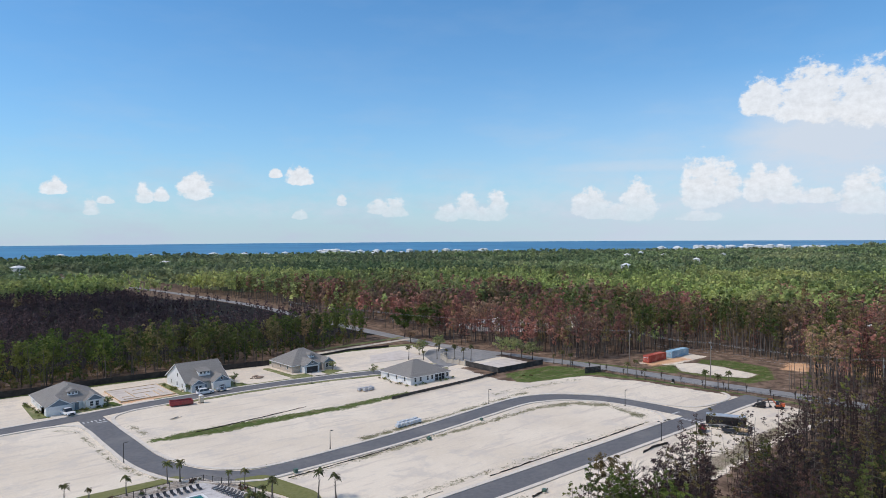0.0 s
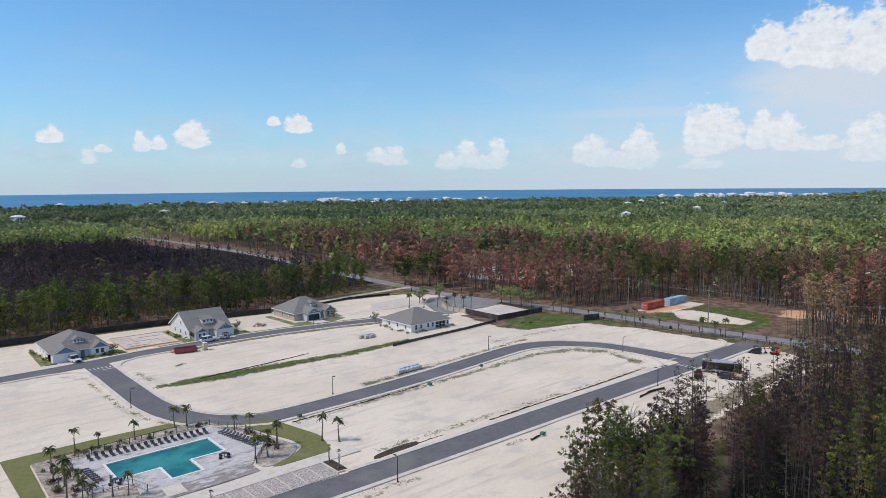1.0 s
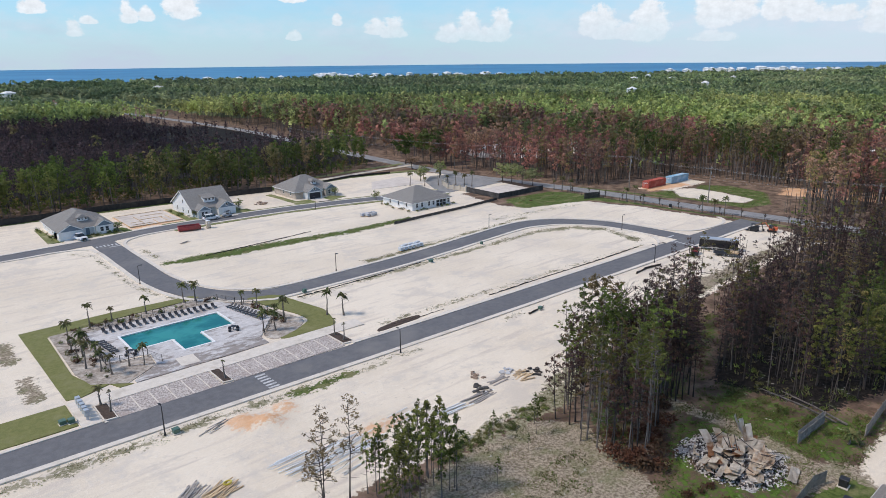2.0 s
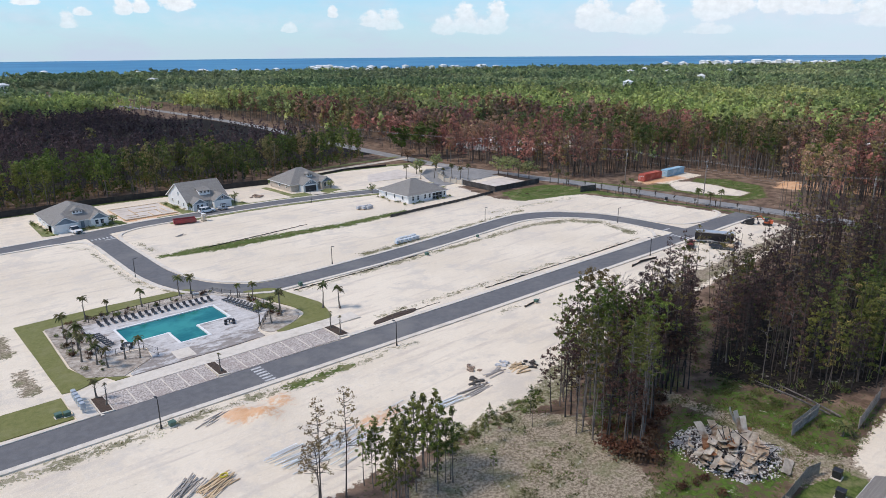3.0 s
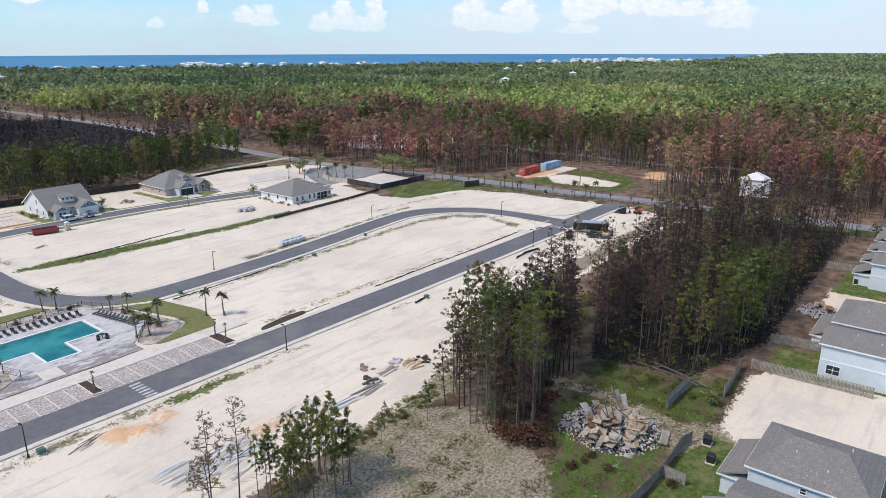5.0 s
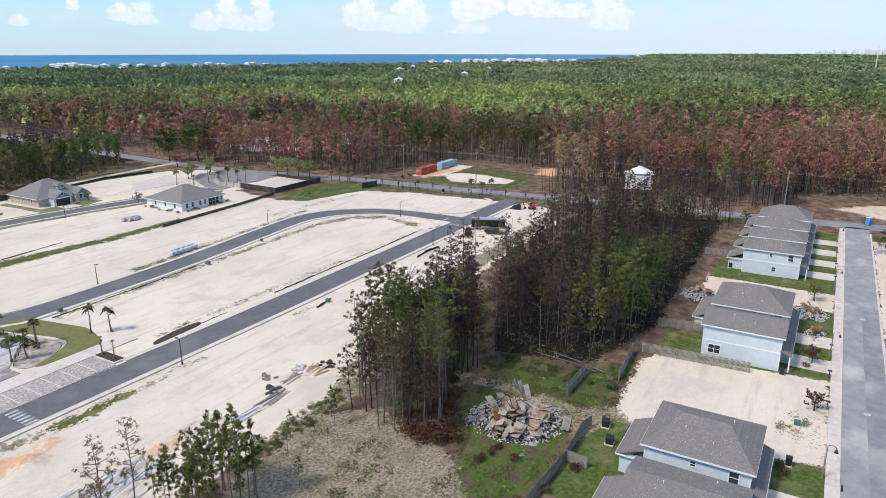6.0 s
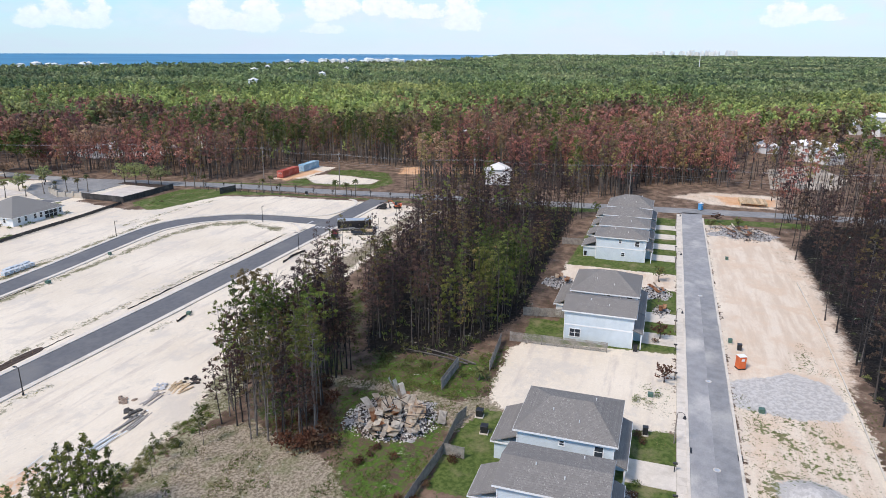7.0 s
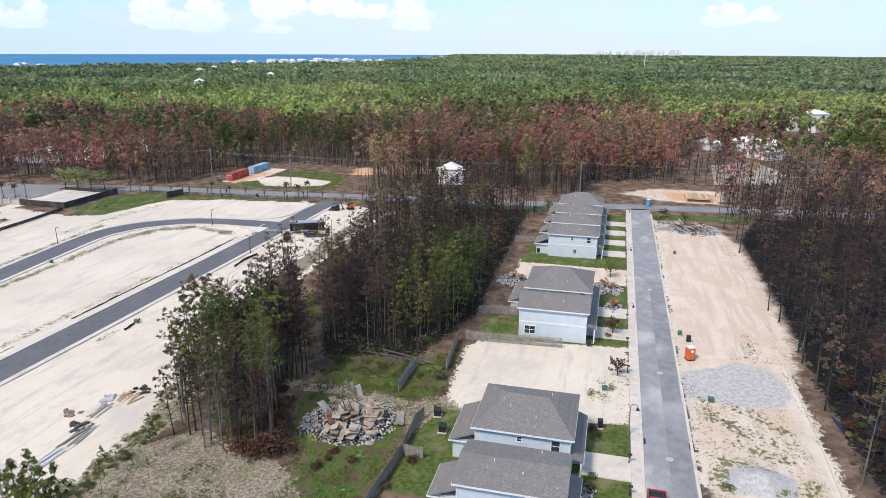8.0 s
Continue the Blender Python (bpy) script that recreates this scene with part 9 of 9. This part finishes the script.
def scrap(x, y, label, mat, s, n=5):
    s, n = s * 0.62, n * 2
    t = thing("debris", label, "debris", x, y, 0.0, random.uniform(0, 90))
    for i in range(n):
        bm = bmesh.new()
        a, b, c = random.uniform(0.3, 1) * s, random.uniform(0.3, 1) * s, random.uniform(0.08, 0.35) * s
        box(bm, -a / 2, a / 2, -b / 2, b / 2, 0, c, 0.03 * s)
        o = part("piece", bm, M[mat], t)
        o.matrix_basis = pose(random.uniform(-s, s) * 1.6, random.uniform(-s, s) * 1.6, 0.08 * s * (i % 3), random.uniform(-15, 15), random.uniform(-15, 15), random.uniform(0, 90))


scrap(98.9, 209.2, "low heap of dark soil on a sand lot", "crate_brown", 1.8, 8)
scrap(51.2, 64.0, "small heap of dark broken roof tiles on sand", "char", 0.7)
scrap(65.2, 67.6, "heap of brown broken crates on sand", "crate_brown", 1.1, 7)
scrap(69.4, 65.6, "pallet stack of grey blocks on sand", "block", 1.2, 6)
scrap(72.6, 62.6, "heap of dark plastic waste on sand", "char", 1.2, 7)
scrap(62.0, 64.2, "crumpled dark green tarpaulin on sand", "fence_dark", 1.3, 6)
scrap(62.6, 63.4, "torn white plastic sheet on sand", "white_plastic", 0.8, 4)


def utility_box(x, y, mat, label, w=0.9, h=0.8):
    t = thing("utility_cabinet", label, "utility box", x, y, 0.0, 4)
    bm = bmesh.new()
    box(bm, -w / 2, w / 2, -w / 2, w / 2, 0.08, h, 0.04)
    part("cabinet", bm, mat, t)
    bm = bmesh.new()
    box(bm, -w * 0.62, w * 0.62, -w * 0.62, w * 0.62, -0.05, 0.1)
    part("base", bm, M["concrete"], t)
    bm = bmesh.new()
    box(bm, -w / 2 - 0.03, w / 2 + 0.03, -w / 2 - 0.03, w / 2 + 0.03, h - 0.02, h + 0.06, 0.02)
    part("lid", bm, mat, t)


M["pad_green"] = surface("green_cabinet_paint", (0.06, 0.12, 0.09), (0.09, 0.16, 0.12), 1.5, 0.5)
for x, y in ((89.9, -15.6), (89.6, -1.2), (162.3, -15.8), (24.3, 82.2), (13.6, 94.6), (14.6, 94.2), (64.5, 119.4), (112.8, -13.2), (93.5, 79.9), (98, 118.2), (118, 121.5)):
    utility_box(x, y, M["pad_green"], "low green utility cabinet on a concrete base", random.uniform(0.6, 0.85), random.uniform(0.55, 0.8))
for x, y in ((73.2, 18.6), (76.8, 20.2)):
    utility_box(x, y, M["black"], "dark covered grill on the lawn", 0.9, 1.0)
for x, y in ((79.3, -0.9), (110.2, -14.4), (104.2, 1.7), (155.0, 15.9), (193.2, 112.0)):
    utility_box(x, y, M["black"], "black wheeled rubbish bin", 0.65, 1.1)


def post_box(x, y):
    t = thing("mailbox", "small dark mailbox on a post at the kerb", "mailbox", x, y)
    bm = bmesh.new()
    box(bm, -0.05, 0.05, -0.05, 0.05, 0, 1.1)
    part("post", bm, M["black"], t)
    bm = bmesh.new()
    box(bm, -0.12, 0.12, -0.3, 0.25, 1.05, 1.3, 0.05)
    part("box", bm, M["black"], t)


for x in (66.0, 72.2, 96.1, 106.5, 117, 156, 166, 176):
    post_box(x, -4.45)


def pallets(x, y, n, mat, label):
    for i in range(n):
        t = thing("block_pallet", label, "pallet", x + 1.35 * i, y + random.uniform(-0.3, 0.3), 0, random.uniform(-8, 8), "pallets of blocks")
        bm = bmesh.new()
        for k in range(5):
            box(bm, -0.55, 0.55, -0.5 + 0.22 * k, -0.4 + 0.22 * k, 0.1, 0.14)
        box(bm, -0.55, -0.45, -0.5, 0.5, 0, 0.1), box(bm, 0.45, 0.55, -0.5, 0.5, 0, 0.1)
        part("pallet", bm, M["lumber"], t)
        for r in range(3):
            for c in range(2):
                bm = bmesh.new()
                box(bm, -0.5 + c * 0.51, -0.01 + c * 0.51, -0.48, 0.48, 0.15 + r * 0.27, 0.40 + r * 0.27, 0.02)
                part("block", bm, mat, t)


pallets(113.6, 170.0, 4, M["block"], "pallet of pale concrete blocks on sand")
pallets(114.6, 168.3, 3, M["block"], "pallet of pale concrete blocks on sand")


M["wrapped"] = surface("pale_wrapped_bale", (0.50, 0.54, 0.57), (0.64, 0.67, 0.69), 1.5, 0.5)
pallets(98.6, 130.8, 6, M["wrapped"], "pallet of pale shrink-wrapped bales on sand")
pallets(100.2, 132.6, 5, M["wrapped"], "pallet of pale shrink-wrapped bales on sand")

paving("mulch_patch", "dark patch of mulch beside the kerb", smooth_outline([(63.6, 91.9), (64.4, 93.2), (70, 94.0), (74.4, 93.6), (73.8, 92.2), (69.3, 92.0)]), M["bark_mulch"], 0.05, "mulch")
# building slabs, gravel and tracks
paving("slab", "new concrete house slab with form boards", [(55.4, 204.5), (70.5, 204.5), (70.5, 221.5), (55.4, 221.5)], M["slab"], 0.12, "slab")
for x0, x1, y0, y1 in ((55.3, 70.6, 204.3, 204.5), (55.3, 70.6, 221.5, 221.7), (55.2, 55.4, 204.3, 221.7), (70.5, 70.7, 204.3, 221.7), (60, 60.2, 208, 218), (60, 67, 212.2, 212.4), (66.5, 66.7, 206, 212), (63.5, 63.7, 205, 210), (57, 60, 209.6, 209.8), (62, 69, 217, 217.2), (68.4, 68.6, 208, 214), (56.6, 62.5, 206.4, 206.6)):
    bm = bmesh.new()
    box(bm, x0, x1, y0, y1, 0.0, 0.24)
    tagged(link_bm("form_board", bm, M["lumber"]), "raw timber form board on a new slab", "formwork")
paving("slab", "pale dusty concrete pad in a cleared lot", [(141, 204), (165, 201), (166.5, 219), (150, 217)], M["slab"], 0.05, "slab")
paving("slab", "large grey concrete slab inside the black fence", [(164.6, 175.6), (164.4, 160.6), (185.2, 160.4), (186.2, 177)], M["slab"], 0.06, "slab")
paving("court", "grey asphalt forecourt by the entrance", [(158, 180), (176, 181), (188, 181), (188.4, 206), (176, 212), (166, 203), (158, 187)], M["asphalt_worn"], 0.03, "road")
paving("track", "sandy vehicle track behind the lots", [(130, 233), (160, 236.6), (190, 239), (190, 242), (158, 239.6), (129, 236)], surface("sandy_track", (0.50, 0.44, 0.36), (0.60, 0.53, 0.44), 0.6, 0.95, (0.40, 0.36, 0.28), 0.2, 0.3, 0.3, local=False), 0.04, "track")


paving("field", "mown grass field beside the far road", [(168, 700), (185, 712), (180, 830), (165, 900), (150, 880)], M["lawn"], 0.03, "field")


def pier_wall():
    w = thing("garden_wall", "pale stucco wall with square piers", "wall", 0, 0)
    pts = [(163.9, 177.0), (163.0, 186.0), (166.5, 193.0), (172, 196)]
    for (x0, y0), (x1, y1) in zip(pts, pts[1:]):
        n = max(2, int(math.hypot(x1 - x0, y1 - y0) / 2.6))
        for i in range(n):
            x, y = x0 + (x1 - x0) * i / n, y0 + (y1 - y0) * i / n
            bm = bmesh.new()
            box(bm, x - 0.3, x + 0.3, y - 0.3, y + 0.3, -0.1, 2.0, 0.02), box(bm, x - 0.38, x + 0.38, y - 0.38, y + 0.38, 2.0, 2.12, 0.02)
            part("pier", bm, M["stucco"], w)
            xe, ye = x0 + (x1 - x0) * (i + 1) / n, y0 + (y1 - y0) * (i + 1) / n
            bm = bmesh.new()
            ribbon(bm, [Vector((x, y)), Vector((xe, ye))], 0.12, -0.12, -0.1, 1.5)
            part("panel", bm, M["stucco"], w)


pier_wall()


def leafy_tree(label, x, y, h, r, mat, bark, n=420, size=0.3, bare=False):
    t = thing("tree", label, "tree", x, y, -0.05, random.uniform(0, 360))
    bm, at = bent_trunk(h * 0.55, 0.05 * h ** 0.7, 0.02, 0.1, 6, 4)
    tips = []
    for i in range(16):
        a = i * 2.4
        p0 = at(0.45 + 0.5 * i / 16)
        el = random.uniform(0.3, 1.3)
        ln = r * random.uniform(0.7, 1.2)
        p1 = p0 + Vector((math.cos(a) * math.cos(el) * ln, math.sin(a) * math.cos(el) * ln, math.sin(el) * h * 0.38))
        limb(bm, p0, p1, 0.05)
        tips += [p1, p0.lerp(p1, 0.6)]
        for k in range(3):
            b = a + random.uniform(-1, 1)
            p2 = p1 + Vector((math.cos(b), math.sin(b), random.uniform(0, 0.8))) * r * 0.35
            limb(bm, p0.lerp(p1, 0.7), p2, 0.022)
            tips.append(p2)
    part("trunk", bm, bark, t)
    if not bare:
        tuft_cloud("crown", [(p.x, p.y, p.z - 0.2, random.uniform(0.6, 1.1)) for p in tips], mat, t, max(4, n // len(tips)), size, r * 0.36)
    return t


M["spring"] = leafy("spring_leaves", (0.17, 0.22, 0.08), (0.32, 0.38, 0.16), (0.34, 0.33, 0.18), 0.3)
for x, y, h in ((188.0, 182.1, 8.0), (187.8, 177.0, 8.4), (188.1, 171.6, 8.2), (189.1, 167.3, 7.6)):
    leafy_tree("fresh green street tree in a mulch bed", x, y, h, 2.6, M["spring"], M["bark"], 900, 0.24)
for x, y, h in ((89.3, 205.0, 4.2), (124.8, 203.6, 3.6), (130.8, 186.9, 4.0), (74.6, 203.2, 3.0), (51.6, 203.0, 3.2)):
    leafy_tree("young staked yard tree with fresh leaves", x, y, h, 1.1, M["spring"], M["bark"], 260, 0.17)
paving("bed", "dark mulch bed under the street trees", [(186.4, 163), (190.4, 164), (190, 184), (186.6, 184)], M["bark_mulch"], 0.09, "bed")
for x, y, h in ((176, 206, 6.5), (170, 209, 6.0), (180, 210, 7.0), (166, 206, 5.5)):
    leafy_tree("thin green tree beside the forecourt", x, y, h, 2.0, M["spring"], M["bark"], 240)
leafy_tree("big leafy green oak behind the forecourt", 196.5, 236, 17, 5.5, M["pine"], M["bark"], 1500, 0.55)
leafy_tree("big leafy green oak behind the forecourt", 189.5, 246, 15, 4.6, M["pine"], M["bark"], 1200, 0.5)
leafy_tree("rust-brown dead tree beside the road", 181.5, 231, 7, 3.2, M["scorched"], M["bark_burnt"], 500, 0.35)
for x, y, h in ((166.4, 61.2, 10.5), (167.6, 57.0, 11), (171, 62.4, 9), (100.0, 66.5, 9), (104, 68, 8)):
    leafy_tree("bare grey leafless tree at the edge of the grove", x, y, h, 3.0, M["charred"], M["bark"], 0, 0.2, True)
for i, (x, y) in enumerate([(192.6, -13.6), (200.1, -15.3), (193.3, -20.4), (110.7, -2.0), (141.3, -1.2), (94.8, -3.0), (199, 18), (203, 8), (198, 4)]):
    leafy_tree("small sparse street tree", x, y, random.uniform(2.2, 4.2), 1.1, M["dead_shrub"] if i % 2 else M["shrub"], M["bark"], 90, 0.16)
for k in range(13):
    y = 150 - 6.6 * k
    leafy_tree("thin leafless sapling along the through road", 186.6 + (150 - y) * 0.105 + 4.6, y, random.uniform(2.2, 3.4), 0.5, M["shrub"], M["bark"], 0, 0.1, True)
rail_fence([(188.2, 150), (190.6, 120), (193.4, 95), (195.5, 82), (199.5, 60)], "thin dark metal fence along the through road", 1.2, 3.0)
for i, (x, y) in enumerate(((191.2, 127.2), (191.4, 124.1), (190.9, 120.7), (193.6, 101.4), (194.0, 97.7), (195.0, 95.0), (189.9, 157.5), (190.2, 154.0), (190.6, 150.5), (164.7, 193.5), (168.7, 192.8), (170.2, 189.6), (170.9, 185.6), (172.1, 182.7), (160, 196), (156, 200))):
    t = copy_thing(PALMS[i % 4], pose(x, y, 0, 0, 0, i * 50))
    t.scale = (1.25, 1.25, 1.25)
    t["group"] = "palms along the streets"
palmetto = palm(1.5, "squat yellowing palmetto beside the sand lot", 30, 1.5)
palmetto.matrix_basis = pose(86.6, 23.0, 0, 0, 0, 20)
for i in range(50):
    hx, hy = ((random.uniform(127.2, 129.2), random.uniform(164.5, 180)), (random.uniform(130, 146), random.uniform(163.2, 164.6)), (random.uniform(71.4, 73.2), random.uniform(204, 222)), (random.uniform(44, 51), random.uniform(201.2, 202.2)), (random.uniform(33.6, 35.4), random.uniform(203, 221)))[i % 5]
    t = copy_thing(GREEN_S[i % 3], pose(hx, hy, 0, 0, 0, i * 33))
    s = random.uniform(0.4, 0.7)
    t.scale = (s, s, s * 1.2)
    t["group"] = "garden shrubs beside the houses"
for x, y in ((78.5, 0.2), (77, -0.6), (66.2, 0.0), (68.0, -0.8), (112.6, -1.8), (109.2, -1.4), (165, 150), (167.5, 148.6), (163, 149.3), (90.4, -2.4), (88, 0.4), (69.9, -15)):
    t = copy_thing(random.choice(GREEN_S + DEAD_S), pose(x, y, 0, 0, 0, x * 7))
    t.scale = (0.75, 0.75, 0.6)
    t["group"] = "bushes on the lots"


# ---- far off ----
M["far_white"] = surface("sunlit_white_walls", (0.74, 0.73, 0.71), (0.82, 0.81, 0.79), 0.05, 0.7, (0.70, 0.66, 0.62), 0.02, 0.1, 0.0)


def far_house(x, y, w, d, h, z0=0.0, label="distant white beach house above the trees"):
    e = thing("beach_house", label, "house", x, y, z0, random.uniform(0, 60), "far houses")
    bm = bmesh.new()
    box(bm, -w / 2, w / 2, -d / 2, d / 2, 0, h)
    part("wall", bm, M["far_white"], e)
    bm = bmesh.new()
    roof_hip(bm, -w / 2 - 0.5, w / 2 + 0.5, -d / 2 - 0.5, d / 2 + 0.5, h, h + d * 0.25, "x", w * 0.3, w * 0.3, 0.3)
    part("roof", bm, M["far_white"], e)
    for k in range(3):
        bm = bmesh.new()
        q = -w * 0.3 + k * w * 0.3
        box(bm, q - w * 0.05, q + w * 0.05, -d / 2 - 0.1, -d / 2 + 0.1, h * 0.7, h * 0.85)
        part("window", bm, M["glass"], e)


random.seed(21)
for a0, a1, r, n, hh in ((30.5, 34, 1.0, 15, 19), (34.5, 46, 1.0, 16, 17.5), (9, 30, 1.0, 8, 16.5), (58, 61, 1.0, 7, 19), (61.5, 68.5, 1.0, 38, 20.5), (69, 76, 0.95, 12, 18)):
    for i in range(n):
        a = random.uniform(a0, a1)
        q = coast_at(a) * r - random.uniform(10, 60)
        far_house(q * math.sin(radians(a)), q * math.cos(radians(a)), random.uniform(8, 20), random.uniform(7, 10), hh + random.uniform(-3.5, 1.5))
for x, y in ((581, 389), (781, 421), (900, 600), (940, 560), (1000, 640), (300, 900), (129, 858), (700, 1000), (1010, 500)):
    far_house(x, y, random.uniform(9, 14), 8, random.uniform(14.5, 16.5), 0, "white roofed house among the far trees")
for x, y, w, h in ((464, -119, 12, 9.5), (452, -103, 11, 6.5), (447, -113, 10, 5), (328, -65, 14, 4.0), (350, -72, 11, 4), (352, -45, 8, 3.5), (356, -106, 15, 4.5), (366, -112, 11, 5), (233, 56.5, 4.2, 5.5), (318, 88, 11, 8), (350, -62, 12, 5)):
    far_house(x, y, w, 9, h, 0, "white house half hidden by scorched pines")
M["yard_dirt"] = surface("trodden_sandy_yard", (0.30, 0.25, 0.20), (0.50, 0.44, 0.36), 0.25, 0.95, (0.16, 0.13, 0.09), 0.06, 0.4, 0.3, local=False)
paving("sandy_yard", "pale sandy yard among the pines", [(232, 262), (228, 236), (252, 208), (272, 214), (262, 262)], M["slab"], 0.03, "yard")
paving("sandy_yard", "pale sandy yard among the pines", smooth_outline([(256, -36), (300, -40), (318, -60), (285, -66), (262, -58)]), M["yard_dirt"], 0.03, "yard")
far_house(246, 246, 14, 8, 3.2, 0, "low grey building behind scorched pines")
for i in range(34):
    a = random.uniform(87.7, 94.4)
    r = random.uniform(4650, 4800)
    h = random.choice((24, 27, 30, 34, 40))
    t = thing("tower_block", "pale high-rise block on the horizon", "building", r * math.sin(radians(a)), r * math.cos(radians(a)), 0, random.uniform(0, 40), "skyline on the horizon")
    bm = bmesh.new()
    w = random.uniform(18, 55)
    box(bm, -w / 2, w / 2, -8, 8, 0, h), box(bm, -w / 5, w / 5, -5, 5, h, h + 4)
    part("wall", bm, M["far_white"], t)


def mast(x, y):
    t = thing("radio_mast", "slim white mast far out in the woods", "mast", x, y)
    for k in range(6):
        bm = bmesh.new()
        tube(bm, (0, 0, 8 * k), (0, 0, 8 * k + 8), 1.2 - 0.12 * k, 1.1 - 0.12 * k, 6)
        part("section", bm, M["far_white"], t)


mast(1500 * math.sin(radians(91.8)), 1500 * math.cos(radians(91.8)))


def timber_frame():
    t = thing("timber_deck_frame", "raw timber floor frame on a cleared lot", "building frame", 228, -27.5, 0, 0)
    for i in range(9):
        bm = bmesh.new()
        box(bm, -4 + i, -3.85 + i, -4, 4, 0.9, 1.2)
        part("joist", bm, M["lumber"], t)
    for i in range(8):
        bm = bmesh.new()
        box(bm, -4.1, 4.2, -4 + i * 1.0, -3.15 + i * 1.0, 1.2, 1.24)
        part("board", bm, M["lumber"], t)
    for x in (-3.9, 0, 3.9):
        for y in (-3.8, 3.8):
            bm = bmesh.new()
            box(bm, x - 0.1, x + 0.1, y - 0.1, y + 0.1, 0, 0.9)
            part("post", bm, M["lumber"], t)


timber_frame()


# rain puddles among the burnt pines
def puddle(x, y, L, w, turn):
    bm = bmesh.new()
    n = 14
    c, q = math.cos(radians(turn)), math.sin(radians(turn))
    pts = []
    for i in range(n):
        a = 6.2832 * i / n
        r = 1 + 0.25 * math.sin(3 * a + x)
        u, v = L / 2 * math.cos(a) * r, w / 2 * math.sin(a) * r
        pts.append((x + u * c - v * q, y + u * q + v * c))
    poly(bm, pts, -0.05, 0.03)
    bmesh.ops.recalc_face_normals(bm, faces=bm.faces)
    tagged(link_bm("puddle", bm, M["puddle"]), "long rain puddle on charred ground", "puddle", kind="structure")


M["puddle"] = surface("still_puddle_water", (0.015, 0.02, 0.03), (0.03, 0.035, 0.045), 1.0, 0.04, None, 0.2, 0.1, 0.0)
for x, y, L, w, a in ((97.5, -35.2, 6.5, 0.7, 8), (87.6, -31.2, 5.0, 0.6, 4), (89.3, -35.3, 4.2, 0.6, 10), (93.5, -35.9, 5.0, 0.5, 5)):
    puddle(x, y, L, w, a)
# scattered pines before the white houses
for i, (x, y, k) in enumerate(((232, -40, 3), (240, -48, 0), (246, -60, 0), (250, -66, 0), (238, -56, 3), (258, -72, 3), (290, -62, 3), (305, -72, 3), (300, -56, 3), (318, -52, 2), (330, -50, 3), (252, -52, 3), (262, -58, 1), (310, -46, 3), (322, -78, 1), (236, -34, 3), (228, -52, 3), (232, -58, 2), (276, -70, 0), (283, -44, 3))):
    t = copy_thing(PINES[k][i % 5], pose(x, y, -0.1, 0, 0, i * 70))
    t["group"] = "pines before the white houses"


def manhole(x, y):
    t = thing("manhole", "round pale manhole cover in worn asphalt", "manhole", x, y, 0.02)
    bm = bmesh.new()
    tube(bm, (0, 0, -0.1), (0, 0, 0.014), 0.44, 0.44, 20)
    part("collar", bm, M["concrete"], t)
    bm = bmesh.new()
    tube(bm, (0, 0, -0.1), (0, 0, 0.022), 0.31, 0.31, 20)
    part("cover", bm, M["galv"], t, "grey iron cover")


manhole(97.2, -9.2), manhole(74.2, -9.2), manhole(135.0, -9.2)


def drain(x, y):
    t = thing("storm_drain", "dark kerb inlet of a storm drain", "drain", x, y)
    bm = bmesh.new()
    box(bm, -0.6, 0.6, -0.3, 0.3, -0.1, 0.10, 0.02)
    part("throat", bm, M["black"], t)
    bm = bmesh.new()
    box(bm, -0.62, 0.62, -0.05, 0.05, 0.08, 0.14, 0.01)
    part("hood", bm, M["concrete"], t)


drain(77.4, -6.2), drain(77.6, -12.0)
